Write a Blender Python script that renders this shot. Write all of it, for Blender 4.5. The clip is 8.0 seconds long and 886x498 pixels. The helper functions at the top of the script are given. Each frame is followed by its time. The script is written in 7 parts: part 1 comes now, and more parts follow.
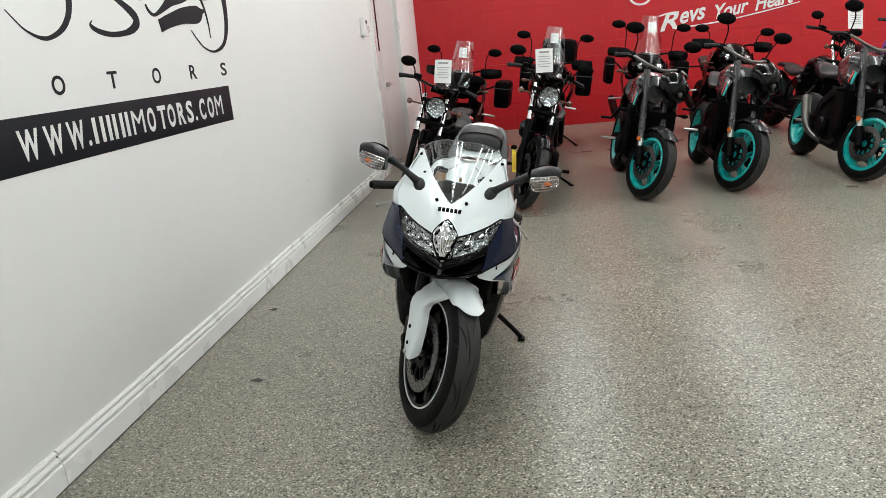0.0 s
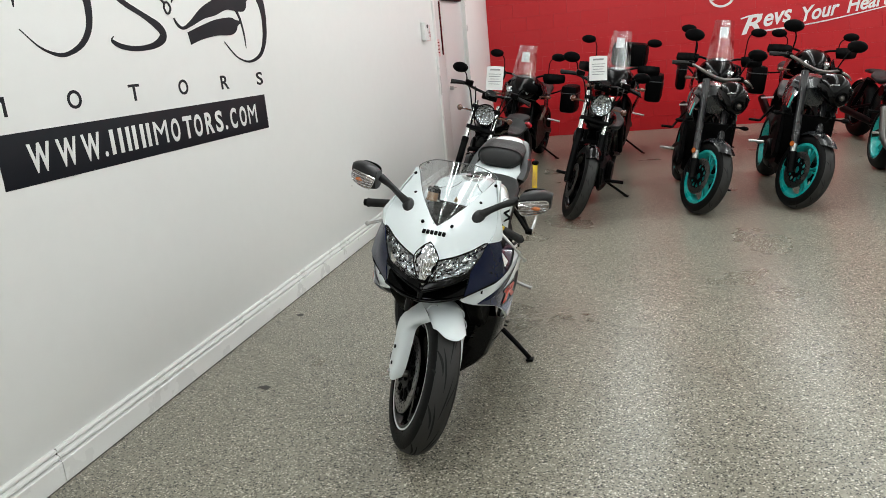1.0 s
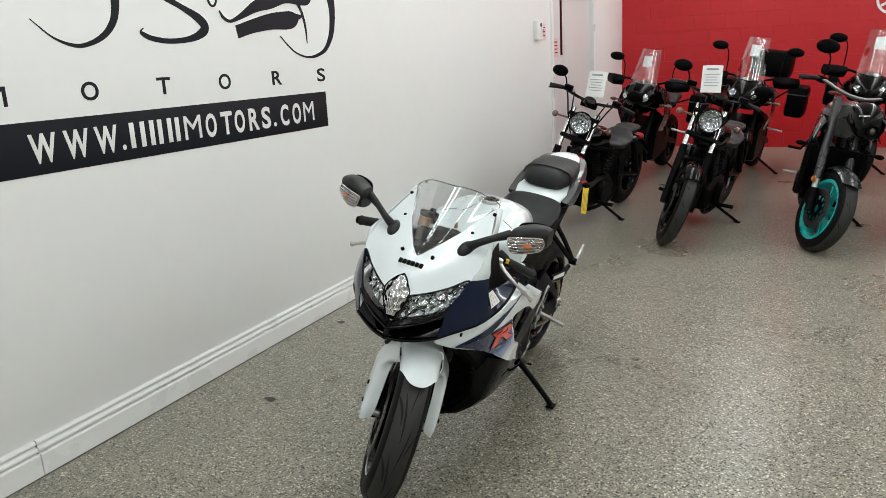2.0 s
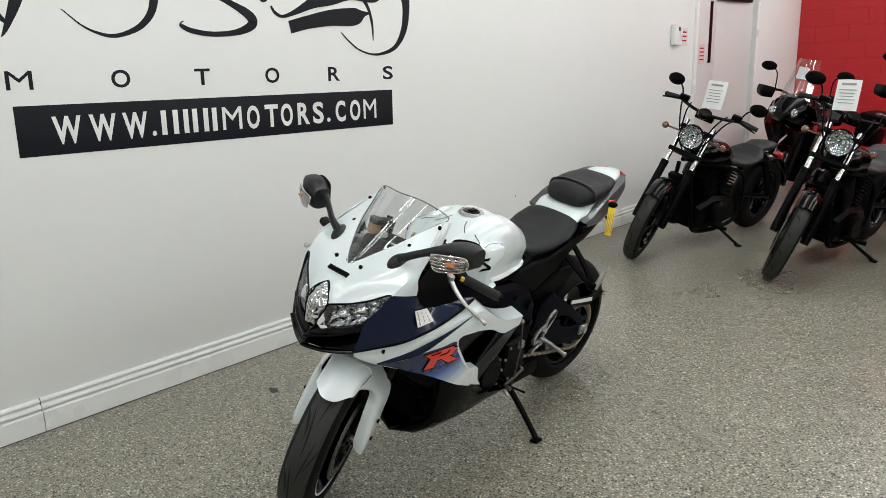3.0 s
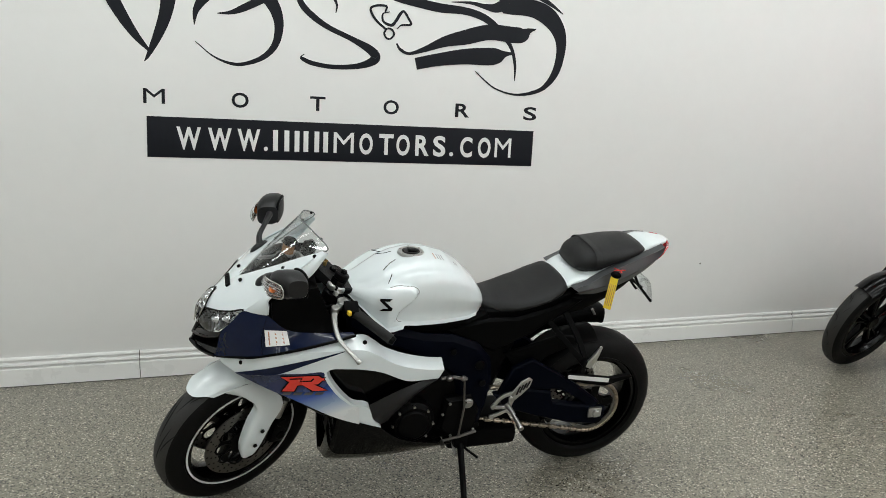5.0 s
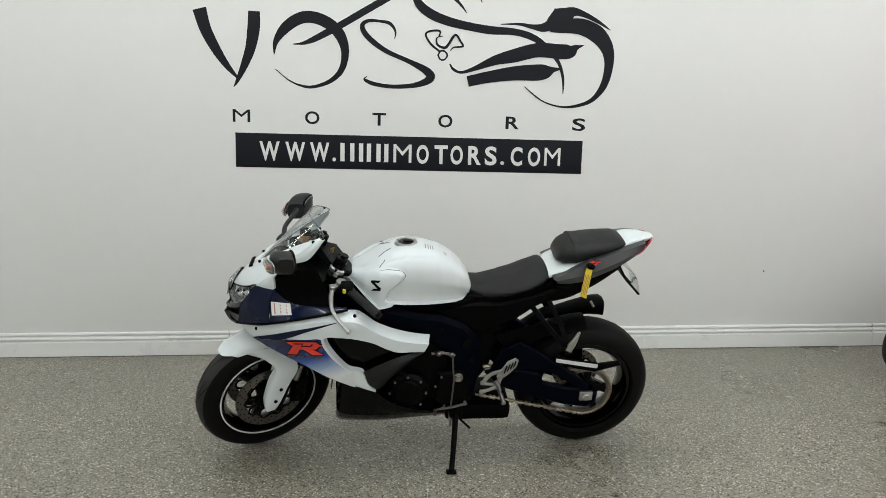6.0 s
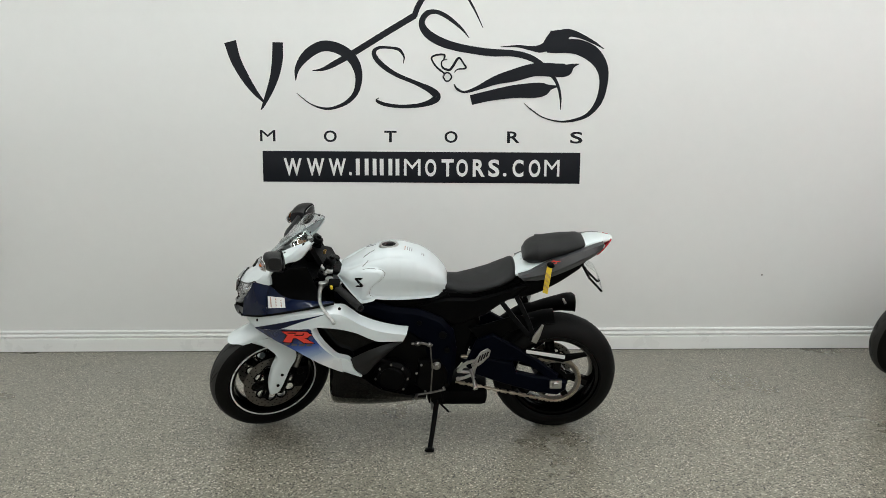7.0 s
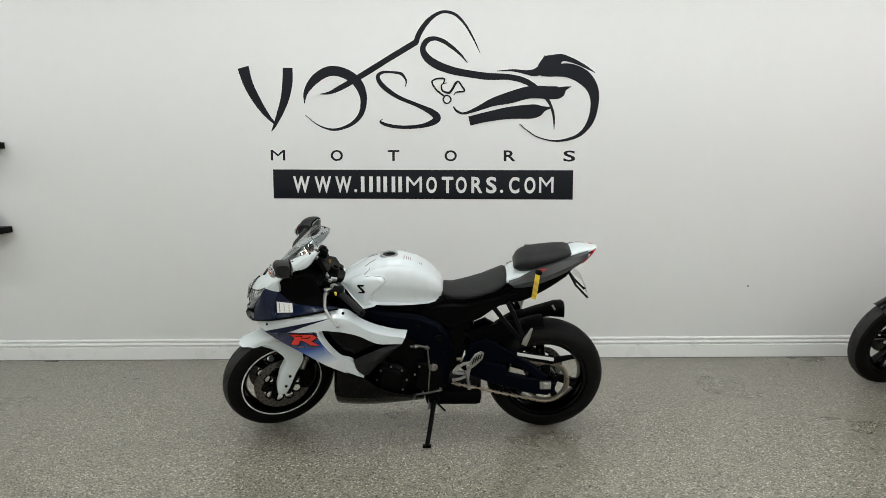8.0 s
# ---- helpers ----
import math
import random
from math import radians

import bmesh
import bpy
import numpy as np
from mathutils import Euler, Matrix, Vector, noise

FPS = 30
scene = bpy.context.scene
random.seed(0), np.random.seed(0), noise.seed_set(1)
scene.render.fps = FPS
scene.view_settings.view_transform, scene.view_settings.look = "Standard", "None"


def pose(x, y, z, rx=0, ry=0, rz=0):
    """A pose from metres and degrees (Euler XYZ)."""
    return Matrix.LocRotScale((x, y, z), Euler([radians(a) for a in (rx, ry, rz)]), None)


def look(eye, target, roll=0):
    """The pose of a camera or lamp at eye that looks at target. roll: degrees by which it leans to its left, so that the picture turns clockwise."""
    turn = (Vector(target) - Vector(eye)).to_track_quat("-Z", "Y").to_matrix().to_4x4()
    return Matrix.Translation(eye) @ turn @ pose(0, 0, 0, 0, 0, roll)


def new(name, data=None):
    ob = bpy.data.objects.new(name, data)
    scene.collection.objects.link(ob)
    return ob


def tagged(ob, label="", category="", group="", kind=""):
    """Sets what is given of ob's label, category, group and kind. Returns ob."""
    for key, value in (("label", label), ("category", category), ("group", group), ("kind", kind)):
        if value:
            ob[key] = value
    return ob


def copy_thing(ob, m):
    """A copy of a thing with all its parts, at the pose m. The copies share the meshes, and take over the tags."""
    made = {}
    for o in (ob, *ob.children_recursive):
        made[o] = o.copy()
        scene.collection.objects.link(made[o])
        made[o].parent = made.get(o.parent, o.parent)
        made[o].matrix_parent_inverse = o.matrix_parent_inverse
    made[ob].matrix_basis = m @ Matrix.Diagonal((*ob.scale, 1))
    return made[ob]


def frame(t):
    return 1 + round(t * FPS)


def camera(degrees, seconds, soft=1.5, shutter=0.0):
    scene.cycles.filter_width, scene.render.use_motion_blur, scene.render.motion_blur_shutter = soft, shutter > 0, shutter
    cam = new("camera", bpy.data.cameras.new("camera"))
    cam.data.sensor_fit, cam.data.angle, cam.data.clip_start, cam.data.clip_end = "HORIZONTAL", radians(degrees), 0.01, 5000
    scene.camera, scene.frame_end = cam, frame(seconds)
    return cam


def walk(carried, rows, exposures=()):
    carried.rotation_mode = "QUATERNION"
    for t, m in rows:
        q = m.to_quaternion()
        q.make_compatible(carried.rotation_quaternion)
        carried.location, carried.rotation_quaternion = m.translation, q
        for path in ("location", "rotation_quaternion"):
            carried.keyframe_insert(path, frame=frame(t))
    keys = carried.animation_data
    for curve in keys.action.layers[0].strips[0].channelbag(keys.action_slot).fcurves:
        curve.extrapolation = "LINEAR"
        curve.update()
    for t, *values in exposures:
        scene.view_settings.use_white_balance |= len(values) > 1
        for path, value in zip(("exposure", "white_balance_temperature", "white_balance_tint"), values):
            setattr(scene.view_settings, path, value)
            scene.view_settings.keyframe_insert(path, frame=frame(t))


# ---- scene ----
cam = camera(60.1, 8.0, 0.8)
PATH = [
    (0, (0.089, 0.062, 1.53), (-0.207, 1.966, 0.993), -5.8),
    (0.5, (0.215, 0.108, 1.542), (-0.152, 2.0, 1.007), -6.0),
    (1, (0.48, 0.195, 1.577), (-0.047, 2.052, 1.054), -5.6),
    (1.5, (0.662, 0.404, 1.564), (-0.022, 2.211, 1.047), -4.5),
    (1.7, (0.743, 0.552, 1.579), (-0.022, 2.327, 1.064), -4.0),
    (2.8, (1.434, 1.161, 1.557), (0.223, 2.675, 1.067), -1.9),
    (3, (1.516, 1.332, 1.543), (0.221, 2.776, 1.056), -1.5),
    (3.5, (1.77, 1.687, 1.553), (0.294, 2.955, 1.088), -1.1),
    (4, (2.057, 2.026, 1.561), (0.428, 3.1, 1.124), -0.6),
    (4.5, (2.167, 2.419, 1.521), (0.408, 3.276, 1.112), 0.8),
    (4.7, (2.231, 2.569, 1.532), (0.419, 3.317, 1.134), 1.5),
    (5.8, (2.822, 3.304, 1.504), (0.868, 3.546, 1.153), 0.9),
    (6, (2.923, 3.408, 1.505), (0.959, 3.566, 1.162), 0.6),
    (6.5, (3.157, 3.727, 1.505), (1.185, 3.735, 1.176), 0.1),
    (7, (3.343, 3.842, 1.508), (1.367, 3.802, 1.205), -0.6),
    (7.5, (3.531, 3.894, 1.474), (1.55, 3.836, 1.2), -0.7),
    (8, (3.627, 3.92, 1.487), (1.643, 3.853, 1.24), -0.8),
]
walk(cam, [(t, look(eye, target, roll)) for t, eye, target, roll in PATH], [(0, 0.09), (1.5, 0.06), (3, -0.01), (4.5, -0.08), (6, -0.16), (8, -0.16)])
import functools

# ---------------------------------------------------------------- light
world = bpy.data.worlds.new("room_air")
scene.world = world
world.use_nodes = True
world.node_tree.nodes["Background"].inputs[0].default_value = (0.9, 0.95, 1.0, 1)
world.node_tree.nodes["Background"].inputs[1].default_value = 0.3

CEILING = 3.10
LAMP_POWER = 14.4
LAMP_ROWS = (-0.20, 2.15, 4.50, 6.85)
LAMP_YS = (-3.2, 0.2, 3.6, 7.0, 10.4)


def lamp_share(x, y):
    """Added power factors by area, set to shape the brightness of floor and wall."""
    if y > 6:
        return 1.15 if x < 1 else 1.45
    if x > 1:
        return 0.66
    return 0.95 if y < 2 else 1.24


def strip_lamp(x, y, side):
    """The light of one side of a bare tube fixture, thrown out and down."""
    data = bpy.data.lights.new("strip_lamp", "AREA")
    data.shape, data.size, data.size_y, data.energy = "RECTANGLE", 0.10, 3.30, LAMP_POWER * lamp_share(x, y)
    data.color = (0.952, 1.0, 0.995)
    new("strip_lamp", data).matrix_world = pose(x + 0.15 * side, y, CEILING - 0.115, 0, -43 * side, 0)


for lamp_x in LAMP_ROWS:
    for lamp_y in LAMP_YS:
        for lamp_side in (-1, 1):
            strip_lamp(lamp_x, lamp_y, lamp_side)


# ---------------------------------------------------------------- materials
def mat(name, color, rough=0.5, metal=0.0, coat=0.0, vary=0.08, scale=6.0, bump=0.0, bump_scale=200.0, spec=0.5, smudge=0.06):
    """A painted, plastic or metal surface: two scales of colour change, uneven gloss and fine relief."""
    m = bpy.data.materials.new(name)
    m.use_nodes = True
    nt = m.node_tree
    b = nt.nodes["Principled BSDF"]
    b.inputs["Metallic"].default_value = metal
    b.inputs["Coat Weight"].default_value = coat
    b.inputs["Coat Roughness"].default_value = 0.012
    b.inputs["Specular IOR Level"].default_value = spec
    co = nt.nodes.new("ShaderNodeTexCoord")
    n1 = nt.nodes.new("ShaderNodeTexNoise")
    n1.inputs["Scale"].default_value, n1.inputs["Detail"].default_value = scale, 6
    n2 = nt.nodes.new("ShaderNodeTexNoise")
    n2.inputs["Scale"].default_value, n2.inputs["Detail"].default_value = scale * 14, 4
    nt.links.new(co.outputs["Object"], n1.inputs["Vector"])
    nt.links.new(co.outputs["Object"], n2.inputs["Vector"])
    add = nt.nodes.new("ShaderNodeMath")
    add.operation = "ADD"
    nt.links.new(n1.outputs["Fac"], add.inputs[0])
    nt.links.new(n2.outputs["Fac"], add.inputs[1])
    ramp = nt.nodes.new("ShaderNodeMapRange")
    ramp.inputs["From Min"].default_value, ramp.inputs["From Max"].default_value = 0.6, 1.4
    ramp.inputs["To Min"].default_value, ramp.inputs["To Max"].default_value = 1 - vary, 1 + vary
    nt.links.new(add.outputs[0], ramp.inputs["Value"])
    mul = nt.nodes.new("ShaderNodeVectorMath")
    mul.operation = "SCALE"
    mul.inputs[0].default_value = color
    nt.links.new(ramp.outputs[0], mul.inputs["Scale"])
    nt.links.new(mul.outputs[0], b.inputs["Base Color"])
    rr = nt.nodes.new("ShaderNodeMapRange")
    rr.inputs["From Min"].default_value, rr.inputs["From Max"].default_value = 0.3, 0.7
    rr.inputs["To Min"].default_value, rr.inputs["To Max"].default_value = max(rough - smudge, 0.02), rough + smudge
    nt.links.new(n1.outputs["Fac"], rr.inputs["Value"])
    nt.links.new(rr.outputs[0], b.inputs["Roughness"])
    if bump:
        n3 = nt.nodes.new("ShaderNodeTexNoise")
        n3.inputs["Scale"].default_value, n3.inputs["Detail"].default_value = bump_scale, 3
        nt.links.new(co.outputs["Object"], n3.inputs["Vector"])
        bp = nt.nodes.new("ShaderNodeBump")
        bp.inputs["Strength"].default_value, bp.inputs["Distance"].default_value = bump, 0.002
        nt.links.new(n3.outputs["Fac"], bp.inputs["Height"])
        nt.links.new(bp.outputs[0], b.inputs["Normal"])
    return m


def flake_floor():
    """Epoxy floor with dark, grey and pale flakes under a glossy, slightly rippled coat."""
    m = bpy.data.materials.new("flake_epoxy")
    m.use_nodes = True
    nt = m.node_tree
    b = nt.nodes["Principled BSDF"]
    b.inputs["Specular IOR Level"].default_value = 0.34
    co = nt.nodes.new("ShaderNodeTexCoord")
    v = nt.nodes.new("ShaderNodeTexVoronoi")
    v.inputs["Scale"].default_value = 190
    nt.links.new(co.outputs["Object"], v.inputs["Vector"])
    sep = nt.nodes.new("ShaderNodeSeparateColor")
    nt.links.new(v.outputs["Color"], sep.inputs[0])
    r = nt.nodes.new("ShaderNodeValToRGB")
    r.color_ramp.interpolation = "CONSTANT"
    stops = [(0.0, (0.012, 0.011, 0.010)), (0.12, (0.262, 0.244, 0.193)), (0.46, (0.312, 0.292, 0.232)), (0.83, (0.112, 0.104, 0.084)), (0.92, (0.72, 0.69, 0.60))]
    els = r.color_ramp.elements
    els[0].position, els[0].color = 0.0, (*stops[0][1], 1)
    els[1].position, els[1].color = stops[1][0], (*stops[1][1], 1)
    for p, c in stops[2:]:
        e = els.new(p)
        e.color = (*c, 1)
    nt.links.new(sep.outputs[0], r.inputs[0])
    n1 = nt.nodes.new("ShaderNodeTexNoise")
    n1.inputs["Scale"].default_value, n1.inputs["Detail"].default_value = 1.3, 7
    nt.links.new(co.outputs["Object"], n1.inputs["Vector"])
    mr = nt.nodes.new("ShaderNodeMapRange")
    mr.inputs["From Min"].default_value, mr.inputs["From Max"].default_value = 0.3, 0.7
    mr.inputs["To Min"].default_value, mr.inputs["To Max"].default_value = 0.90, 1.08
    nt.links.new(n1.outputs["Fac"], mr.inputs["Value"])
    mul = nt.nodes.new("ShaderNodeVectorMath")
    mul.operation = "SCALE"
    nt.links.new(r.outputs[0], mul.inputs[0])
    nt.links.new(mr.outputs[0], mul.inputs["Scale"])
    v2 = nt.nodes.new("ShaderNodeTexVoronoi")
    v2.inputs["Scale"].default_value = 95
    nt.links.new(co.outputs["Object"], v2.inputs["Vector"])
    sep2 = nt.nodes.new("ShaderNodeSeparateColor")
    nt.links.new(v2.outputs["Color"], sep2.inputs[0])
    clump = nt.nodes.new("ShaderNodeMapRange")
    clump.inputs["To Min"].default_value, clump.inputs["To Max"].default_value = 0.86, 1.14
    nt.links.new(sep2.outputs[0], clump.inputs["Value"])
    mul2 = nt.nodes.new("ShaderNodeVectorMath")
    mul2.operation = "SCALE"
    nt.links.new(mul.outputs[0], mul2.inputs[0])
    nt.links.new(clump.outputs[0], mul2.inputs["Scale"])
    nt.links.new(mul2.outputs[0], b.inputs["Base Color"])
    rr = nt.nodes.new("ShaderNodeMapRange")
    rr.inputs["From Min"].default_value, rr.inputs["From Max"].default_value = 0.3, 0.7
    rr.inputs["To Min"].default_value, rr.inputs["To Max"].default_value = 0.26, 0.34
    nt.links.new(n1.outputs["Fac"], rr.inputs["Value"])
    nt.links.new(rr.outputs[0], b.inputs["Roughness"])
    n2 = nt.nodes.new("ShaderNodeTexNoise")
    n2.inputs["Scale"].default_value, n2.inputs["Detail"].default_value = 90, 4
    nt.links.new(co.outputs["Object"], n2.inputs["Vector"])
    mix = nt.nodes.new("ShaderNodeMath")
    mix.operation = "MULTIPLY_ADD"
    mix.inputs[1].default_value = 0.4
    nt.links.new(sep.outputs[1], mix.inputs[0])
    nt.links.new(n2.outputs["Fac"], mix.inputs[2])
    bp = nt.nodes.new("ShaderNodeBump")
    bp.inputs["Strength"].default_value, bp.inputs["Distance"].default_value = 0.13, 0.0015
    nt.links.new(mix.outputs[0], bp.inputs["Height"])
    nt.links.new(bp.outputs[0], b.inputs["Normal"])
    return m


def glassy(name, color=(1, 1, 1), rough=0.02, ior=1.45):
    m = bpy.data.materials.new(name)
    m.use_nodes = True
    nt = m.node_tree
    b = nt.nodes["Principled BSDF"]
    nt.nodes.remove(b)
    out = nt.nodes["Material Output"]
    tr = nt.nodes.new("ShaderNodeBsdfTransparent")
    tr.inputs[0].default_value = (*color, 1)
    gl = nt.nodes.new("ShaderNodeBsdfGlossy")
    gl.inputs["Roughness"].default_value = rough
    fc = nt.nodes.new("ShaderNodeLayerWeight")
    fc.inputs["Blend"].default_value = 0.5
    pw = nt.nodes.new("ShaderNodeMath")
    pw.operation = "POWER"
    pw.inputs[1].default_value = 4.0
    nt.links.new(fc.outputs["Facing"], pw.inputs[0])
    fr = nt.nodes.new("ShaderNodeMath")
    fr.operation = "MULTIPLY_ADD"
    fr.inputs[1].default_value, fr.inputs[2].default_value = 0.7, 0.03 * ior
    nt.links.new(pw.outputs[0], fr.inputs[0])
    mx = nt.nodes.new("ShaderNodeMixShader")
    nt.links.new(fr.outputs[0], mx.inputs[0])
    nt.links.new(tr.outputs[0], mx.inputs[1])
    nt.links.new(gl.outputs[0], mx.inputs[2])
    nt.links.new(mx.outputs[0], out.inputs[0])
    return m


def faceted(name, color, scale=60.0, rough=0.12):
    """Bright plated reflector broken into many small facets."""
    m = bpy.data.materials.new(name)
    m.use_nodes = True
    nt = m.node_tree
    b = nt.nodes["Principled BSDF"]
    b.inputs["Base Color"].default_value = (*color, 1)
    b.inputs["Metallic"].default_value, b.inputs["Roughness"].default_value = 1.0, rough
    co = nt.nodes.new("ShaderNodeTexCoord")
    v = nt.nodes.new("ShaderNodeTexVoronoi")
    v.inputs["Scale"].default_value = scale
    nt.links.new(co.outputs["Object"], v.inputs["Vector"])
    bp = nt.nodes.new("ShaderNodeBump")
    bp.inputs["Strength"].default_value, bp.inputs["Distance"].default_value = 0.7, 0.02
    nt.links.new(v.outputs["Distance"], bp.inputs["Height"])
    nt.links.new(bp.outputs[0], b.inputs["Normal"])
    return m


def lamp_glow(name, strength):
    m = bpy.data.materials.new(name)
    m.use_nodes = True
    b = m.node_tree.nodes["Principled BSDF"]
    b.inputs["Emission Color"].default_value = (0.965, 1.0, 1.0, 1)
    b.inputs["Emission Strength"].default_value = strength
    return m


FLOOR = flake_floor()
WALL = mat("white_wall_paint", (0.78, 0.78, 0.765), 0.55, vary=0.015, scale=0.9, bump=0.12, bump_scale=140)
CEIL = mat("ceiling_paint", (0.75, 0.75, 0.74), 0.8, vary=0.03, scale=2)
TRIM = mat("trim_enamel", (0.80, 0.80, 0.785), 0.30, vary=0.012, scale=5, bump=0.05)
GAP = mat("joint_gap", (0.10, 0.095, 0.09), 0.8)
REDWALL = mat("red_block_paint", (0.50, 0.008, 0.014), 0.42, vary=0.06, scale=1.4, bump=0.35, bump_scale=60)
DOORPAINT = mat("door_paint", (0.66, 0.64, 0.63), 0.35, vary=0.03, scale=2)
VINYL = mat("wall_vinyl", (0.006, 0.007, 0.011), 0.55, spec=0.2, vary=0.1, scale=3)
VINYLWHITE = mat("white_vinyl", (0.78, 0.78, 0.77), 0.4, vary=0.02)
PEARL = mat("pearl_white_paint", (0.740, 0.800, 0.815), 0.30, coat=1.0, vary=0.012, scale=4, smudge=0.03)
NAVY = mat("navy_paint", (0.004, 0.009, 0.034), 0.22, coat=0.40, spec=0.15, vary=0.15, scale=5)
NAVYMATT = mat("navy_frame_coat", (0.0009, 0.0016, 0.0050), 0.42, coat=0.0, spec=0.04, vary=0.15, scale=9, bump=0.05)
BLACKGLOSS = mat("gloss_black_plastic", (0.0010, 0.0010, 0.0012), 0.12, coat=0.0, spec=0.20, vary=0.2, scale=5)
PODBLACK = mat("satin_black_plastic", (0.010, 0.010, 0.011), 0.42, spec=0.35, vary=0.15, scale=9, bump=0.12, bump_scale=700)
BLACK = mat("black_plastic", (0.0012, 0.0012, 0.0014), 0.50, spec=0.06, vary=0.25, scale=12, bump=0.15, bump_scale=700)
BLACKMETAL = mat("black_cast_metal", (0.0013, 0.0013, 0.0015), 0.42, metal=0.0, spec=0.08, vary=0.3, scale=20, bump=0.25, bump_scale=300)
GREYPLASTIC = mat("charcoal_paint", (0.052, 0.054, 0.058), 0.36, coat=0.3, vary=0.08, scale=8)
RUBBER = mat("tyre_rubber", (0.0042, 0.0040, 0.0040), 0.55, spec=0.12, vary=0.25, scale=9, bump=0.25, bump_scale=420)
# greyer than RUBBER: tread wear plus the lamps' sheen put into the colour
WORNSHEEN = mat("worn_tread_sheen", (0.017, 0.0163, 0.0156), 0.60, vary=0.25, scale=14, bump=0.35, bump_scale=300)
GRIP = mat("grip_rubber", (0.006, 0.006, 0.006), 0.7, vary=0.2, scale=30, bump=0.7, bump_scale=500)
VINYLSEAT = mat("seat_vinyl", (0.009, 0.0092, 0.0098), 0.50, spec=0.3, vary=0.12, scale=8, bump=0.30, bump_scale=900)
STEEL = mat("brushed_steel", (0.42, 0.41, 0.40), 0.32, metal=1.0, vary=0.12, scale=15)
DISCSTEEL = mat("disc_steel", (0.20, 0.19, 0.18), 0.38, metal=1.0, vary=0.2, scale=18)
ALU = mat("cast_aluminium", (0.52, 0.52, 0.51), 0.36, metal=1.0, vary=0.12, scale=12, bump=0.1)
CHROME = mat("chrome", (0.85, 0.85, 0.86), 0.08, metal=1.0, vary=0.02)
CHAIN = mat("oiled_chain", (0.36, 0.31, 0.24), 0.42, metal=0.9, vary=0.3, scale=40)
STRIPE = mat("white_pinstripe", (0.72, 0.72, 0.72), 0.4)
ORANGE = mat("amber_lens", (0.60, 0.15, 0.03), 0.15, coat=1.0, vary=0.1)
REDLENS = mat("red_lens", (0.45, 0.012, 0.02), 0.12, coat=1.0, vary=0.1)
REDPAINT = mat("red_graphic", (0.72, 0.035, 0.02), 0.3, coat=1.0, vary=0.05)
YELLOW = mat("yellow_card", (0.85, 0.62, 0.03), 0.5, vary=0.05)
PAPER = mat("white_paper", (0.80, 0.80, 0.79), 0.7, vary=0.02)
INK = mat("grey_ink", (0.30, 0.30, 0.31), 0.7)
BROWNINK = mat("brown_ink", (0.42, 0.20, 0.13), 0.6)
GOLD = mat("gold_anodised", (0.45, 0.30, 0.10), 0.35, metal=1.0)
TEAL = mat("cyan_rim_paint", (0.010, 0.42, 0.40), 0.30, coat=0.6, vary=0.06, scale=10)
DARKGREY = mat("dark_grey_paint", (0.016, 0.018, 0.020), 0.25, coat=0.6, spec=0.35, vary=0.12, scale=6)
SMOKEAMBER = mat("smoked_amber", (0.13, 0.055, 0.035), 0.2, coat=1.0)
FORKGREY = mat("anodised_fork", (0.018, 0.018, 0.020), 0.30, metal=0.0, coat=0.3, vary=0.1, scale=20)
PURPLE = mat("violet_paint", (0.06, 0.02, 0.28), 0.3, coat=1.0)
COPPER = mat("heated_steel", (0.22, 0.16, 0.12), 0.38, metal=1.0, vary=0.25, scale=12)
CLEAR = glassy("clear_screen", (0.93, 0.945, 0.95), 0.010, 3.3)
SCREENEDGE = mat("screen_edge", (0.16, 0.17, 0.17), 0.15, coat=1.0)
LENS = glassy("lamp_glass", (0.97, 0.98, 0.99))
REFLECTOR = faceted("plated_reflector", (0.66, 0.68, 0.70), 42, 0.08)
DARKLENS = faceted("smoked_reflector", (0.58, 0.59, 0.61), 45, 0.08)
AMBERFACET = faceted("indicator_reflector", (0.40, 0.33, 0.30), 55, 0.25)
MIRROR = mat("mirror_glass", (0.75, 0.77, 0.80), 0.02, metal=1.0, vary=0.0, smudge=0.0)
GLOW = lamp_glow("diffuser_glow", 3.0)


def blue_fade():
    """Side graphic: deep navy at the top front running through blue to the pearl white below."""
    m = mat("blue_fade_graphic", (1, 1, 1), 0.28, coat=1.0, vary=0.02)
    nt = m.node_tree
    b = nt.nodes["Principled BSDF"]
    co = nt.nodes.new("ShaderNodeTexCoord")
    sp = nt.nodes.new("ShaderNodeSeparateXYZ")
    nt.links.new(co.outputs["Object"], sp.inputs[0])
    k = nt.nodes.new("ShaderNodeMath")
    k.operation = "MULTIPLY_ADD"
    k.inputs[1].default_value = -0.35
    nt.links.new(sp.outputs["Y"], k.inputs[0])
    nt.links.new(sp.outputs["Z"], k.inputs[2])
    mr = nt.nodes.new("ShaderNodeMapRange")
    mr.inputs["From Min"].default_value, mr.inputs["From Max"].default_value = 0.905, 0.655
    nt.links.new(k.outputs[0], mr.inputs["Value"])
    r = nt.nodes.new("ShaderNodeValToRGB")
    els = r.color_ramp.elements
    els[0].position, els[0].color = 0.0, (0.008, 0.014, 0.042, 1)
    els[1].position, els[1].color = 1.0, (0.77, 0.80, 0.81, 1)
    for p, c in ((0.36, (0.010, 0.022, 0.10)), (0.56, (0.03, 0.085, 0.36)), (0.78, (0.30, 0.40, 0.58))):
        e = els.new(p)
        e.color = (*c, 1)
    nt.links.new(mr.outputs[0], r.inputs[0])
    nt.links.new(r.outputs[0], b.inputs["Base Color"])
    return m


FADE = blue_fade()


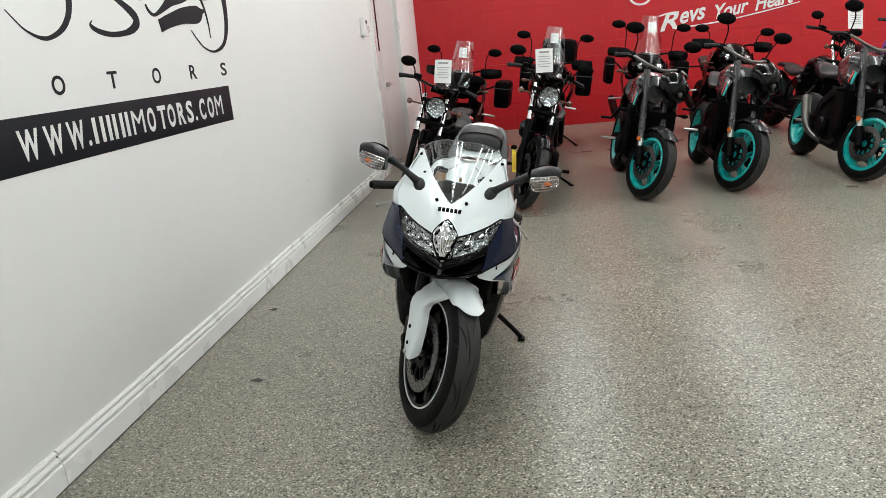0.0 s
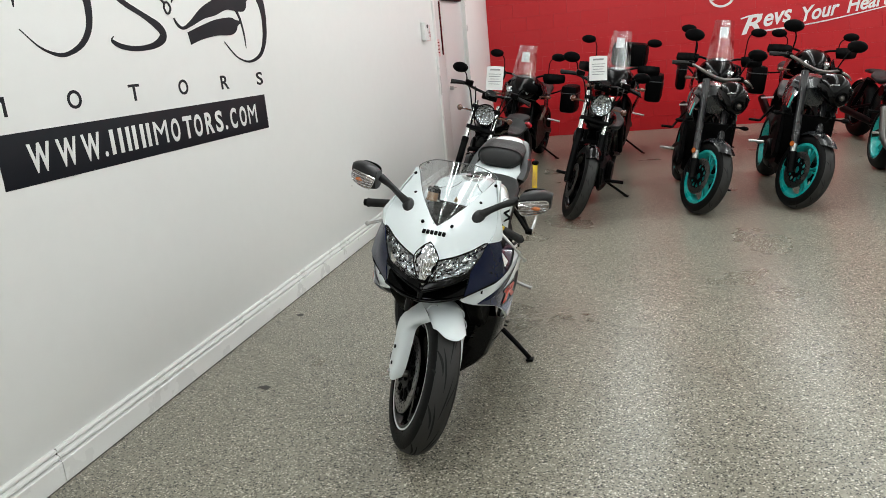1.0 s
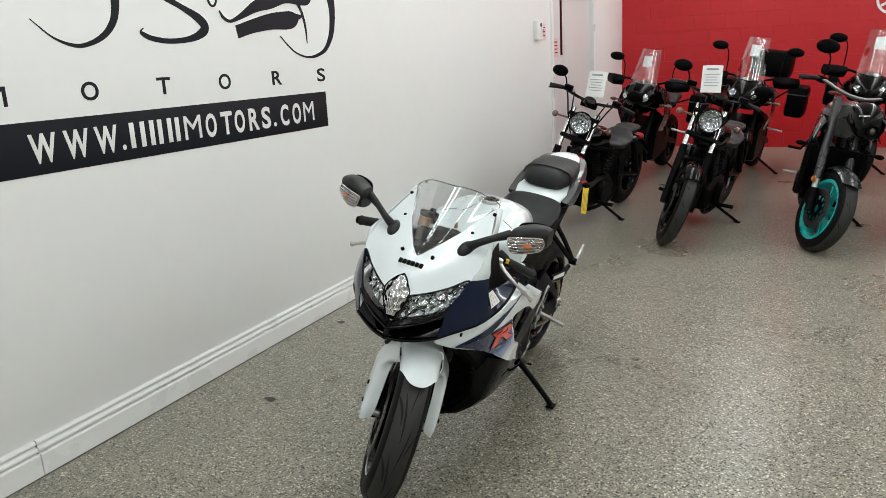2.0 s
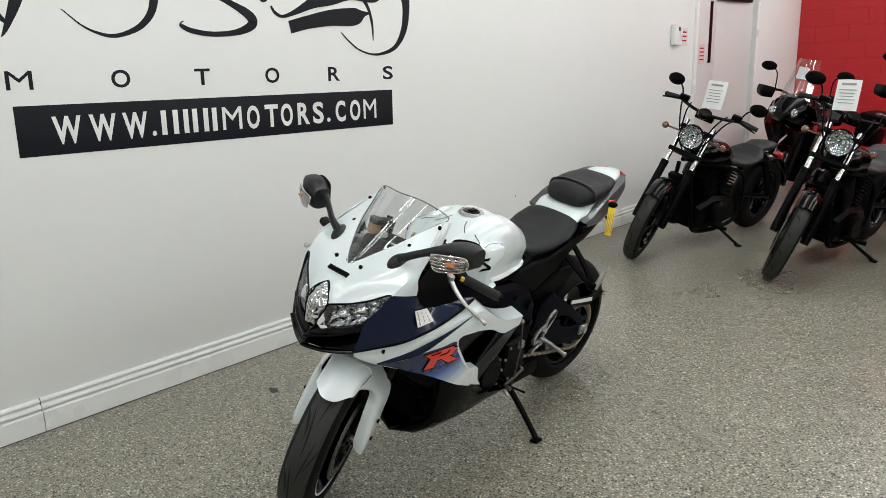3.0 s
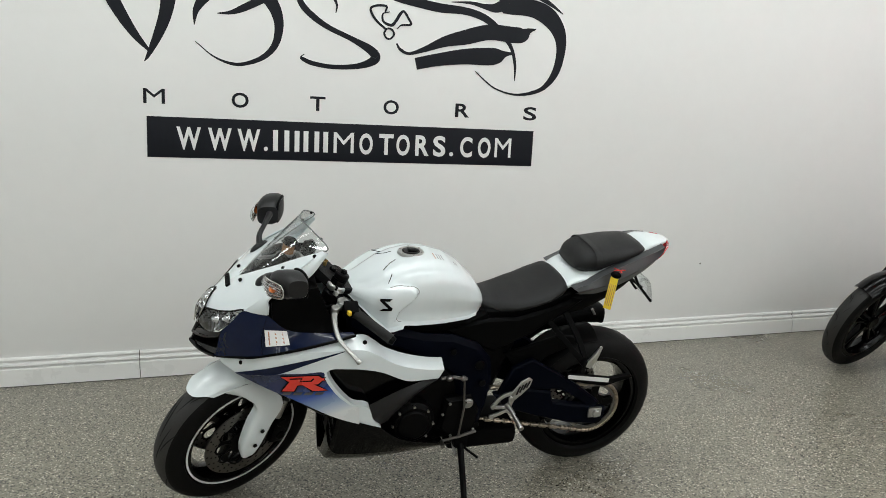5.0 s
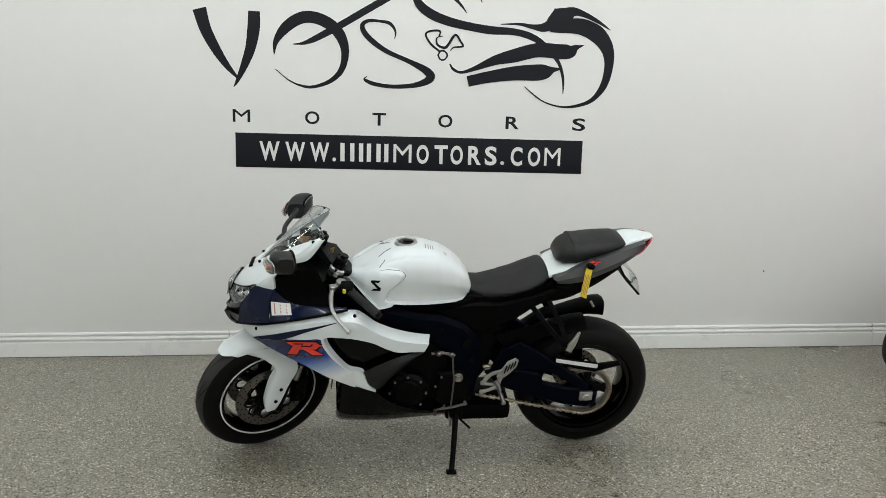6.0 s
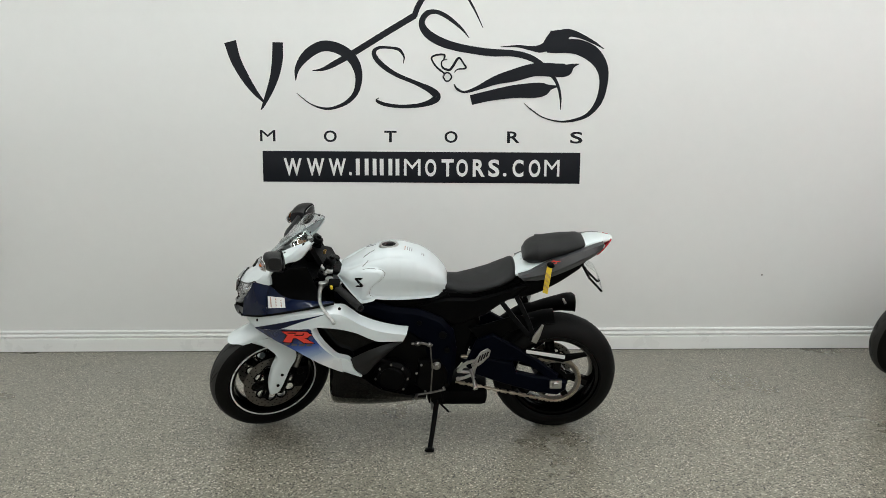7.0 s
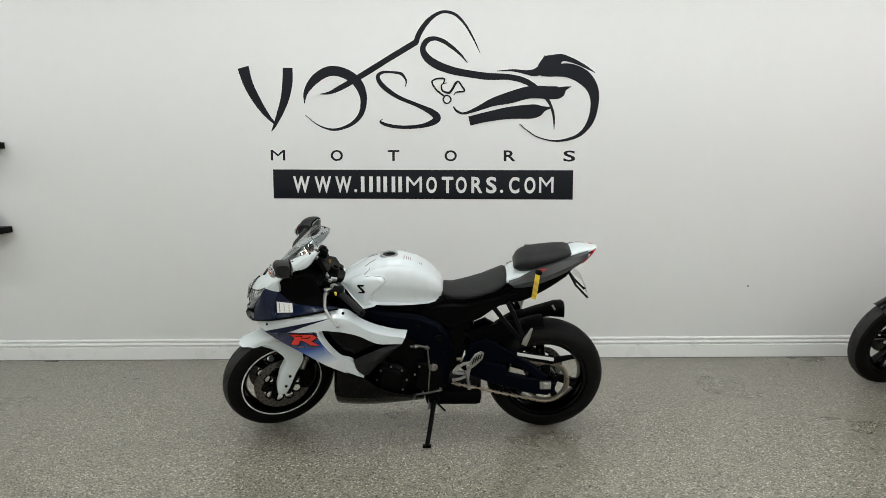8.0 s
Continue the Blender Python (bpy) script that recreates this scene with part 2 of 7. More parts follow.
# ---------------------------------------------------------------- mesh tools
def spline(pts, n, closed=False):
    """n points along a smooth curve through pts, evenly by control point."""
    p = np.array(pts, dtype=float)
    k = len(p)
    if k == 1:
        return np.repeat(p, n, 0)
    if k == 2 and not closed:
        t = np.linspace(0, 1, n)[:, None]
        return p[0] * (1 - t) + p[1] * t
    out = []
    for i in range(n):
        s = i * k / n if closed else i * (k - 1) / (n - 1)
        j = min(int(s), k - 1 if closed else k - 2)
        f = s - j
        if closed:
            a, b, c, d = p[(j - 1) % k], p[j % k], p[(j + 1) % k], p[(j + 2) % k]
        else:
            b, c = p[j], p[j + 1]
            a = p[j - 1] if j else 2 * b - c
            d = p[j + 2] if j + 2 < k else 2 * c - b
        out.append(0.5 * (2 * b + (c - a) * f + (2 * a - 5 * b + 4 * c - d) * f * f + (3 * b - a - 3 * c + d) * f ** 3))
    return np.array(out)


def smooth(x):
    x = min(max(x, 0.0), 1.0)
    return x * x * (3 - 2 * x)


class Geo:
    """Vertices and faces that are gathered and then become one mesh."""

    def __init__(self):
        self.v, self.f = [], []

    def add(self, v, f):
        o = len(self.v)
        self.v += [tuple(map(float, q)) for q in v]
        self.f += [tuple(o + i for i in q) for q in f]
        return self

    def join(self, other):
        return self.add(other.v, other.f)

    def mirrored(self):
        g = Geo()
        g.v, g.f = [(-x, y, z) for x, y, z in self.v], [tuple(reversed(q)) for q in self.f]
        return g

    def moved(self, m):
        g = Geo()
        g.v, g.f = [tuple(m @ Vector(q)) for q in self.v], list(self.f)
        return g

    def rings(self, rings, closed=True, cap=True, loop=False):
        n = len(rings[0])
        v = [q for r in rings for q in r]
        f = []
        k = len(rings)
        for i in range(k if loop else k - 1):
            i2 = (i + 1) % k
            for j in range(n if closed else n - 1):
                j2 = (j + 1) % n
                f.append((i * n + j, i * n + j2, i2 * n + j2, i2 * n + j))
        if cap and closed and not loop:
            f.append(tuple(reversed(range(n))))
            f.append(tuple((k - 1) * n + j for j in range(n)))
        return self.add(v, f)

    def tube(self, pts, r, n=10, m=0, flat=(1, 1), side=None):
        """A round or flattened tube along pts; r is one radius or one for each point. side: the way of its first half-axis."""
        p = spline(pts, m) if m else np.array(pts, dtype=float)
        rr = np.full(len(p), r) if np.isscalar(r) else np.interp(np.linspace(0, 1, len(p)), np.linspace(0, 1, len(r)), r)
        rings, ref = [], None
        for i in range(len(p)):
            t = p[min(i + 1, len(p) - 1)] - p[max(i - 1, 0)]
            t = t / (np.linalg.norm(t) + 1e-12)
            if side is not None:
                a = np.array(side, dtype=float)
            elif ref is None:
                a = np.array((0, 0, 1.0)) if abs(t[2]) < 0.9 else np.array((1.0, 0, 0))
            else:
                a = ref
            a = a - t * (a @ t)
            a /= np.linalg.norm(a) + 1e-12
            ref = a
            b = np.cross(t, a)
            rings.append([p[i] + rr[i] * (a * math.cos(q) * flat[0] + b * math.sin(q) * flat[1]) for q in np.arange(n) * 2 * math.pi / n])
        return self.rings(rings)

    def bar(self, pts, w, h, m=0, side=(1, 0, 0), bevel=0.25):
        """A rectangular bar with broken edges along pts: w along side, h across it."""
        p = spline(pts, m) if m else np.array(pts, dtype=float)
        k = len(p)
        ww = np.full(k, w) if np.isscalar(w) else np.interp(np.linspace(0, 1, k), np.linspace(0, 1, len(w)), w)
        hh = np.full(k, h) if np.isscalar(h) else np.interp(np.linspace(0, 1, k), np.linspace(0, 1, len(h)), h)
        rings = []
        for i in range(k):
            t = p[min(i + 1, k - 1)] - p[max(i - 1, 0)]
            t = t / (np.linalg.norm(t) + 1e-12)
            a = np.array(side, dtype=float)
            a = a - t * (a @ t)
            a /= np.linalg.norm(a) + 1e-12
            b = np.cross(t, a)
            x, y = ww[i] / 2, hh[i] / 2
            c = bevel * min(x, y)
            rings.append([p[i] + a * u + b * v for u, v in ((x, y - c), (x - c, y), (c - x, y), (-x, y - c), (-x, c - y), (c - x, -y), (x - c, -y), (x, c - y))])
        return self.rings(rings)

    def lathe(self, prof, n=48, at=(0, 0, 0), axis="x", loop=True):
        """Turns a profile of (along, radius) about the axis through at."""
        rings = []
        for i in range(n):
            q = 2 * math.pi * i / n
            c, s = math.cos(q), math.sin(q)
            if axis == "x":
                rings.append([(at[0] + a, at[1] - r * c, at[2] + r * s) for a, r in prof])
            elif axis == "y":
                rings.append([(at[0] + r * c, at[1] + a, at[2] + r * s) for a, r in prof])
            else:
                rings.append([(at[0] + r * c, at[1] + r * s, at[2] + a) for a, r in prof])
        return self.rings(rings, closed=loop, cap=False, loop=True)

    def drum(self, a, b, r, n=20, chamfer=0.15):
        """A short solid cylinder from a to b with a broken edge."""
        a, b = np.array(a, dtype=float), np.array(b, dtype=float)
        d = b - a
        h = np.linalg.norm(d)
        c = min(chamfer * r, h * 0.4)
        d = d / h
        return self._drum(a, d, h, r, c, n)

    def _drum(self, a, d, h, r, c, n):
        x = np.cross(d, (0, 0, 1.0) if abs(d[2]) < 0.9 else (1.0, 0, 0))
        x /= np.linalg.norm(x)
        y = np.cross(d, x)
        rings = []
        for s, q in ((0, r - c), (c, r), (h - c, r), (h, r - c)):
            rings.append([a + d * s + q * (x * math.cos(k) + y * math.sin(k)) for k in np.arange(n) * 2 * math.pi / n])
        return self.rings(rings)

    def box(self, c, s, r=0.006, rot=None):
        """A box with rounded edges."""
        bm = bmesh.new()
        bmesh.ops.create_cube(bm, size=1.0)
        bmesh.ops.scale(bm, vec=s, verts=bm.verts)
        r = min(r, 0.45 * min(s))
        bmesh.ops.bevel(bm, geom=list(bm.edges), offset=r, segments=2, affect="EDGES", profile=0.6)
        m = Matrix.Translation(c) @ (rot if rot is not None else Matrix())
        bmesh.ops.transform(bm, matrix=m, verts=bm.verts)
        bm.verts.index_update()
        self.add([q.co for q in bm.verts], [[q.index for q in f.verts] for f in bm.faces])
        bm.free()
        return self

    def patch(self, rows, n=16, m=8, thick=0.004):
        """A smooth panel through rows of points (each row smooth along, then smooth across), with thickness."""
        rr = [spline(r, n) for r in rows]
        return self.sheet([spline([r[i] for r in rr], m) for i in range(n)], thick)

    def sheet(self, grid, thick=0.004):
        """A panel through a grid of points, with thickness."""
        g = np.array(grid, dtype=float)
        n, m = g.shape[:2]
        du = np.gradient(g, axis=0)
        dv = np.gradient(g, axis=1)
        nn = np.cross(du, dv)
        nn /= np.linalg.norm(nn, axis=2)[:, :, None] + 1e-9
        v = [q for r in g for q in r] + [q for r in (g - nn * thick) for q in r]
        o = n * m
        f = []
        for i in range(n - 1):
            for j in range(m - 1):
                a, b, c, d = i * m + j, (i + 1) * m + j, (i + 1) * m + j + 1, i * m + j + 1
                f.append((a, b, c, d))
                f.append((o + a, o + d, o + c, o + b))
        edge = [i * m for i in range(n)] + [(n - 1) * m + j for j in range(1, m)] + [i * m + m - 1 for i in range(n - 2, -1, -1)] + [j for j in range(m - 2, 0, -1)]
        for i in range(len(edge)):
            a, b = edge[i], edge[(i + 1) % len(edge)]
            f.append((a, o + a, o + b, b))
        return self.add(v, f)

    def plate(self, outline, u0, u1, bevel=0.004, smooth=0):
        """A plate with an outline in (y, z), from u0 to u1 across, with broken edges."""
        p = spline(outline, smooth, True) if smooth else np.array(outline, dtype=float)
        k = len(p)
        t = np.roll(p, -1, 0) - np.roll(p, 1, 0)
        nrm = np.stack([t[:, 1], -t[:, 0]], 1)
        nrm /= np.linalg.norm(nrm, axis=1)[:, None] + 1e-9
        area = 0.5 * np.sum(p[:, 0] * np.roll(p[:, 1], -1) - np.roll(p[:, 0], -1) * p[:, 1])
        inner = p - nrm * bevel * (1 if area > 0 else -1)
        s = 1 if u1 > u0 else -1
        rings = [[(u, *q) for q in r] for u, r in ((u0, inner), (u0 + s * bevel, p), (u1 - s * bevel, p), (u1, inner))]
        return self.rings(rings)

    def ball(self, c, s, n=16, m=10, rot=None):
        rings = []
        for i in range(m):
            q = math.pi * (i + 0.5) / m
            rings.append([Vector((s[0] * math.sin(q) * math.cos(k), s[1] * math.sin(q) * math.sin(k), s[2] * math.cos(q))) for k in np.arange(n) * 2 * math.pi / n])
        g = Geo().rings(rings)
        mm = Matrix.Translation(c) @ (rot if rot is not None else Matrix())
        return self.join(g.moved(mm))


def mesh_of(name, geo, material, angle=38):
    me = bpy.data.meshes.new(name)
    bm = bmesh.new()
    vs = [bm.verts.new(q) for q in geo.v]
    for q in geo.f:
        try:
            bm.faces.new([vs[i] for i in q])
        except ValueError:
            pass
    bmesh.ops.recalc_face_normals(bm, faces=bm.faces)
    for face in bm.faces:
        face.smooth = True
    bm.to_mesh(me)
    bm.free()
    me.set_sharp_from_angle(angle=radians(angle))
    me.materials.append(material)
    return me


def part(name, geo, material, parent, label="", angle=38):
    ob = new(name, mesh_of(name, geo, material, angle))
    ob.parent = parent
    if label:
        ob["label"] = label
    return ob


def thing(name, geo, material, label, category, group="", kind="", angle=38, m=None):
    ob = new(name, mesh_of(name, geo, material, angle))
    if m is not None:
        ob.matrix_world = m
    return tagged(ob, label, category, group, kind)


def base(name, m, label, category, group=""):
    ob = new(name)
    ob.empty_display_size = 0.1
    ob.matrix_world = m
    return tagged(ob, label, category, group)


# ---------------------------------------------------------------- the room
WX, RY, EAST, SOUTH = -1.857, 12.1, 8.5, -5.0
thing("floor", Geo().box(((WX + EAST) / 2, (SOUTH + RY) / 2, -0.1), (EAST - WX + 0.6, RY - SOUTH + 0.6, 0.2), 0.001), FLOOR,
      "grey speckled flake epoxy showroom floor with a soft gloss", "floor", kind="structure")
thing("ceiling", Geo().box(((WX + EAST) / 2, (SOUTH + RY) / 2, CEILING + 0.06), (EAST - WX + 0.6, RY - SOUTH + 0.6, 0.12), 0.001), CEIL,
      "plain white painted showroom ceiling", "ceiling", kind="structure")
DOOR0, DOOR1, DOORH = 8.98, 10.56, 2.12
west = Geo().box((WX - 0.08, (SOUTH + DOOR0) / 2, CEILING / 2), (0.16, DOOR0 - SOUTH, CEILING), 0.001)
west.box((WX - 0.08, (DOOR1 + RY + 0.2) / 2, CEILING / 2), (0.16, RY + 0.2 - DOOR1, CEILING), 0.001)
west.box((WX - 0.08, (DOOR0 + DOOR1) / 2, (CEILING + DOORH) / 2), (0.16, DOOR1 - DOOR0, CEILING - DOORH), 0.001)
thing("wall_west", west, WALL, "long white painted showroom wall with scuffs", "wall", kind="structure")
thing("wall_east", Geo().box((EAST + 0.08, (SOUTH + RY) / 2, CEILING / 2), (0.16, RY - SOUTH, CEILING), 0.001), WALL,
      "plain white wall closing the showroom", "wall", kind="structure")
thing("wall_south", Geo().box(((WX + EAST) / 2, SOUTH - 0.08, CEILING / 2), (EAST - WX, 0.16, CEILING), 0.001), WALL,
      "plain white wall closing the showroom", "wall", kind="structure")
wall_north = thing("wall_north", Geo().box(((WX + EAST) / 2, RY + 0.12, CEILING / 2), (EAST - WX, 0.2, CEILING), 0.001), REDWALL,
                   "painted red concrete block wall behind the motorcycles", "wall", kind="structure")


def baseboard(y0, y1, top=0.150):
    prof = [(0, 0), (0.028, 0), (0.028, 0.090), (0.025, 0.0945), (0.010, 0.097), (0.009, 0.102), (0.021, 0.104), (0.0235, 0.110), (0.021, 0.117), (0.012, 0.1235), (0.006, 0.1255), (0.005, 0.131), (0.0145, 0.133), (0.0155, 0.139), (0.012, 0.146), (0.005, top), (0, top)]
    g = Geo().rings([[(WX + a, y, b) for a, b in prof] for y in (y0, y1)])
    return thing("baseboard", g, TRIM, "white enamelled moulded baseboard along the wall", "baseboard", "baseboards", "structure", angle=25)


for y0, y1 in ((SOUTH, -1.82), (-1.816, 2.438), (2.4425, 6.706), (6.711, DOOR0 - 0.07), (DOOR1 + 0.07, RY)):
    baseboard(y0, y1)
thing("trim", Geo().box((WX + 0.006, 2.4402, 0.075), (0.012, 0.004, 0.15), 0.001), GAP, "open dark joint between two baseboard lengths", "joint", kind="structure")
thing("trim", Geo().box((WX + 0.006, 6.7085, 0.075), (0.012, 0.004, 0.15), 0.001), GAP, "open dark joint between two baseboard lengths", "joint", kind="structure")

# dark strip, 3 mm high, along the baseboard's foot
thing("trim", Geo().box((WX + 0.030, (SOUTH + DOOR0) / 2, 0.0015), (0.006, DOOR0 - SOUTH - 0.1, 0.003), 0.0008), GAP, "thin dark line where baseboard meets floor", "joint", kind="structure")

# dark spots on the floor beside the wall
STAIN = mat("floor_stain", (0.045, 0.042, 0.038), 0.5, vary=0.3, scale=40)
for x, y, a, b in ((-1.395, 3.326, 0.034, 0.020), (-1.67, 4.34, 0.026, 0.018)):
    ring = [(x + a * (1 + 0.25 * math.sin(3 * q + x)) * math.cos(q), y + b * (1 + 0.3 * math.sin(2 * q + y)) * math.sin(q)) for q in np.arange(18) * math.pi / 9]
    thing("floor_stain", Geo().rings([[(p, q, 0.0) for p, q in ring], [(p, q, 0.0008) for p, q in ring]]), STAIN, "small dark stain on the speckled epoxy floor", "stain", "floor stains")

# the double door at the end of the white wall
door = base("door_1", pose(0, 0, 0), "closed pale grey double door with a narrow vision panel", "door")
tagged(door, kind="structure")
fr = Geo().box((WX + 0.006, DOOR0 - 0.03, DOORH / 2), (0.03, 0.06, DOORH), 0.003).box((WX + 0.006, DOOR1 + 0.03, DOORH / 2), (0.03, 0.06, DOORH), 0.003)
fr.box((WX + 0.006, (DOOR0 + DOOR1) / 2, DOORH + 0.03), (0.03, DOOR1 - DOOR0 + 0.12, 0.06), 0.003)
part("door_frame", fr, TRIM, door, "white painted door frame")
SEAM = 9.52
part("door_leaf", Geo().box((WX - 0.055, (DOOR0 + SEAM) / 2, DOORH / 2), (0.04, SEAM - DOOR0 - 0.006, DOORH - 0.012), 0.003), DOORPAINT, door)
leaf = part("door_leaf", Geo().box((WX - 0.055, (DOOR1 + SEAM) / 2, DOORH / 2), (0.04, DOOR1 - SEAM - 0.006, DOORH - 0.012), 0.003), DOORPAINT, door)
part("vision_panel", Geo().box((WX - 0.034, 9.39, 1.72), (0.012, 0.07, 0.62), 0.003), BLACKGLOSS, door, "narrow dark glass vision panel")
part("panel_bead", Geo().box((WX - 0.036, 9.39, 1.72), (0.008, 0.10, 0.65), 0.003), DOORPAINT, door)
# dark horizontal bar at the head of the wider leaf
part("door_closer", Geo().box((WX - 0.012, 9.95, 2.07), (0.05, 0.9, 0.055), 0.008), BLACKMETAL, door, "dark bar across the top of the door")
lever = Geo().drum((WX - 0.036, 9.60, 1.0), (WX + 0.012, 9.60, 1.0), 0.027).tube([(WX + 0.008, 9.60, 1.0), (WX + 0.012, 9.66, 1.0), (WX + 0.012, 9.71, 0.998)], 0.009)
part("handle", lever, STEEL, leaf, "steel lever handle")
notice = base("door_notice", pose(WX - 0.033, 9.20, 1.50), "small pinkish printed notice taped to the door", "notice")
part("sheet", Geo().box((0, 0, 0), (0.002, 0.14, 0.20), 0.0005), mat("pink_paper", (0.72, 0.50, 0.48), 0.7), notice)
for i in range(4):
    part("text_bar", Geo().box((0.0014, 0, 0.06 - 0.038 * i), (0.001, 0.10, 0.012), 0.0003), REDLENS, notice)
alarm = base("wall_alarm", pose(WX, 8.48, 1.69), "white wall-mounted alarm sounder with a clear cover", "alarm")
part("body", Geo().box((0.025, 0, 0), (0.05, 0.16, 0.19), 0.012), TRIM, alarm)
part("strobe_cover", Geo().box((0.055, 0, -0.03), (0.035, 0.09, 0.07), 0.012), LENS, alarm, "clear strobe cover")
part("switch", Geo().drum((0.05, 0, 0.05), (0.06, 0, 0.05), 0.02), GAP, alarm)
note = base("wall_notice", pose(WX + 0.003, 8.68, 1.67), "small white and pink printed card beside the alarm", "notice")
part("sheet", Geo().box((0, 0, 0), (0.002, 0.17, 0.17), 0.0005), mat("pale_pink_card", (0.75, 0.62, 0.60), 0.7), note)
for i in range(3):
    part("text_bar", Geo().box((0.0014, 0, 0.045 - 0.04 * i), (0.001, 0.12, 0.014), 0.0003), REDLENS, note)
screwmark = Geo().drum((WX - 0.001, 5.92, 0.515), (WX + 0.002, 5.92, 0.515), 0.006, 8)
thing("wall_plug", screwmark, GAP, "small dark screw hole in the white wall", "wall mark")

# floating shelves
for i, (z, yr) in enumerate(((1.590, 0.575), (0.982, 0.581))):
    thing("wall_shelf", Geo().box((WX + 0.12, yr - 0.55, z), (0.24, 1.1, 0.045), 0.003), BLACK, "thin black floating shelf on the white wall", "shelf", "black wall shelves")
thing("carton", Geo().box((WX + 0.12, 0.35, 1.0745), (0.14, 0.30, 0.14), 0.004), PAPER, "plain white carton standing on a black shelf", "box")

# painted sign on the white wall
TILT_SIGN = -0.0160
sign = base("wall_sign", pose(WX, 2.519, 1.184, math.degrees(math.atan(TILT_SIGN)), 0, 0), "black vinyl motorcycle emblem and lettering on the white wall", "sign")


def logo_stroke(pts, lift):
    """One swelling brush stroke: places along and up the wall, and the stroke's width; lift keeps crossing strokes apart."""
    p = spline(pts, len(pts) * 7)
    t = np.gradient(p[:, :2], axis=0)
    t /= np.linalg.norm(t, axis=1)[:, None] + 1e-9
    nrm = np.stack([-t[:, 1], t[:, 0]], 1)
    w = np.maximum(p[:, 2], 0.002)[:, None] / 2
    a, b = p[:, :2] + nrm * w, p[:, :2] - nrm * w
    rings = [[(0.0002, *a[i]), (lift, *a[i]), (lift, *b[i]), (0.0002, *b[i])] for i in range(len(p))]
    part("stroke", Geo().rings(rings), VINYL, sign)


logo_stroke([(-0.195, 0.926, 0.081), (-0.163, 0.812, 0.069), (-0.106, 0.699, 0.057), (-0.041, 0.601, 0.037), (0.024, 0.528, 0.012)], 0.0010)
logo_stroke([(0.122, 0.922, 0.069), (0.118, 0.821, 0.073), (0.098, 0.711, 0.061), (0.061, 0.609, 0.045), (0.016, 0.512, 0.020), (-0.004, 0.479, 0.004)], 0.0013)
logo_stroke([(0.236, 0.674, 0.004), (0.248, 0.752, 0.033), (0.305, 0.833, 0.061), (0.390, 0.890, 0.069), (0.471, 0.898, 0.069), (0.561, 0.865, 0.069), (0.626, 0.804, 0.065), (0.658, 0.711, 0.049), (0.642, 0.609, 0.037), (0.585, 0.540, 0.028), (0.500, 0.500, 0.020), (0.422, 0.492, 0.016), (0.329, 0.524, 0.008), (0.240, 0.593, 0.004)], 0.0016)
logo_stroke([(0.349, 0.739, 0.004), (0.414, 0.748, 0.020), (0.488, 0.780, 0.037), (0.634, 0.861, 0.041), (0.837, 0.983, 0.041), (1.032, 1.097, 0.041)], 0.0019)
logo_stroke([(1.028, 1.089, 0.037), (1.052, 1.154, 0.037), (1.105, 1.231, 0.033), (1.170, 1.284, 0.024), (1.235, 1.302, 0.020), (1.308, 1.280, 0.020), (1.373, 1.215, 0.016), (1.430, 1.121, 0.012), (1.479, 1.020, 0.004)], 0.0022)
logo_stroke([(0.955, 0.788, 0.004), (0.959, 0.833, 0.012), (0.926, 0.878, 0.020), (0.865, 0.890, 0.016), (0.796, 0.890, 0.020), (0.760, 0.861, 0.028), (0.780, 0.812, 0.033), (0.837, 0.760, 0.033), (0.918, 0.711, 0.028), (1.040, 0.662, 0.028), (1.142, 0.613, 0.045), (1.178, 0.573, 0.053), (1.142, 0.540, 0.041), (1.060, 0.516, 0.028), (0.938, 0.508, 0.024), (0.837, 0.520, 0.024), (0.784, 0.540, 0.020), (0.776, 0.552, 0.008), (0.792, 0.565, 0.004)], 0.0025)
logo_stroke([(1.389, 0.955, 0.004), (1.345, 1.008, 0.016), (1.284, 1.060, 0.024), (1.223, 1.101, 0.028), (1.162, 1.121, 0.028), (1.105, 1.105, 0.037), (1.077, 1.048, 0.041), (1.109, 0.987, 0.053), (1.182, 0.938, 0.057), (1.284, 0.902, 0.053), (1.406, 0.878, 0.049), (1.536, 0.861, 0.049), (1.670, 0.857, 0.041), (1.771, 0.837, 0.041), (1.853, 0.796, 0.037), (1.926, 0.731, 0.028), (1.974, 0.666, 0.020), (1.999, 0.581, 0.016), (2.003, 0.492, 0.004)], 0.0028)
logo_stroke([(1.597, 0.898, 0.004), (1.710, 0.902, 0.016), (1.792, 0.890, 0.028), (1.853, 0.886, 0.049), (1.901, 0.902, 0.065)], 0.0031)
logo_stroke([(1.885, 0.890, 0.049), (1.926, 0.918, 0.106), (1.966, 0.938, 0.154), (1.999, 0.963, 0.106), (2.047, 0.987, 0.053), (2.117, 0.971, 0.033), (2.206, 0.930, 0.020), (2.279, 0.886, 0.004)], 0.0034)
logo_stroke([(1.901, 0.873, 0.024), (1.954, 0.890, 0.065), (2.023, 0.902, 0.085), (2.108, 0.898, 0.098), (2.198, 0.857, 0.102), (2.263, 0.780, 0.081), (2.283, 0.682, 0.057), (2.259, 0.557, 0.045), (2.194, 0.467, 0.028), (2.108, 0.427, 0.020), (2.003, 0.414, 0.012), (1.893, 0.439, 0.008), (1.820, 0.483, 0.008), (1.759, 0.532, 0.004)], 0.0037)
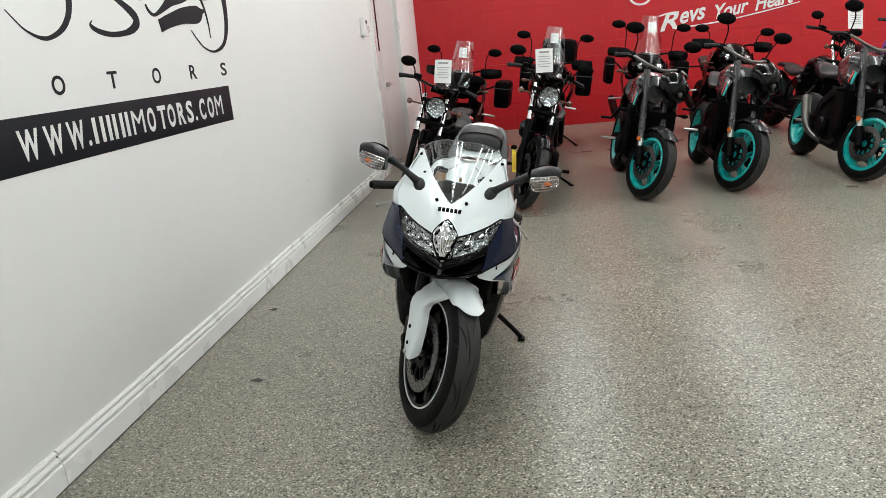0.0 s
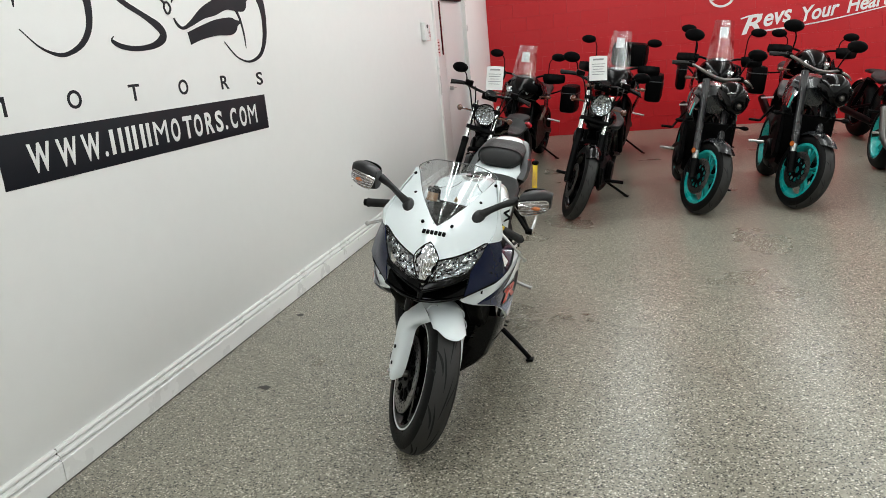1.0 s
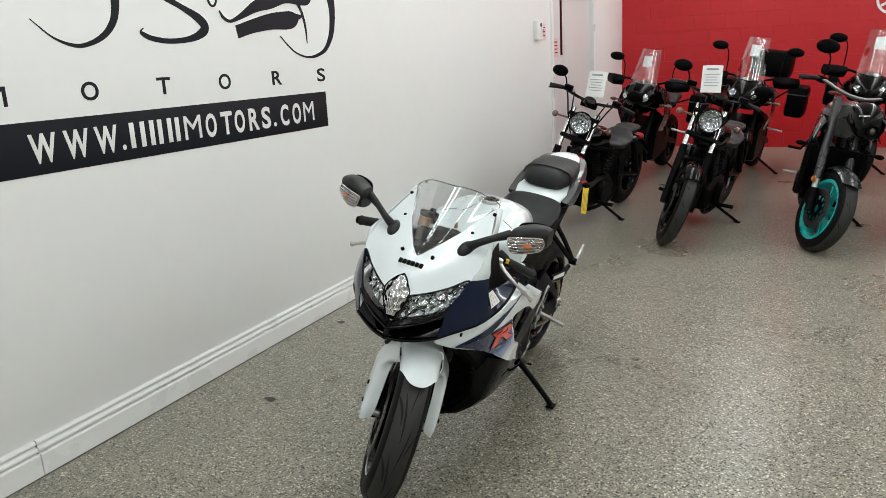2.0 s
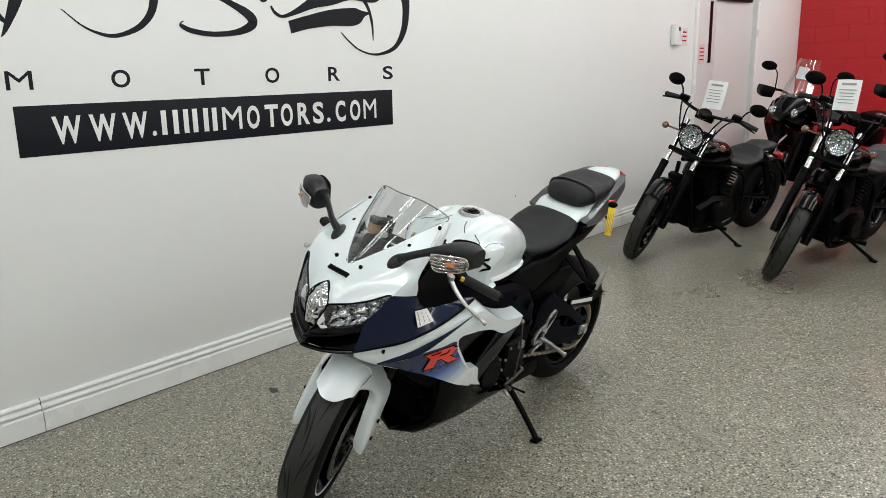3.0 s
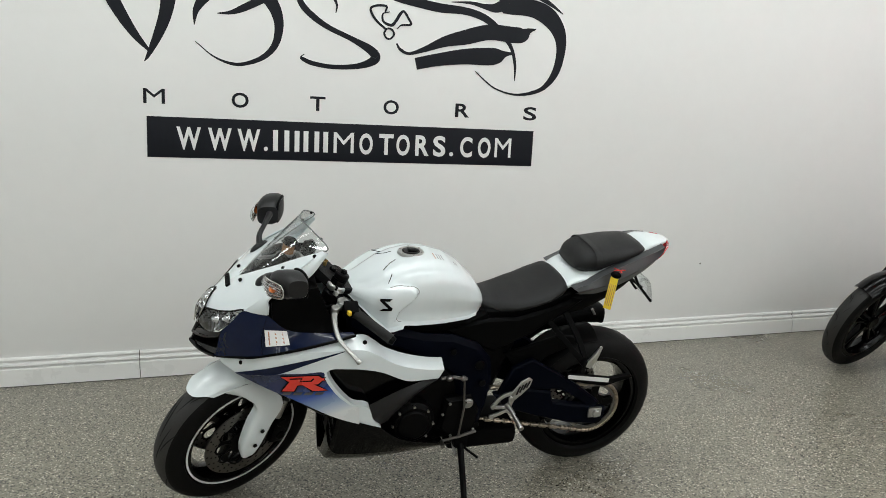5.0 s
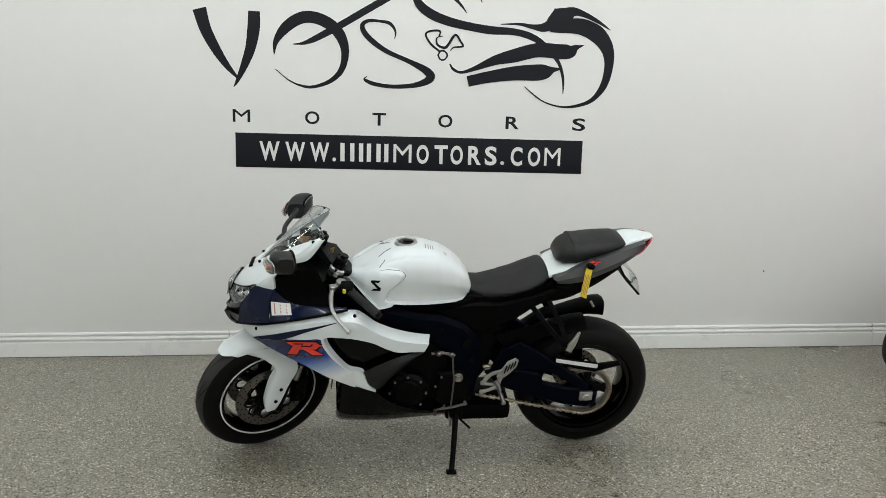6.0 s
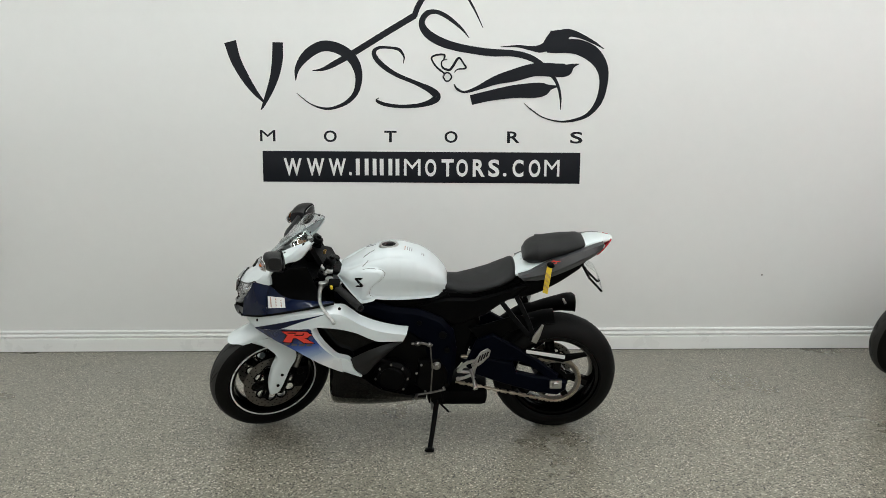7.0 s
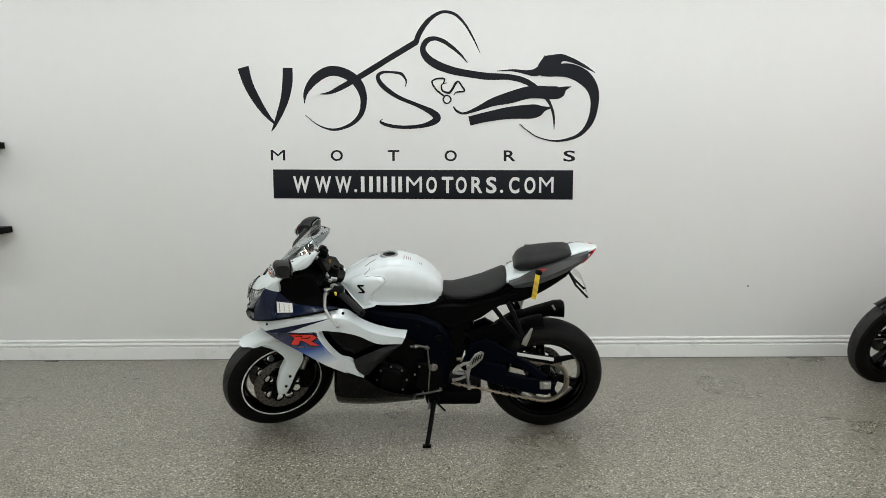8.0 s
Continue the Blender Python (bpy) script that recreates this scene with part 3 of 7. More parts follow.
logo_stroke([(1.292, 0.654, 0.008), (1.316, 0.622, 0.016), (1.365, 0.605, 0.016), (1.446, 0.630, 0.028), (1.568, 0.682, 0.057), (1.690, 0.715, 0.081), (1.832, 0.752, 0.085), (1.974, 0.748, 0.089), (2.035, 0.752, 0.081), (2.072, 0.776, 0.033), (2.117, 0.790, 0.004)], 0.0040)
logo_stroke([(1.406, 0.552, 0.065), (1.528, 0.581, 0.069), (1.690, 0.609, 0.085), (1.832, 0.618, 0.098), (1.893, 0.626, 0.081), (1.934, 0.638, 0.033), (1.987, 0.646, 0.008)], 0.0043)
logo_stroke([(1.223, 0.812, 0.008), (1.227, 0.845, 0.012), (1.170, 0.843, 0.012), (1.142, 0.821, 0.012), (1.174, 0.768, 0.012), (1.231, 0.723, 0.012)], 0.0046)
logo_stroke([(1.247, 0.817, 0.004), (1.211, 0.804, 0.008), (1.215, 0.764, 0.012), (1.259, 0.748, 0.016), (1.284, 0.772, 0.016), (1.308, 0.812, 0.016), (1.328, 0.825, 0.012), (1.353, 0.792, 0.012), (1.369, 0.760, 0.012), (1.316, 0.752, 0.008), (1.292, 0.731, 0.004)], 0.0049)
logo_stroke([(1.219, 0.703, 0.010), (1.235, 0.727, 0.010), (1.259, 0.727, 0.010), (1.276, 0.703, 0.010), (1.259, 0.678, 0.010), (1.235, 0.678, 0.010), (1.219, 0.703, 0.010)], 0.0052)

part("banner", Geo().box((0.001, 1.0725, 0.104), (0.002, 2.145, 0.208), 0.0004), VINYL, sign)


def lettering(text, parent, material, name, m, height, width=None, bold=0.0, shear=0.0, spacing=1.0):
    """Raised lettering in the built-in font, scaled to a cap height and, if given, to a full width."""
    cu = bpy.data.curves.new(name, "FONT")
    cu.body, cu.size, cu.extrude, cu.offset, cu.shear, cu.space_character = text, 1.0, 0.002, bold, shear, spacing
    cu.resolution_u = 4
    tmp = new(name, cu)
    bpy.context.view_layer.update()
    me = bpy.data.meshes.new_from_object(tmp.evaluated_get(bpy.context.evaluated_depsgraph_get()))
    bpy.data.objects.remove(tmp)
    xs, ys = [q.co.x for q in me.vertices], [q.co.y for q in me.vertices]
    sy = height / max(ys)
    sx = width / (max(xs) - min(xs)) if width else sy
    x0 = min(xs)
    for q in me.vertices:
        q.co = ((q.co.x - x0) * sx, q.co.y * sy, q.co.z * 0.3)
    me.materials.append(material)
    ob = new(name, me)
    ob.parent = parent
    ob.matrix_local = m
    return ob


# letters stand in the wall's plane: along +y, up +z, facing +x
FACE = Matrix(((0, 0, 1, 0), (1, 0, 0, 0), (0, 1, 0, 0), (0, 0, 0, 1)))
for ch, a0, a1 in (("M", -0.014, 0.090), ("O", 0.418, 0.505), ("T", 0.826, 0.909), ("O", 1.231, 1.319), ("R", 1.651, 1.736), ("S", 2.073, 2.156)):
    lettering(ch, sign, VINYL, "letter", Matrix.Translation((0.0008, a0, 0.272)) @ FACE, 0.075, a1 - a0, 0.0 if ch == "M" else 0.018)
LH = 0.112
for ch, a0, a1 in (("W", 0.143, 0.264), ("W", 0.299, 0.418), ("W", 0.448, 0.565), (".", 0.584, 0.605), ("M", 0.958, 1.070), ("O", 1.101, 1.177), ("T", 1.212, 1.295), ("O", 1.312, 1.390), ("R", 1.423, 1.504), ("S", 1.528, 1.603), (".", 1.627, 1.651), ("C", 1.691, 1.765), ("O", 1.800, 1.879), ("M", 1.905, 2.007)):
    lettering(ch, sign, VINYLWHITE, "letter", Matrix.Translation((0.0026, a0, 0.048)) @ FACE, LH if ch != "." else 0.022, a1 - a0, 0.0 if ch in ".M" else 0.028)
for a0, a1 in ((0.631, 0.719), (0.745, 0.821), (0.852, 0.928)):
    for c in (a0 + 0.014, a1 - 0.014):
        part("letter_bar", Geo().box((0.0028, c, 0.048 + LH / 2), (0.0014, 0.026, LH), 0.0004), VINYLWHITE, sign)

# white slogan and badge on the red wall
RFACE = Matrix(((1, 0, 0, 0), (0, 0, -1, 0), (0, 1, 0, 0), (0, 0, 0, 1)))
slogan = base("wall_slogan", pose(1.76, RY - 0.006, 1.27), "white italic slogan lettered across the red wall", "sign")
for word, x, z, hgt, wid in (("R", 0.0, -0.01, 0.235, 0.30), ("evs", 0.295, 0.075, 0.155, 0.38), ("Your", 0.80, 0.095, 0.190, 0.47), ("Heart", 1.34, 0.155, 0.185, 0.55)):
    lettering(word, slogan, VINYLWHITE, "lettering", pose(x, 0, z, 0, -7.5, 0) @ RFACE, hgt, wid, 0.022, 0.42)
part("swash", Geo().bar([(-0.01, 0, 0.205), (0.12, 0, 0.235), (0.28, 0, 0.240)], 0.006, 0.020, 8, side=(0, 1, 0)), VINYLWHITE, slogan)
part("swash", Geo().bar([(0.22, 0, 0.02), (0.34, 0, 0.018), (0.90, 0, 0.055), (1.45, 0, 0.130), (1.95, 0, 0.215)], 0.006, [0.030, 0.022, 0.018, 0.016, 0.012], 18, side=(0, 1, 0)), VINYLWHITE, slogan)
badge = base("wall_badge", pose(1.50, RY - 0.006, 1.84), "white ring badge and plain blocks on the red wall", "sign")
part("ring", Geo().lathe([(-0.002, 0.155), (0.002, 0.155), (0.002, 0.185), (-0.002, 0.185)], 40, axis="y"), VINYLWHITE, badge)
for k in range(3):
    q = math.radians(90 + 120 * k)
    part("spoke", Geo().bar([(0, 0, 0), (0.15 * math.cos(q), 0, 0.15 * math.sin(q))], 0.004, 0.03, side=(0, 1, 0)), VINYLWHITE, badge)
for k in range(6):
    part("block", Geo().box((0.42 + 0.27 * k, 0, 0.02), (0.20, 0.004, 0.26), 0.001), VINYLWHITE, badge)

# ceiling fixtures
fixture = base("ceiling_light", pose(LAMP_ROWS[0], LAMP_YS[0], CEILING), "long white strip light with a bright diffuser", "light", "ceiling strip lights")
part("housing", Geo().box((0, 0, -0.035), (0.40, 3.34, 0.068), 0.006), TRIM, fixture)
for u in (-0.15, 0.15):
    part("tube", Geo().tube([(u, -1.65, -0.092), (u, 1.65, -0.092)], 0.013, 12), GLOW, fixture, "glowing white tube")
for lamp_x in LAMP_ROWS:
    for lamp_y in LAMP_YS:
        if (lamp_x, lamp_y) != (LAMP_ROWS[0], LAMP_YS[0]):
            copy_thing(fixture, pose(lamp_x, lamp_y, CEILING))


# ---------------------------------------------------------------- shared motorcycle pieces
def steer_matrix(contact_y, trail, rake, degrees):
    """Turns the front end about the steering axis, which meets the ground ahead of the tyre's foot."""
    foot = Vector((0, contact_y - trail, 0))
    axis = Vector((0, math.sin(radians(rake)), math.cos(radians(rake))))
    return Matrix.Translation(foot) @ Matrix.Rotation(radians(degrees), 4, axis) @ Matrix.Translation(-foot)


def tyre_profile(r, w, rim):
    """Rounded motorcycle tyre section as (across, radius)."""
    h = w / 2
    out = []
    for k in range(17):
        q = math.radians(-108 + 216 * k / 16)
        s, c = math.sin(q), math.cos(q)
        out.append((h * math.copysign(abs(s) ** 0.9, s), r - (h * 0.92) + (h * 0.92) * c if c > 0 else r - h * 0.92 + (r - h * 0.92 - rim) * c * 2.6))
    out = [(a, max(b, rim)) for a, b in out]
    return out + [(h * 0.62, rim - 0.004), (-h * 0.62, rim - 0.004)]


def wheel(parent, m, c, r, w, rim, spokes, rim_mat, spoke_mat=None, stripe=None, n=56, double=False, hub=0.045, worn=0.0, spoke_w=0.030, tilt=0.0, name="wheel"):
    """A cast wheel: rim with spokes and hub, and on it the tyre, pinstripes and tread."""
    bw = w * 0.40
    g = Geo().lathe([(-bw, rim + 0.004), (-bw - 0.004, rim - 0.004), (-bw - 0.004, rim - 0.022), (-bw + 0.010, rim - 0.030), (-0.012, rim - 0.042), (0.012, rim - 0.042),
                     (bw - 0.010, rim - 0.030), (bw + 0.004, rim - 0.022), (bw + 0.004, rim - 0.004), (bw, rim + 0.004)], n, c)
    ob = part(name, g.moved(m), rim_mat, parent)
    s = Geo()
    for k in range(spokes):
        q0 = 2 * math.pi * (k + 0.25) / spokes + tilt
        for d in ((-0.16, 0.16) if double else (0,)):
            q, q1 = q0 + d * 0.55, q0 + d
            a = (c[0], c[1] - hub * 0.8 * math.cos(q), c[2] + hub * 0.8 * math.sin(q))
            mid = (c[0], c[1] - 0.5 * rim * math.cos((q + q1) / 2), c[2] + 0.5 * rim * math.sin((q + q1) / 2))
            b = (c[0], c[1] - (rim - 0.036) * math.cos(q1), c[2] + (rim - 0.036) * math.sin(q1))
            s.bar([a, mid, b], [0.05, 0.036, 0.045], [spoke_w * 1.3, spoke_w, spoke_w * 1.25], 6, bevel=0.5)
    s.drum((c[0] - w * 0.42, c[1], c[2]), (c[0] + w * 0.42, c[1], c[2]), hub, 24)
    part("spokes", s.moved(m), spoke_mat or rim_mat, ob)
    t = Geo().lathe(tyre_profile(r, w, rim), n + 8, c)
    tyre = part("tyre", t.moved(m), RUBBER, ob, "black road tyre")
    if stripe:
        for sgn in (-1, 1):
            a = sgn * (bw + 0.0045)
            part("pinstripe", Geo().lathe([(a - 0.0015, rim - 0.010), (a + 0.0015, rim - 0.010), (a + 0.0015, rim - 0.003), (a - 0.0015, rim - 0.003)], n, c).moved(m), stripe, ob, "thin white rim stripe")
    return ob


def tread(parent, m, c, r, w, count, bold=0.0075, lean=0.55, worn=True):
    """Long curved grooves cut across the crown of a tyre, as dark slots."""
    h = w / 2
    g = Geo()

    def on(a, q, lift):
        x = h * a
        s = min(abs(a) ** (1 / 0.9), 0.995)
        rr = r - 0.92 * h * (1 - math.sqrt(1 - s * s)) + lift
        return (c[0] + x, c[1] - rr * math.cos(q), c[2] + rr * math.sin(q))

    def slot(a0, a1, q0, q1, wide):
        k = 9
        up, dn = [], []
        for i in range(k):
            f = i / (k - 1)
            a, q = a0 + (a1 - a0) * f ** 1.4, q0 + (q1 - q0) * f
            ww = wide * math.sin(math.pi * min(max(f * 0.9 + 0.06, 0), 1))
            up.append(on(a, q - ww / r / 2 * 0.5, 0.0014)), dn.append(on(a + ww / h / 1.6, q + ww / r / 2, 0.0014))
        g.rings([up, dn], closed=False)

    for i in range(count):
        q = 2 * math.pi * i / count
        for sgn in (-1, 1):
            o = 0 if sgn > 0 else math.pi / count
            slot(sgn * 0.06, sgn * 0.40, q + o, q + o + lean, bold)
            slot(sgn * 0.30, sgn * 0.78, q + o + 0.35 * lean, q + o + 0.95 * lean, bold * 1.1)
            slot(sgn * 0.72, sgn * 0.95, q + o + 0.2, q + o + 0.27, bold * 0.8)
    band = []
    for a in np.linspace(-0.72, 0.72, 13):
        p = on(a, math.pi / 2, 0.0005)
        band.append((p[0] - c[0], p[2] - c[2]))
    if worn:
        part("tread_band", Geo().lathe(band, 64, c, loop=False).moved(m), WORNSHEEN, parent, "worn tread with a grey sheen in its colour")
    return part("tread_grooves", g.moved(m), GAPBLACK, parent)


GAPBLACK = mat("groove_black", (0.003, 0.003, 0.003), 0.9, vary=0.0)


def disc(parent, m, c, u, r0, r1, mater=None, holes=3, arms=5):
    g = Geo().lathe([(u - 0.0025, r0), (u + 0.0025, r0), (u + 0.0025, r1), (u - 0.0025, r1)], 48, c)
    ob = part("brake_disc", g.moved(m), mater or DISCSTEEL, parent, "drilled steel brake disc")
    d = Geo()
    for ring in range(holes):
        rr = r0 + (r1 - r0) * (ring + 0.6) / (holes + 0.2)
        k = 24
        for i in range(k):
            q = 2 * math.pi * (i + ring * 0.33) / k
            y, z = c[1] - rr * math.cos(q), c[2] + rr * math.sin(q)
            d.drum((c[0] + u - 0.0031, y, z), (c[0] + u + 0.0031, y, z), 0.0038, 6, 0.02)
    part("drillings", d.moved(m), GAPBLACK, parent)
    a = Geo()
    mid_r = (r0 + 0.058) / 2
    loops = arms * 2
    for i in range(loops):
        q = 2 * math.pi * i / loops
        ring = []
        for k in range(13):
            w = 2 * math.pi * k / 12
            rr, ww = mid_r + 0.54 * (r0 - 0.050) * math.cos(w), q + 0.92 * math.pi / loops * math.sin(w)
            ring.append((c[0] + u, c[1] - rr * math.cos(ww), c[2] + rr * math.sin(ww)))
        part("carrier_loop", Geo().tube(ring, 0.0048, 6).moved(m), BLACKMETAL, parent)
    a.lathe([(u - 0.004, 0.03), (u + 0.004, 0.03), (u + 0.004, 0.058), (u - 0.004, 0.058)], 24, c)
    part("carrier", a.moved(m), BLACKMETAL, parent, "black disc carrier")
    return ob


# ---------------------------------------------------------------- the white sport motorcycle
SPORT = pose(-0.495, 3.615, 0.0, 0, 12.0, 0)
bike = base("sport_motorcycle", SPORT, "white and navy faired sport motorcycle leaning on its side stand", "motorcycle")
FA, RA = (0, -0.738, 0.303), (0, 0.704, 0.312)
ST = steer_matrix(FA[1], 0.097, 23.8, 28.0)
I4 = Matrix()

# wheels
fw = wheel(bike, ST, FA, 0.305, 0.122, 0.222, 3, BLACKGLOSS, stripe=STRIPE, double=False, spoke_w=0.038, name="front_wheel", tilt=0.35)
tread(fw, ST, FA, 0.305, 0.122, 9, 0.010)
rw = wheel(bike, I4, RA, 0.312, 0.182, 0.224, 3, BLACKGLOSS, double=False, spoke_w=0.040, hub=0.06, name="rear_wheel", tilt=0.9)
tread(rw, I4, RA, 0.312, 0.182, 9, worn=False)
for u in (-0.066, 0.066):
    disc(fw, ST, FA, u, 0.108, 0.155)
disc(rw, I4, RA, -0.085, 0.075, 0.11, holes=2)

# fork legs, calipers, axle
AX = np.array((0, math.sin(radians(23.8)), math.cos(radians(23.8))))


def leg(u, s, dy=0.0):
    """A point s metres up a fork leg from the axle."""
    return (u, FA[1] + 0.022 + dy + AX[1] * s, FA[2] + AX[2] * s)


for u in (-0.102, 0.102):
    part("fork_slider", Geo().tube([leg(u, -0.03), leg(u, 0.02), leg(u, 0.10)], [0.026, 0.030, 0.024], 14).tube([leg(u, 0.05), leg(u, 0.36)], 0.0205, 14).moved(ST), BLACKMETAL, bike)
    part("fork_tube", Geo().tube([leg(u, 0.235), leg(u, 0.24), leg(u, 0.72)], [0.024, 0.0275, 0.0275], 16).moved(ST), BLACKGLOSS, bike)
    part("fork_cap", Geo().drum(leg(u, 0.72), leg(u, 0.745), 0.026, 18).drum(leg(u, 0.745), leg(u, 0.757), 0.012, 6).moved(ST), BLACKMETAL, bike)
    cal = Geo().box((u * 0.86, FA[1] + 0.125, FA[2] + 0.03), (0.052, 0.062, 0.13), 0.014, pose(0, 0, 0, -14, 0, 0).to_3x3().to_4x4())
    for dz in (-0.03, 0.035):
        cal.drum((u * 0.80, FA[1] + 0.125, FA[2] + 0.03 + dz), (u * 1.16, FA[1] + 0.125, FA[2] + 0.03 + dz), 0.019, 14)
    part("brake_caliper", cal.moved(ST), BLACKMETAL, bike)
    hose = Geo().tube([(u * 0.9, FA[1] + 0.14, FA[2] + 0.10), (u * 1.05, FA[1] + 0.20, FA[2] + 0.20), (u * 0.9, FA[1] + 0.22, FA[2] + 0.36)], 0.005, 6, 8)
    part("brake_hose", hose.moved(ST), BLACK, bike)
part("fork_guard", Geo().drum(leg(0.112, 0.115, 0.035), leg(0.112, 0.20, 0.030), 0.0145, 16).moved(ST), STEEL, bike, "dull steel fork sleeve")
part("front_axle", Geo().drum((-0.135, FA[1], FA[2]), (0.135, FA[1], FA[2]), 0.014, 14).drum((-0.148, FA[1], FA[2]), (-0.135, FA[1], FA[2]), 0.009, 6).moved(ST), STEEL, bike)

# front mudguard with its side skirts over the fork legs
def fend(q, a, rr):
    """Point on the mudguard: angle up from straight ahead, share across, radius."""
    w = 0.066
    q = radians(q)
    return (a * w, FA[1] - rr * math.cos(q), FA[2] + rr * math.sin(q))


rows = []
for a, dr in ((-1, -0.028), (-0.86, -0.004), (-0.45, 0.010), (0, 0.014), (0.45, 0.010), (0.86, -0.004), (1, -0.028)):
    s = abs(a)
    q0 = 55 + 10 * s ** 2.4
    rows.append([fend(q0, a * 0.97, 0.318 + dr * 0.6), fend(q0 + 14, a * 1.03, 0.316 + dr), fend(q0 + 26, a * 1.10, 0.318 + dr), fend(88, a * 1.16, 0.320 + dr), fend(112, a * 1.1, 0.318 + dr), fend(136, a, 0.314 + dr)])
guard = part("front_mudguard", Geo().patch(rows, 22, 19, 0.003).moved(ST), PEARL, bike, "pearl white front mudguard")
for sgn in (-1, 1):
    fore = [fend(72, sgn * 1.08, 0.298), leg(sgn * 0.082, 0.222, -0.094), leg(sgn * 0.088, 0.14, -0.089), leg(sgn * 0.092, 0.05, -0.078), leg(sgn * 0.098, 0.005, -0.064)]
    midr = [fend(80, sgn * 1.18, 0.296), leg(sgn * 0.118, 0.21, -0.082), leg(sgn * 0.128, 0.12, -0.078), leg(sgn * 0.132, 0.03, -0.070), leg(sgn * 0.130, -0.018, -0.052)]
    aft = [fend(106, sgn * 1.17, 0.294), leg(sgn * 0.130, 0.21, 0.004), leg(sgn * 0.138, 0.12, -0.006), leg(sgn * 0.140, 0.03, -0.010), leg(sgn * 0.136, -0.015, -0.018)]
    skirt = part("guard_skirt", Geo().patch([fore, midr, aft], 16, 9, 0.003).moved(ST), PEARL, bike, "white mudguard skirt over the fork leg")
    for s in (0.085, 0.02):
        p = np.array(leg(sgn * 0.138, s + 0.02, -0.036))
        part("bolt", Geo().drum(p, p + np.array((sgn * 0.007, 0, 0)), 0.008, 6).moved(ST), BLACKMETAL, skirt)

# upper fairing, white, mirrored about the middle
lamp_edge = [(0.0, -.786, .884), (0.024, -.804, .868), (0.046, -.826, .832), (0.100, -.786, .846), (0.155, -.748, .867), (0.203, -.709, .893)]
brow = [(0.0, -.752, .908), (0.032, -.752, .908), (0.064, -.748, .905), (0.110, -.716, .922), (0.160, -.674, .942), (0.214, -.640, .950)]
sill = [(0.0, -.716, .926), (0.028, -.692, .944), (0.056, -.655, .968), (0.092, -.602, 1.000), (0.126, -.535, 1.038), (0.160, -.455, 1.076)]
cowl = Geo().patch([lamp_edge, brow, sill], 46, 18, 0.004)
# folded side of the nose fairing, behind the ridge that runs up from the headlamp's outer corner
ridge = [(0.203, -.709, .893), (0.214, -.672, .922), (0.214, -.640, .950), (0.199, -.575, 1.000), (0.184, -.510, 1.038), (0.160, -.455, 1.076)]
rear_edge = [(0.236, -.637, .890), (0.238, -.636, .912), (0.232, -.632, .945), (0.204, -.560, .985), (0.190, -.500, 1.000), (0.176, -.440, 1.074)]
between = [tuple(0.5 * (a + b) + d for a, b, d in zip(p, q, (0.004, 0, 0))) for p, q in zip(ridge, rear_edge)]
cowl.patch([ridge, between, rear_edge], 30, 8, 0.004)
cowl.patch([rear_edge, [(x - 0.022, y + 0.004, z - 0.004) for x, y, z in rear_edge]], 30, 3, 0.003)
part("upper_fairing", cowl, PEARL, bike, "pearl white nose fairing", 24)
part("upper_fairing", cowl.mirrored(), PEARL, bike, "pearl white nose fairing", 24)
FLANK = spline([(-.80, .140), (-.783, .153), (-.72, .207), (-.65, .250), (-.55, .274), (-.44, .286), (-.34, .287), (-.25, .281), (-.10, .264), (.03, .247)], 120)


def side_u(y, z):
    """How far out the fairing's flank stands."""
    return float(np.interp(y, FLANK[:, 0], FLANK[:, 1])) - 0.10 * max(0.0, 0.62 - z) - 0.25 * max(0.0, z - 0.74)


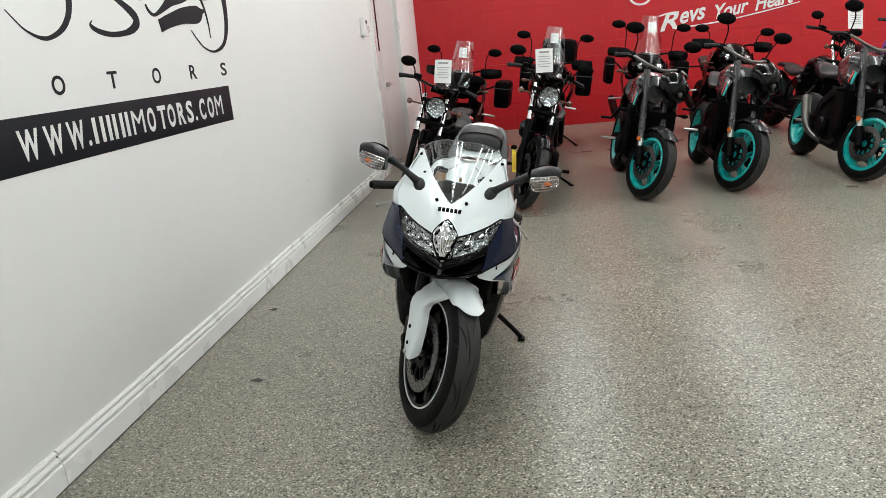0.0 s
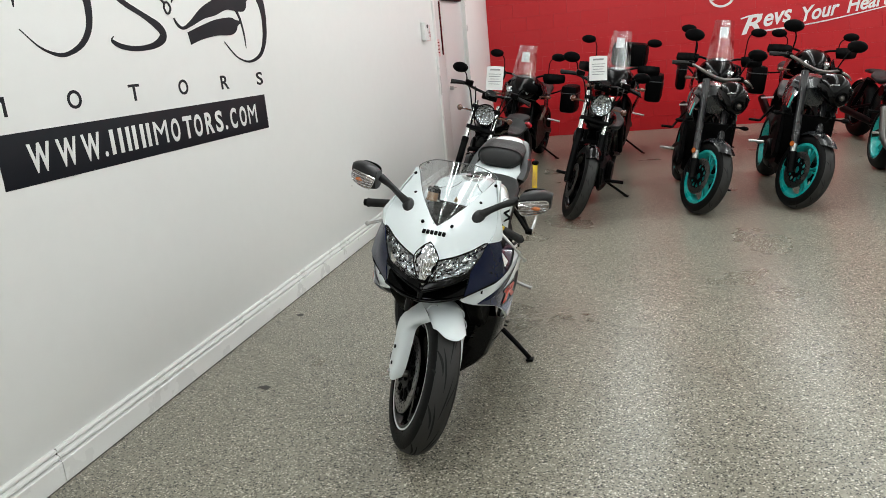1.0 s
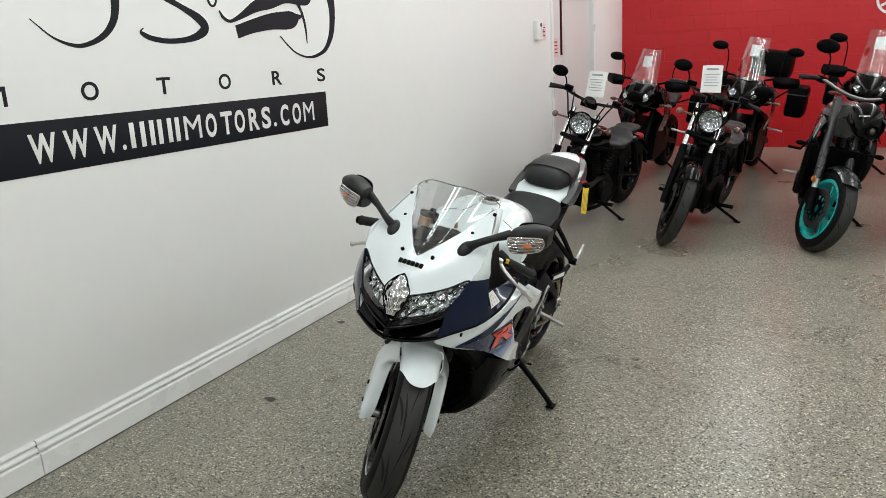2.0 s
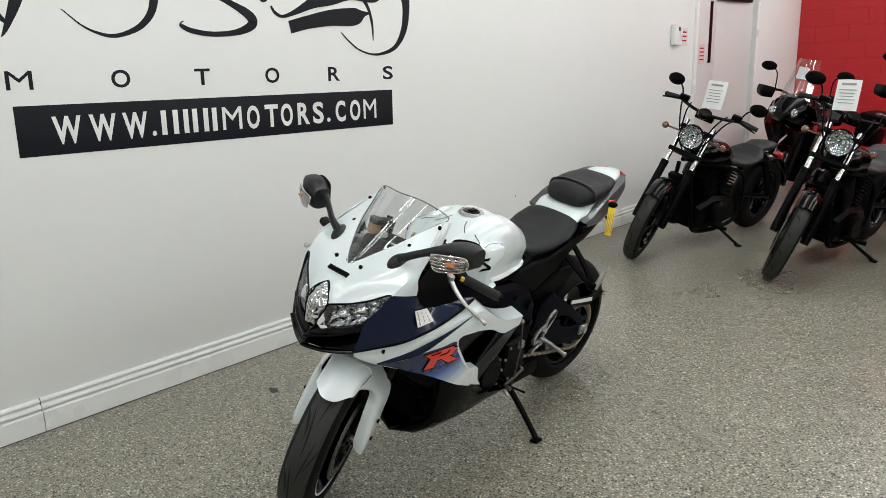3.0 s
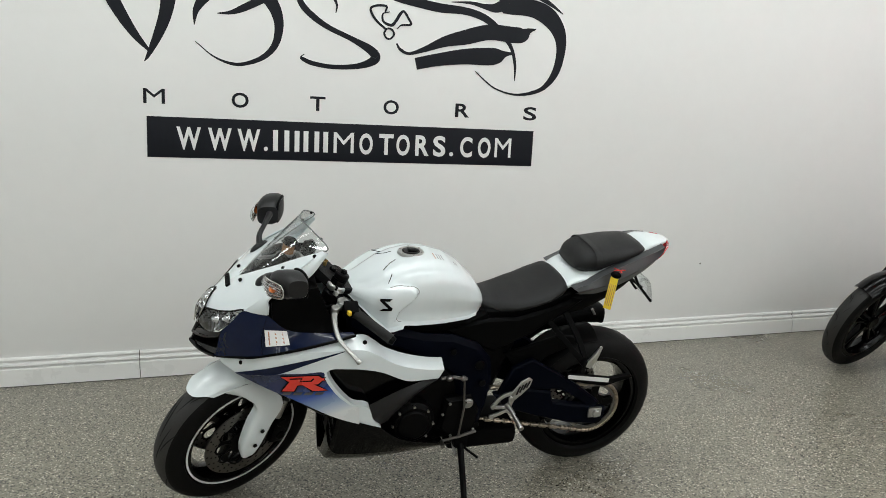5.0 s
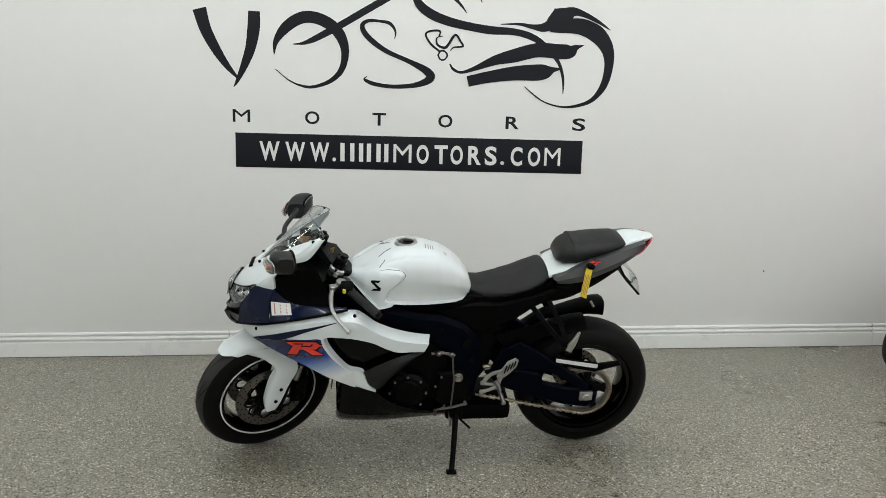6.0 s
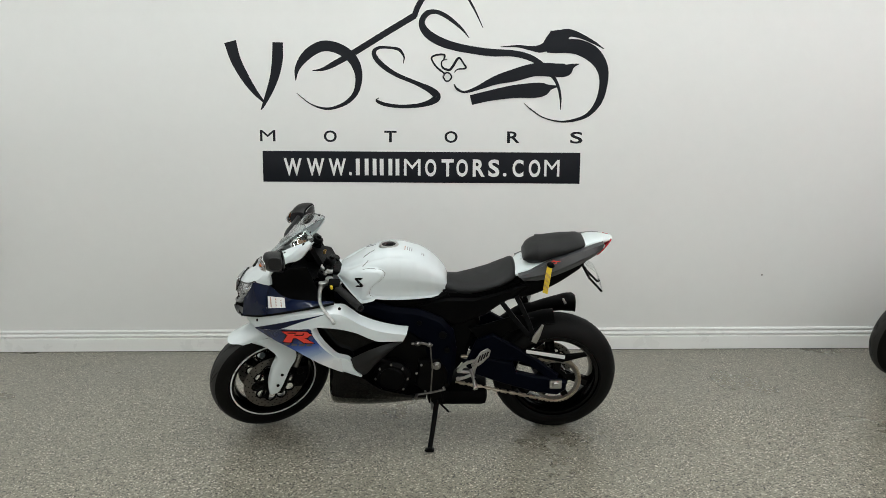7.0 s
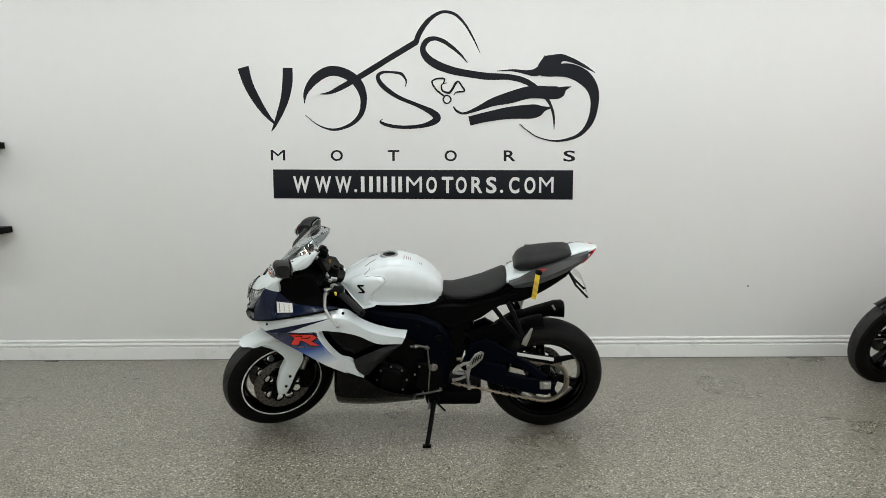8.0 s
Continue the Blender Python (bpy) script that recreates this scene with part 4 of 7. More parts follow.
for sgn in (-1, 1):
    flip = (lambda g: g) if sgn > 0 else (lambda g: g.mirrored())
    # navy cheek between headlamp and flank, and the folded panel behind it that carries the warning label
    cheek = Geo().patch([[(0.160, -.780, .796), (0.185, -.744, .845), (0.203, -.709, .891), (0.236, -.637, .888)], [(0.158, -.790, .750), (0.202, -.742, .792), (0.228, -.700, .812), (0.252, -.655, .826)],
                         [(0.150, -.801, .702), (0.206, -.738, .727), (0.244, -.690, .745), (0.266, -.655, .757)]], 20, 12, 0.004)
    cheek.patch([[(0.236, -.637, .888), (0.244, -.655, .842), (0.266, -.655, .757)], [(0.226, -.570, .824), (0.240, -.572, .805), (0.273, -.575, .773)], [(0.228, -.470, .808), (0.240, -.465, .803), (0.266, -.452, .790)], [(0.232, -.352, .806), (0.240, -.350, .804), (0.246, -.346, .802)]], 10, 20, 0.004)
    part("fairing_cheek", flip(cheek), NAVY, bike, "navy blue fairing cheek", 24)
    part("panel_joint", flip(Geo().tube([(0.150, -.797, .698), (0.206, -.736, .722), (0.250, -.680, .743), (0.274, -.575, .768), (0.268, -.452, .787), (0.247, -.346, .800)], 0.0055, 6, 24)), BLACK, bike)
    part("cockpit_side", flip(Geo().patch([[(0.225, -.625, .93), (0.205, -.55, .955), (0.190, -.47, .96)], [(0.215, -.620, .86), (0.200, -.54, .85), (0.195, -.42, .84)], [(0.215, -.60, .79), (0.215, -.50, .78), (0.215, -.37, .78)]], 12, 10, 0.004)), BLACK, bike)
    # flank: a C-shaped white panel round the vent, with a folded upper edge and a lip round the vent
    O = [(-.010, .655), (-.070, .666), (-.155, .692), (-.230, .728), (-.278, .764), (-.325, .788), (-.432, .789), (-.552, .778), (-.697, .738), (-.787, .684), (-.745, .652), (-.653, .626), (-.578, .596), (-.487, .542), (-.422, .504), (-.366, .474), (-.290, .439), (-.238, .421)]
    N = [(-.035, .608), (-.088, .611), (-.146, .615), (-.193, .635), (-.249, .666), (-.323, .688), (-.388, .696), (-.422, .698), (-.440, .692), (-.444, .682), (-.438, .662), (-.426, .641), (-.404, .608), (-.377, .574), (-.345, .543), (-.291, .522), (-.268, .462), (-.236, .423)]
    oo, nn = spline(O, 90), spline(N, 90)
    grid, lip = [], []
    for i in range(90):
        k = i / 89
        fold = 0.024 * smooth((0.46 - k) / 0.10) + 0.030 * smooth((0.36 - k) / 0.10) + 0.010
        row = []
        for f in (0.0, 0.09, 0.18, 0.27, 0.36, 0.5, 0.65, 0.8, 0.93, 1.0):
            y, z = oo[i] + (nn[i] - oo[i]) * f
            row.append((side_u(y, z) - fold * max(0.0, 1 - f / 0.27) ** (1.0 if k < 0.46 else 1.8), y, z))
        grid.append(row)
        lip.append([row[-1], (row[-1][0] - 0.034, *(nn[i] + (nn[i] - oo[i]) * 0.03))])
    flank = part("side_fairing", flip(Geo().sheet(grid, 0.004).sheet(lip, 0.003)), PEARL, bike, "pearl white side fairing with navy graphic", 16)

    def decal(up, dn, n, m, lift=0.004):
        f = lambda q: (side_u(q[0], q[1]) + lift, q[0], q[1])
        return flip(Geo().patch([[f(q) for q in up], [f(((a[0] + b[0]) / 2, (a[1] + b[1]) / 2)) for a, b in zip(up, dn)], [f(q) for q in dn]], n, m, 0.0008))

    part("dart_graphic", decal([(-.738, .657), (-.65, .697), (-.56, .724), (-.47, .746), (-.386, .764)], [(-.738, .655), (-.68, .667), (-.603, .682), (-.507, .722), (-.387, .762)], 20, 4, 0.0030), NAVY, flank, "navy dart graphic")
    part("fade_graphic", decal([(-.738, .656), (-.67, .667), (-.60, .681), (-.52, .685), (-.458, .689), (-.450, .660), (-.418, .608), (-.388, .572), (-.352, .540), (-.325, .530)],
                               [(-.735, .653), (-.69, .642), (-.64, .623), (-.585, .597), (-.53, .568), (-.48, .538), (-.43, .508), (-.39, .487), (-.35, .468), (-.32, .455)], 34, 10, 0.0020), FADE, flank, "blue graphic fading to white")
    strokes = (((-.594, .672), (-.474, .678), (-.570, .656), (-.450, .660)), ((-.484, .668), (-.452, .668), (-.506, .644), (-.474, .646)), ((-.556, .654), (-.490, .656), (-.546, .642), (-.500, .644)),
               ((-.562, .664), (-.530, .666), (-.592, .618), (-.552, .619)), ((-.530, .648), (-.496, .650), (-.490, .620), (-.442, .621)))
    for k, (p, q, r, s) in enumerate(strokes):
        grow = lambda a, du, dv: (a[0] + du, a[1] + dv)
        part("graphic_outline", decal([grow(p, -.005, .004), grow(q, .005, .004)], [grow(r, -.005, -.004), grow(s, .005, -.004)], 6, 4, 0.0042 + 0.0002 * k), BLACK, flank)
        part("red_stroke", decal([p, q], [r, s], 6, 4, 0.0056 + 0.0003 * k), REDPAINT, flank, "red slanted graphic")
    for k in range(4):
        part("grey_bar", decal([(-.585 + .036 * k, .612), (-.558 + .036 * k, .613)], [(-.592 + .036 * k, .601), (-.565 + .036 * k, .602)], 4, 3, 0.0040), GREYPLASTIC, flank, "small grey block of lettering")
    for y, z in ((-.720, .699), (-.318, .786)):
        u = side_u(y, z) - 0.006
        part("bolt", flip(Geo().drum((u, y, z), (u + 0.006, y, z), 0.0075, 10)), BLACKMETAL, flank)
    # dark panel inside the vent and the grey blade behind it
    part("vent_panel", flip(Geo().plate([(-.47, .70), (-.30, .69), (-.12, .62), (-.05, .60), (-.20, .49), (-.29, .43), (-.42, .56)], 0.150, 0.215, 0.006)), BLACKGLOSS, bike)
    blade = Geo().patch([[(0.238, -.034, .606), (0.246, -.087, .598), (0.252, -.150, .580), (0.256, -.225, .548), (0.256, -.288, .515)], [(0.252, -.042, .600), (0.262, -.095, .575), (0.266, -.160, .535), (0.262, -.225, .490), (0.256, -.265, .458)],
                         [(0.236, -.050, .592), (0.240, -.105, .540), (0.240, -.172, .478), (0.238, -.212, .430), (0.240, -.240, .420)]], 18, 9, 0.005)
    part("vent_blade", flip(blade), PODBLACK, bike, "satin black blade behind the side vent")
    part("inner_duct", flip(Geo().plate([(-.66, .70), (-.45, .73), (-.36, .70), (-.33, .45), (-.44, .44), (-.52, .50), (-.62, .58)], 0.125, 0.190, 0.012)), BLACK, bike)
    # belly pan
    bt = [(0.150, -.400, .470), (0.226, -.372, .470), (0.246, -.300, .436), (0.246, -.240, .416), (0.236, -.150, .345), (0.215, -.02, .300), (0.195, .06, .285)]
    bc = [(0.120, -.408, .330), (0.190, -.396, .288), (0.205, -.320, .280), (0.208, -.250, .278), (0.205, -.150, .275), (0.192, -.02, .268), (0.180, .06, .262)]
    bn = [(0.060, -.414, .210), (0.105, -.404, .196), (0.118, -.320, .194), (0.122, -.250, .194), (0.124, -.150, .200), (0.120, -.02, .212), (0.115, .06, .220)]
    bl = [(0.0, -.417, .165), (0.0, -.408, .152), (0.0, -.320, .150), (0.0, -.250, .152), (0.0, -.150, .160), (0.0, -.02, .180), (0.0, .06, .196)]
    mix = lambda p, q, d: [tuple(0.5 * (a + b) + e for a, b, e in zip(v, w, (d, 0, 0))) for v, w in zip(p, q)]
    part("belly_pan", flip(Geo().patch([bt, mix(bt, bc, 0.006), bc], 24, 8, 0.005).patch([bc, mix(bc, bn, 0.008), bn], 24, 8, 0.005).patch([bn, bl], 24, 4, 0.005)), BLACKGLOSS, bike, "gloss black belly pan", 18)
    # nose intake: a pointed lower lip, a deep mouth and the ridge under the headlamps
    e2 = [(0.008, -.848, .736), (0.060, -.834, .750), (0.115, -.810, .770), (0.160, -.780, .796)]
    h1 = [(0.008, -.868, .712), (0.060, -.846, .730), (0.112, -.818, .750), (0.158, -.788, .772)]
    h2 = [(0.008, -.800, .706), (0.060, -.790, .720), (0.108, -.775, .734), (0.150, -.760, .750)]
    h3 = [(0.006, -.872, .692), (0.050, -.852, .688), (0.100, -.826, .692), (0.150, -.800, .704)]
    part("nose_intake", flip(Geo().patch([e2, h1], 14, 4, 0.004).patch([h1, h2], 14, 5, 0.004).patch([h2, h3], 14, 5, 0.004)), BLACKGLOSS, bike, "gloss black nose intake", 18)
    part("nose_lip", flip(Geo().bar([(0.0, -.880, .684), (0.050, -.858, .682), (0.100, -.832, .688), (0.152, -.803, .702)], 0.016, 0.010, 14, side=(0, 1, 0.2), bevel=0.5)), BLACKGLOSS, bike)
    part("nose_ridge", flip(Geo().bar([(0.0, -.872, .716), (0.060, -.850, .733), (0.112, -.821, .752), (0.160, -.786, .778)], 0.012, 0.008, 12, side=(0, 1, 0.2), bevel=0.6)), BLACKGLOSS, bike)
    # headlamp: plated bowl, black bezel, clear cover
    e0 = [(0.047, -.828, .830), (0.100, -.789, .843), (0.150, -.752, .864), (0.202, -.711, .890)]
    e1 = [(0.034, -.848, .785), (0.085, -.822, .796), (0.140, -.782, .818), (0.190, -.732, .858)]
    shrink = lambda row, d: [(x * 0.97, y + d, z) for x, y, z in row]
    lamp = part("headlamp", flip(Geo().patch([shrink(e0, 0.03), shrink(e1, 0.055), shrink(e2, 0.03)], 14, 9, 0.003)), REFLECTOR, bike, "plated headlamp reflector under clear glass")
    part("lens", flip(Geo().patch([e0, e1, e2], 12, 8, 0.0025)), LENS, lamp).visible_shadow = False
    rim_pts = [*e0, *reversed(e2)]
    part("bezel", flip(Geo().tube(rim_pts + [rim_pts[0]], 0.0036, 6, 40)), BLACKGLOSS, lamp)
    for q in ((0.075, -.806, .798), (0.122, -.772, .822)):
        part("bulb_bowl", flip(Geo().lathe([(0, 0.004), (0.018, 0.020), (0.020, 0.022), (0.016, 0.022), (-0.004, 0.006)], 18, q, "y")), CHROME, lamp)
    # mirror on its stalk
    arm = part("mirror", flip(Geo().ball((0.142, -.634, .966), (0.026, 0.040, 0.020), rot=pose(0, 0, 0, 30, 35, 0)).tube([(0.142, -.634, .972), (0.180, -.634, 1.000), (0.225, -.612, 1.024), (0.275, -.590, 1.045)], [0.018, 0.013, 0.012, 0.017], 12, 14, flat=(1.0, 0.75))), PODBLACK, bike, "black mirror with a built-in indicator")
    pod = []
    for k in range(13):
        f = k / 12
        u = 0.284 + 0.116 * f
        hgt = 0.046 * math.sin(math.pi * min(0.20 + 0.68 * f, 1)) ** 0.5
        dep = 0.048 * math.sin(math.pi * min(0.24 + 0.62 * f, 1)) ** 0.6
        cy, cz = -.596 + 0.035 * f, 1.036 + 0.022 * f
        pod.append([(u, cy + dep * math.copysign(abs(math.cos(q)) ** 0.62, math.cos(q)), cz + hgt * math.copysign(abs(math.sin(q)) ** 0.62, math.sin(q))) for q in np.arange(24) * math.pi / 12])
    part("pod", flip(Geo().rings(pod)), PODBLACK, arm)
    tuck = lambda row: [(0.338 + (a - 0.334) * 0.84, b - 0.010, 1.047 + (c - 1.047) * 0.82) for a, b, c in row]
    part("rim", flip(Geo().tube(tuck([(0.278, -.550, 1.000), (0.33, -.536, .999), (0.386, -.524, 1.016), (0.392, -.522, 1.060), (0.375, -.524, 1.092), (0.33, -.534, 1.096), (0.282, -.548, 1.082), (0.276, -.551, 1.04), (0.278, -.550, 1.000)]), 0.005, 8, 40)), BLACK, arm)
    part("mirror_glass", flip(Geo().patch([tuck([(0.282, -.5475, 1.004), (0.33, -.5335, 1.003), (0.384, -.5215, 1.018)]), tuck([(0.280, -.5475, 1.045), (0.33, -.5335, 1.050), (0.388, -.5195, 1.056)]), tuck([(0.286, -.5465, 1.080), (0.33, -.5325, 1.091), (0.374, -.5225, 1.088)])], 10, 8, 0.002)), MIRROR, arm)
    i0 = [(0.284, -.645, 1.050), (0.330, -.638, 1.060), (0.388, -.606, 1.062)]
    i1 = [(0.287, -.652, 1.032), (0.334, -.643, 1.038), (0.396, -.602, 1.044)]
    i2 = [(0.300, -.646, 1.008), (0.340, -.636, 1.009), (0.388, -.604, 1.024)]
    sig = part("indicator", flip(Geo().patch([i0, i1, i2], 14, 9, 0.002)), AMBERFACET, arm, "amber indicator under a clear ribbed lens")
    part("bulb", flip(Geo().ball((0.342, -.633, 1.036), (0.026, 0.012, 0.009), 12, 7)), ORANGE, arm, "amber bulb cover")
    push = lambda row, d: [(a, b - d, c) for a, b, c in row]
    part("lens", flip(Geo().patch([push(i0, .005), push(i1, .008), push(i2, .005)], 14, 9, 0.0015)), LENS, arm)
    edge = push(i0, .003) + list(reversed(push(i2, .003)))
    part("lens_rim", flip(Geo().tube(edge + edge[:1], 0.0022, 6, 36)), CHROME, arm)
    for k in range(1, 5):
        lerp = lambda a, b: tuple(a[j] + (b[j] - a[j]) * k / 5 for j in range(3))
        part("rib", flip(Geo().tube([lerp(a, b) for a, b in zip(push(i0, .009), push(i2, .009))], 0.0012, 5, 10)), CHROME, arm)
    for y, z, u in ((-.708, .934, .056), (-.573, 1.006, .130), (-.475, 1.060, .164)):
        part("screw", flip(Geo().drum((u, y - .004, z - .004), (u + 0.003, y - .007, z + .005), 0.0065, 10)), BLACK, bike)

# central diamond lens between the headlamps
cd = [[(0, -.788, .882), (0, -.788, .882), (0, -.788, .882)], [(-0.024, -.808, .866), (0, -.818, .868), (0.024, -.808, .866)], [(-0.045, -.828, .832), (0, -.848, .834), (0.045, -.828, .832)],
      [(-0.030, -.846, .782), (0, -.860, .784), (0.030, -.846, .782)], [(0, -.850, .730), (0, -.850, .730), (0, -.850, .730)]]
centre = part("centre_lens", Geo().patch(cd, 14, 16, 0.003), DARKLENS, bike, "clear ribbed centre lens")
part("bezel", Geo().tube([(0, -.792, .885), (-0.025, -.812, .868), (-0.047, -.832, .832), (-0.031, -.851, .782), (0, -.856, .728), (0.031, -.851, .782), (0.047, -.832, .832), (0.025, -.812, .868), (0, -.792, .885)], 0.0022, 6, 48), BLACKGLOSS, centre)
for k in (-2, -1, 0, 1, 2):
    part("rib", Geo().tube([(0.0022 * k, -.811, .872), (0.0105 * k, -.855 + 0.0035 * abs(k), .830), (0.004 * k, -.868, .762)], 0.0016, 5, 10), CHROME, centre)
part("nose_cap", Geo().plate([(-.852, .735), (-.872, .714), (-.880, .690), (-.866, .680), (-.838, .690), (-.836, .73)], -0.010, 0.010, 0.005), BLACKGLOSS, bike)


for k in range(6):
    u = 0.0155 * (k - 2.5)
    part("maker_block", Geo().box((u, -.754, .9100), (0.0115, 0.016, 0.008), 0.0006, pose(0, 0, 0, 31, 0, 0)), BLACK, bike, "small black block of the maker's name")

# windscreen
sc = []
for f in np.linspace(0, 1, 7):
    y, z = -0.716 + 0.215 * f - 0.008 * f * f, 0.930 + 0.217 * f - 0.012 * f * f
    hw = 0.012 + 0.150 * f ** 0.62
    sc.append([(-hw, y + 0.50 * hw * (0.75 + 0.15 * f), z - 0.30 * hw * f ** 0.5), (-hw * 0.55, y + 0.14 * hw, z - 0.04 * hw), (0, y, z), (hw * 0.55, y + 0.14 * hw, z - 0.04 * hw), (hw, y + 0.50 * hw * (0.75 + 0.15 * f), z - 0.30 * hw * f ** 0.5)])
screen = part("windscreen", Geo().patch(sc, 21, 22, 0.003), CLEAR, bike, "clear curved windscreen")
screen.visible_shadow = False
rail = [r[0] for r in sc] + sc[-1][1:4] + [r[4] for r in reversed(sc)]
part("screen_edge", Geo().tube(rail, 0.0021, 6, 60), SCREENEDGE, screen, "polished edge of the screen")
for sgn in (-1, 1):
    part("rubber_stop", Geo().ball((sgn * 0.125, -.455, 1.106), (0.005, 0.005, 0.005), 8, 6), BLACK, screen)

# cockpit: dials, fairing stay, bars
part("instrument_panel", Geo().box((0, -.575, .945), (0.16, 0.05, 0.07), 0.02, pose(0, 0, 0, -40, 0, 0)).box((0, -.62, .925), (0.20, 0.08, 0.03), 0.012), BLACK, bike)
part("cockpit_tray", Geo().patch([[(-0.17, -.55, .93), (0, -.66, .925), (0.17, -.55, .93)], [(-0.19, -.44, .90), (0, -.44, .86), (0.19, -.44, .90)]], 12, 6, 0.006), BLACK, bike)
part("nose_duct", Geo().box((0.12, -.56, .80), (0.10, 0.20, 0.12), 0.03).box((-0.12, -.56, .80), (0.10, 0.20, 0.12), 0.03).box((0, -.63, .79), (0.26, 0.18, 0.14), 0.03), BLACK, bike)
clamp = Geo().plate([(leg(0, 0.70)[1] - 0.035, leg(0, 0.70)[2] - 0.012), (leg(0, 0.70)[1] + 0.075, leg(0, 0.70)[2] - 0.06), (leg(0, 0.70)[1] + 0.085, leg(0, 0.70)[2] - 0.04), (leg(0, 0.70)[1] - 0.02, leg(0, 0.70)[2] + 0.012)], -0.13, 0.13, 0.006)
part("top_clamp", clamp.moved(ST), BLACKMETAL, bike)
part("ignition_lock", Geo().drum((0, leg(0, 0.70)[1] + 0.06, leg(0, 0.70)[2] - 0.04), (0, leg(0, 0.72)[1] + 0.06, leg(0, 0.72)[2] - 0.035), 0.024, 18).moved(ST), BLACKGLOSS, bike)
part("key", Geo().drum((0, -.4205, .952), (0, -.418, .968), 0.007, 12).box((0, -.414, .970), (0.004, 0.012, 0.008), 0.002), GOLD, bike, "brass ignition key")
for sgn in (-1, 1):
    p0 = np.array(leg(sgn * 0.105, 0.655))
    p1 = p0 + np.array((sgn * 0.056, 0.004, -0.002))
    p2 = p0 + np.array((sgn * 0.108, 0.026, -0.012))
    p3 = p0 + np.array((sgn * 0.238, 0.088, -0.056))
    part("clip_on_bar", Geo().drum(p0 - np.array((0, .016 * AX[1], .016)), p0 + np.array((0, .016 * AX[1], .016)), 0.037, 18).tube([p0, p1, p2, p3], 0.0115, 10, 10).moved(ST), BLACKMETAL, bike)
    part("clip_on_clamp", Geo().drum(leg(sgn * 0.102, 0.676), leg(sgn * 0.102, 0.700), 0.034, 18).drum(leg(sgn * 0.102 + sgn * 0.03, 0.680, -.02), leg(sgn * 0.102 + sgn * 0.03, 0.696, -.02), 0.010, 10).moved(ST), ALU, bike, "alloy handlebar clamp")
    g = Geo().tube([p2, p2 + (p3 - p2) * 0.06, p2 + (p3 - p2) * 0.95, p3], [0.021, 0.0175, 0.0175, 0.020], 14)
    part("grip", g.moved(ST), GRIP, bike, "black rubber grip")
    part("bar_end", Geo().tube([p3, p3 + (p3 - p2) * 0.10], [0.016, 0.014], 12).moved(ST), BLACKMETAL, bike)
    sw = Geo().box(p1 + (p2 - p1) * 0.6, (0.05, 0.055, 0.05), 0.012, pose(0, 0, 0, 0, 20 * sgn, -25 * sgn))
    pod_ = part("switch_pod", sw.moved(ST), BLACK, bike)
    if sgn > 0:
        part("horn_button", Geo().box(p2 + np.array((0.0, -0.03, 0.012)), (0.02, 0.012, 0.016), 0.003).moved(ST), YELLOW, pod_, "yellow switch button")
    piv = p1 + np.array((sgn * 0.020, -0.045, 0.004))
    tip = p3 + np.array((sgn * 0.002, -0.128, -0.048))
    mid_ = piv * 0.55 + tip * 0.45 + np.array((sgn * 0.010, -0.032, -0.004))
    lv = part("lever", Geo().tube([piv, piv * 0.8 + tip * 0.2 + np.array((0, -0.020, 0)), mid_, tip * 0.9 + piv * 0.1 + np.array((0, -0.006, 0)), tip], [0.0095, 0.008, 0.0065, 0.006, 0.007], 8, 18, flat=(0.8, 1.2)).ball(tip, (0.0095, 0.0095, 0.0095), 10, 6).moved(ST), ALU, bike, "polished alloy lever")
    part("perch", Geo().drum(piv - np.array((0, 0, .014)), piv + np.array((0, 0, .014)), 0.014, 12).bar([piv, p1], 0.022, 0.018).drum(p1 + np.array((0, 0, -.016)), p1 + np.array((0, 0, .018)), 0.020, 14).moved(ST), ALU, lv, "alloy lever perch")
    r0 = p0 + np.array((sgn * 0.020, -0.048, 0.052))
    if sgn < 0:
        res = part("brake_reservoir", Geo().drum(r0, r0 + np.array((0, 0.008, 0.034)), 0.022, 18).moved(ST), mat("amber_reservoir", (0.42, 0.22, 0.10), 0.3, coat=0.5), bike, "amber brake fluid reservoir with a black cap")
        part("cap", Geo().drum(r0 + np.array((0, 0.008, 0.034)), r0 + np.array((0, 0.012, 0.054)), 0.025, 18).moved(ST), BLACK, res)
    part("cable", Geo().tube([p1, p0 + np.array((sgn * 0.02, -0.09, -0.02)), p0 + np.array((0, -0.10, -0.11)), p0 + np.array((-sgn * 0.03, -0.02, -0.2))], 0.005, 6, 12).moved(ST), BLACK, bike)

# fuel tank
TY = (-.368, -.335, -.295, -.219, -.166, -.107, -.037, .029, .087, .130, .158, .172)
TZ = (.868, .900, .922, .964, .986, 1.000, .996, .976, .942, .904, .866, .832)
BY, BZ = (-.368, -.361, -.225, -.185, -.160, -.107, .008, .100, .150, .172), (.893, .890, .783, .790, .793, .786, .775, .775, .782, .800)
WY, WW = (-.368, -.33, -.28, -.22, -.12, -.04, .04, .10, .14, .160, .172), (.050, .090, .140, .178, .178, .168, .152, .134, .112, .092, .070)


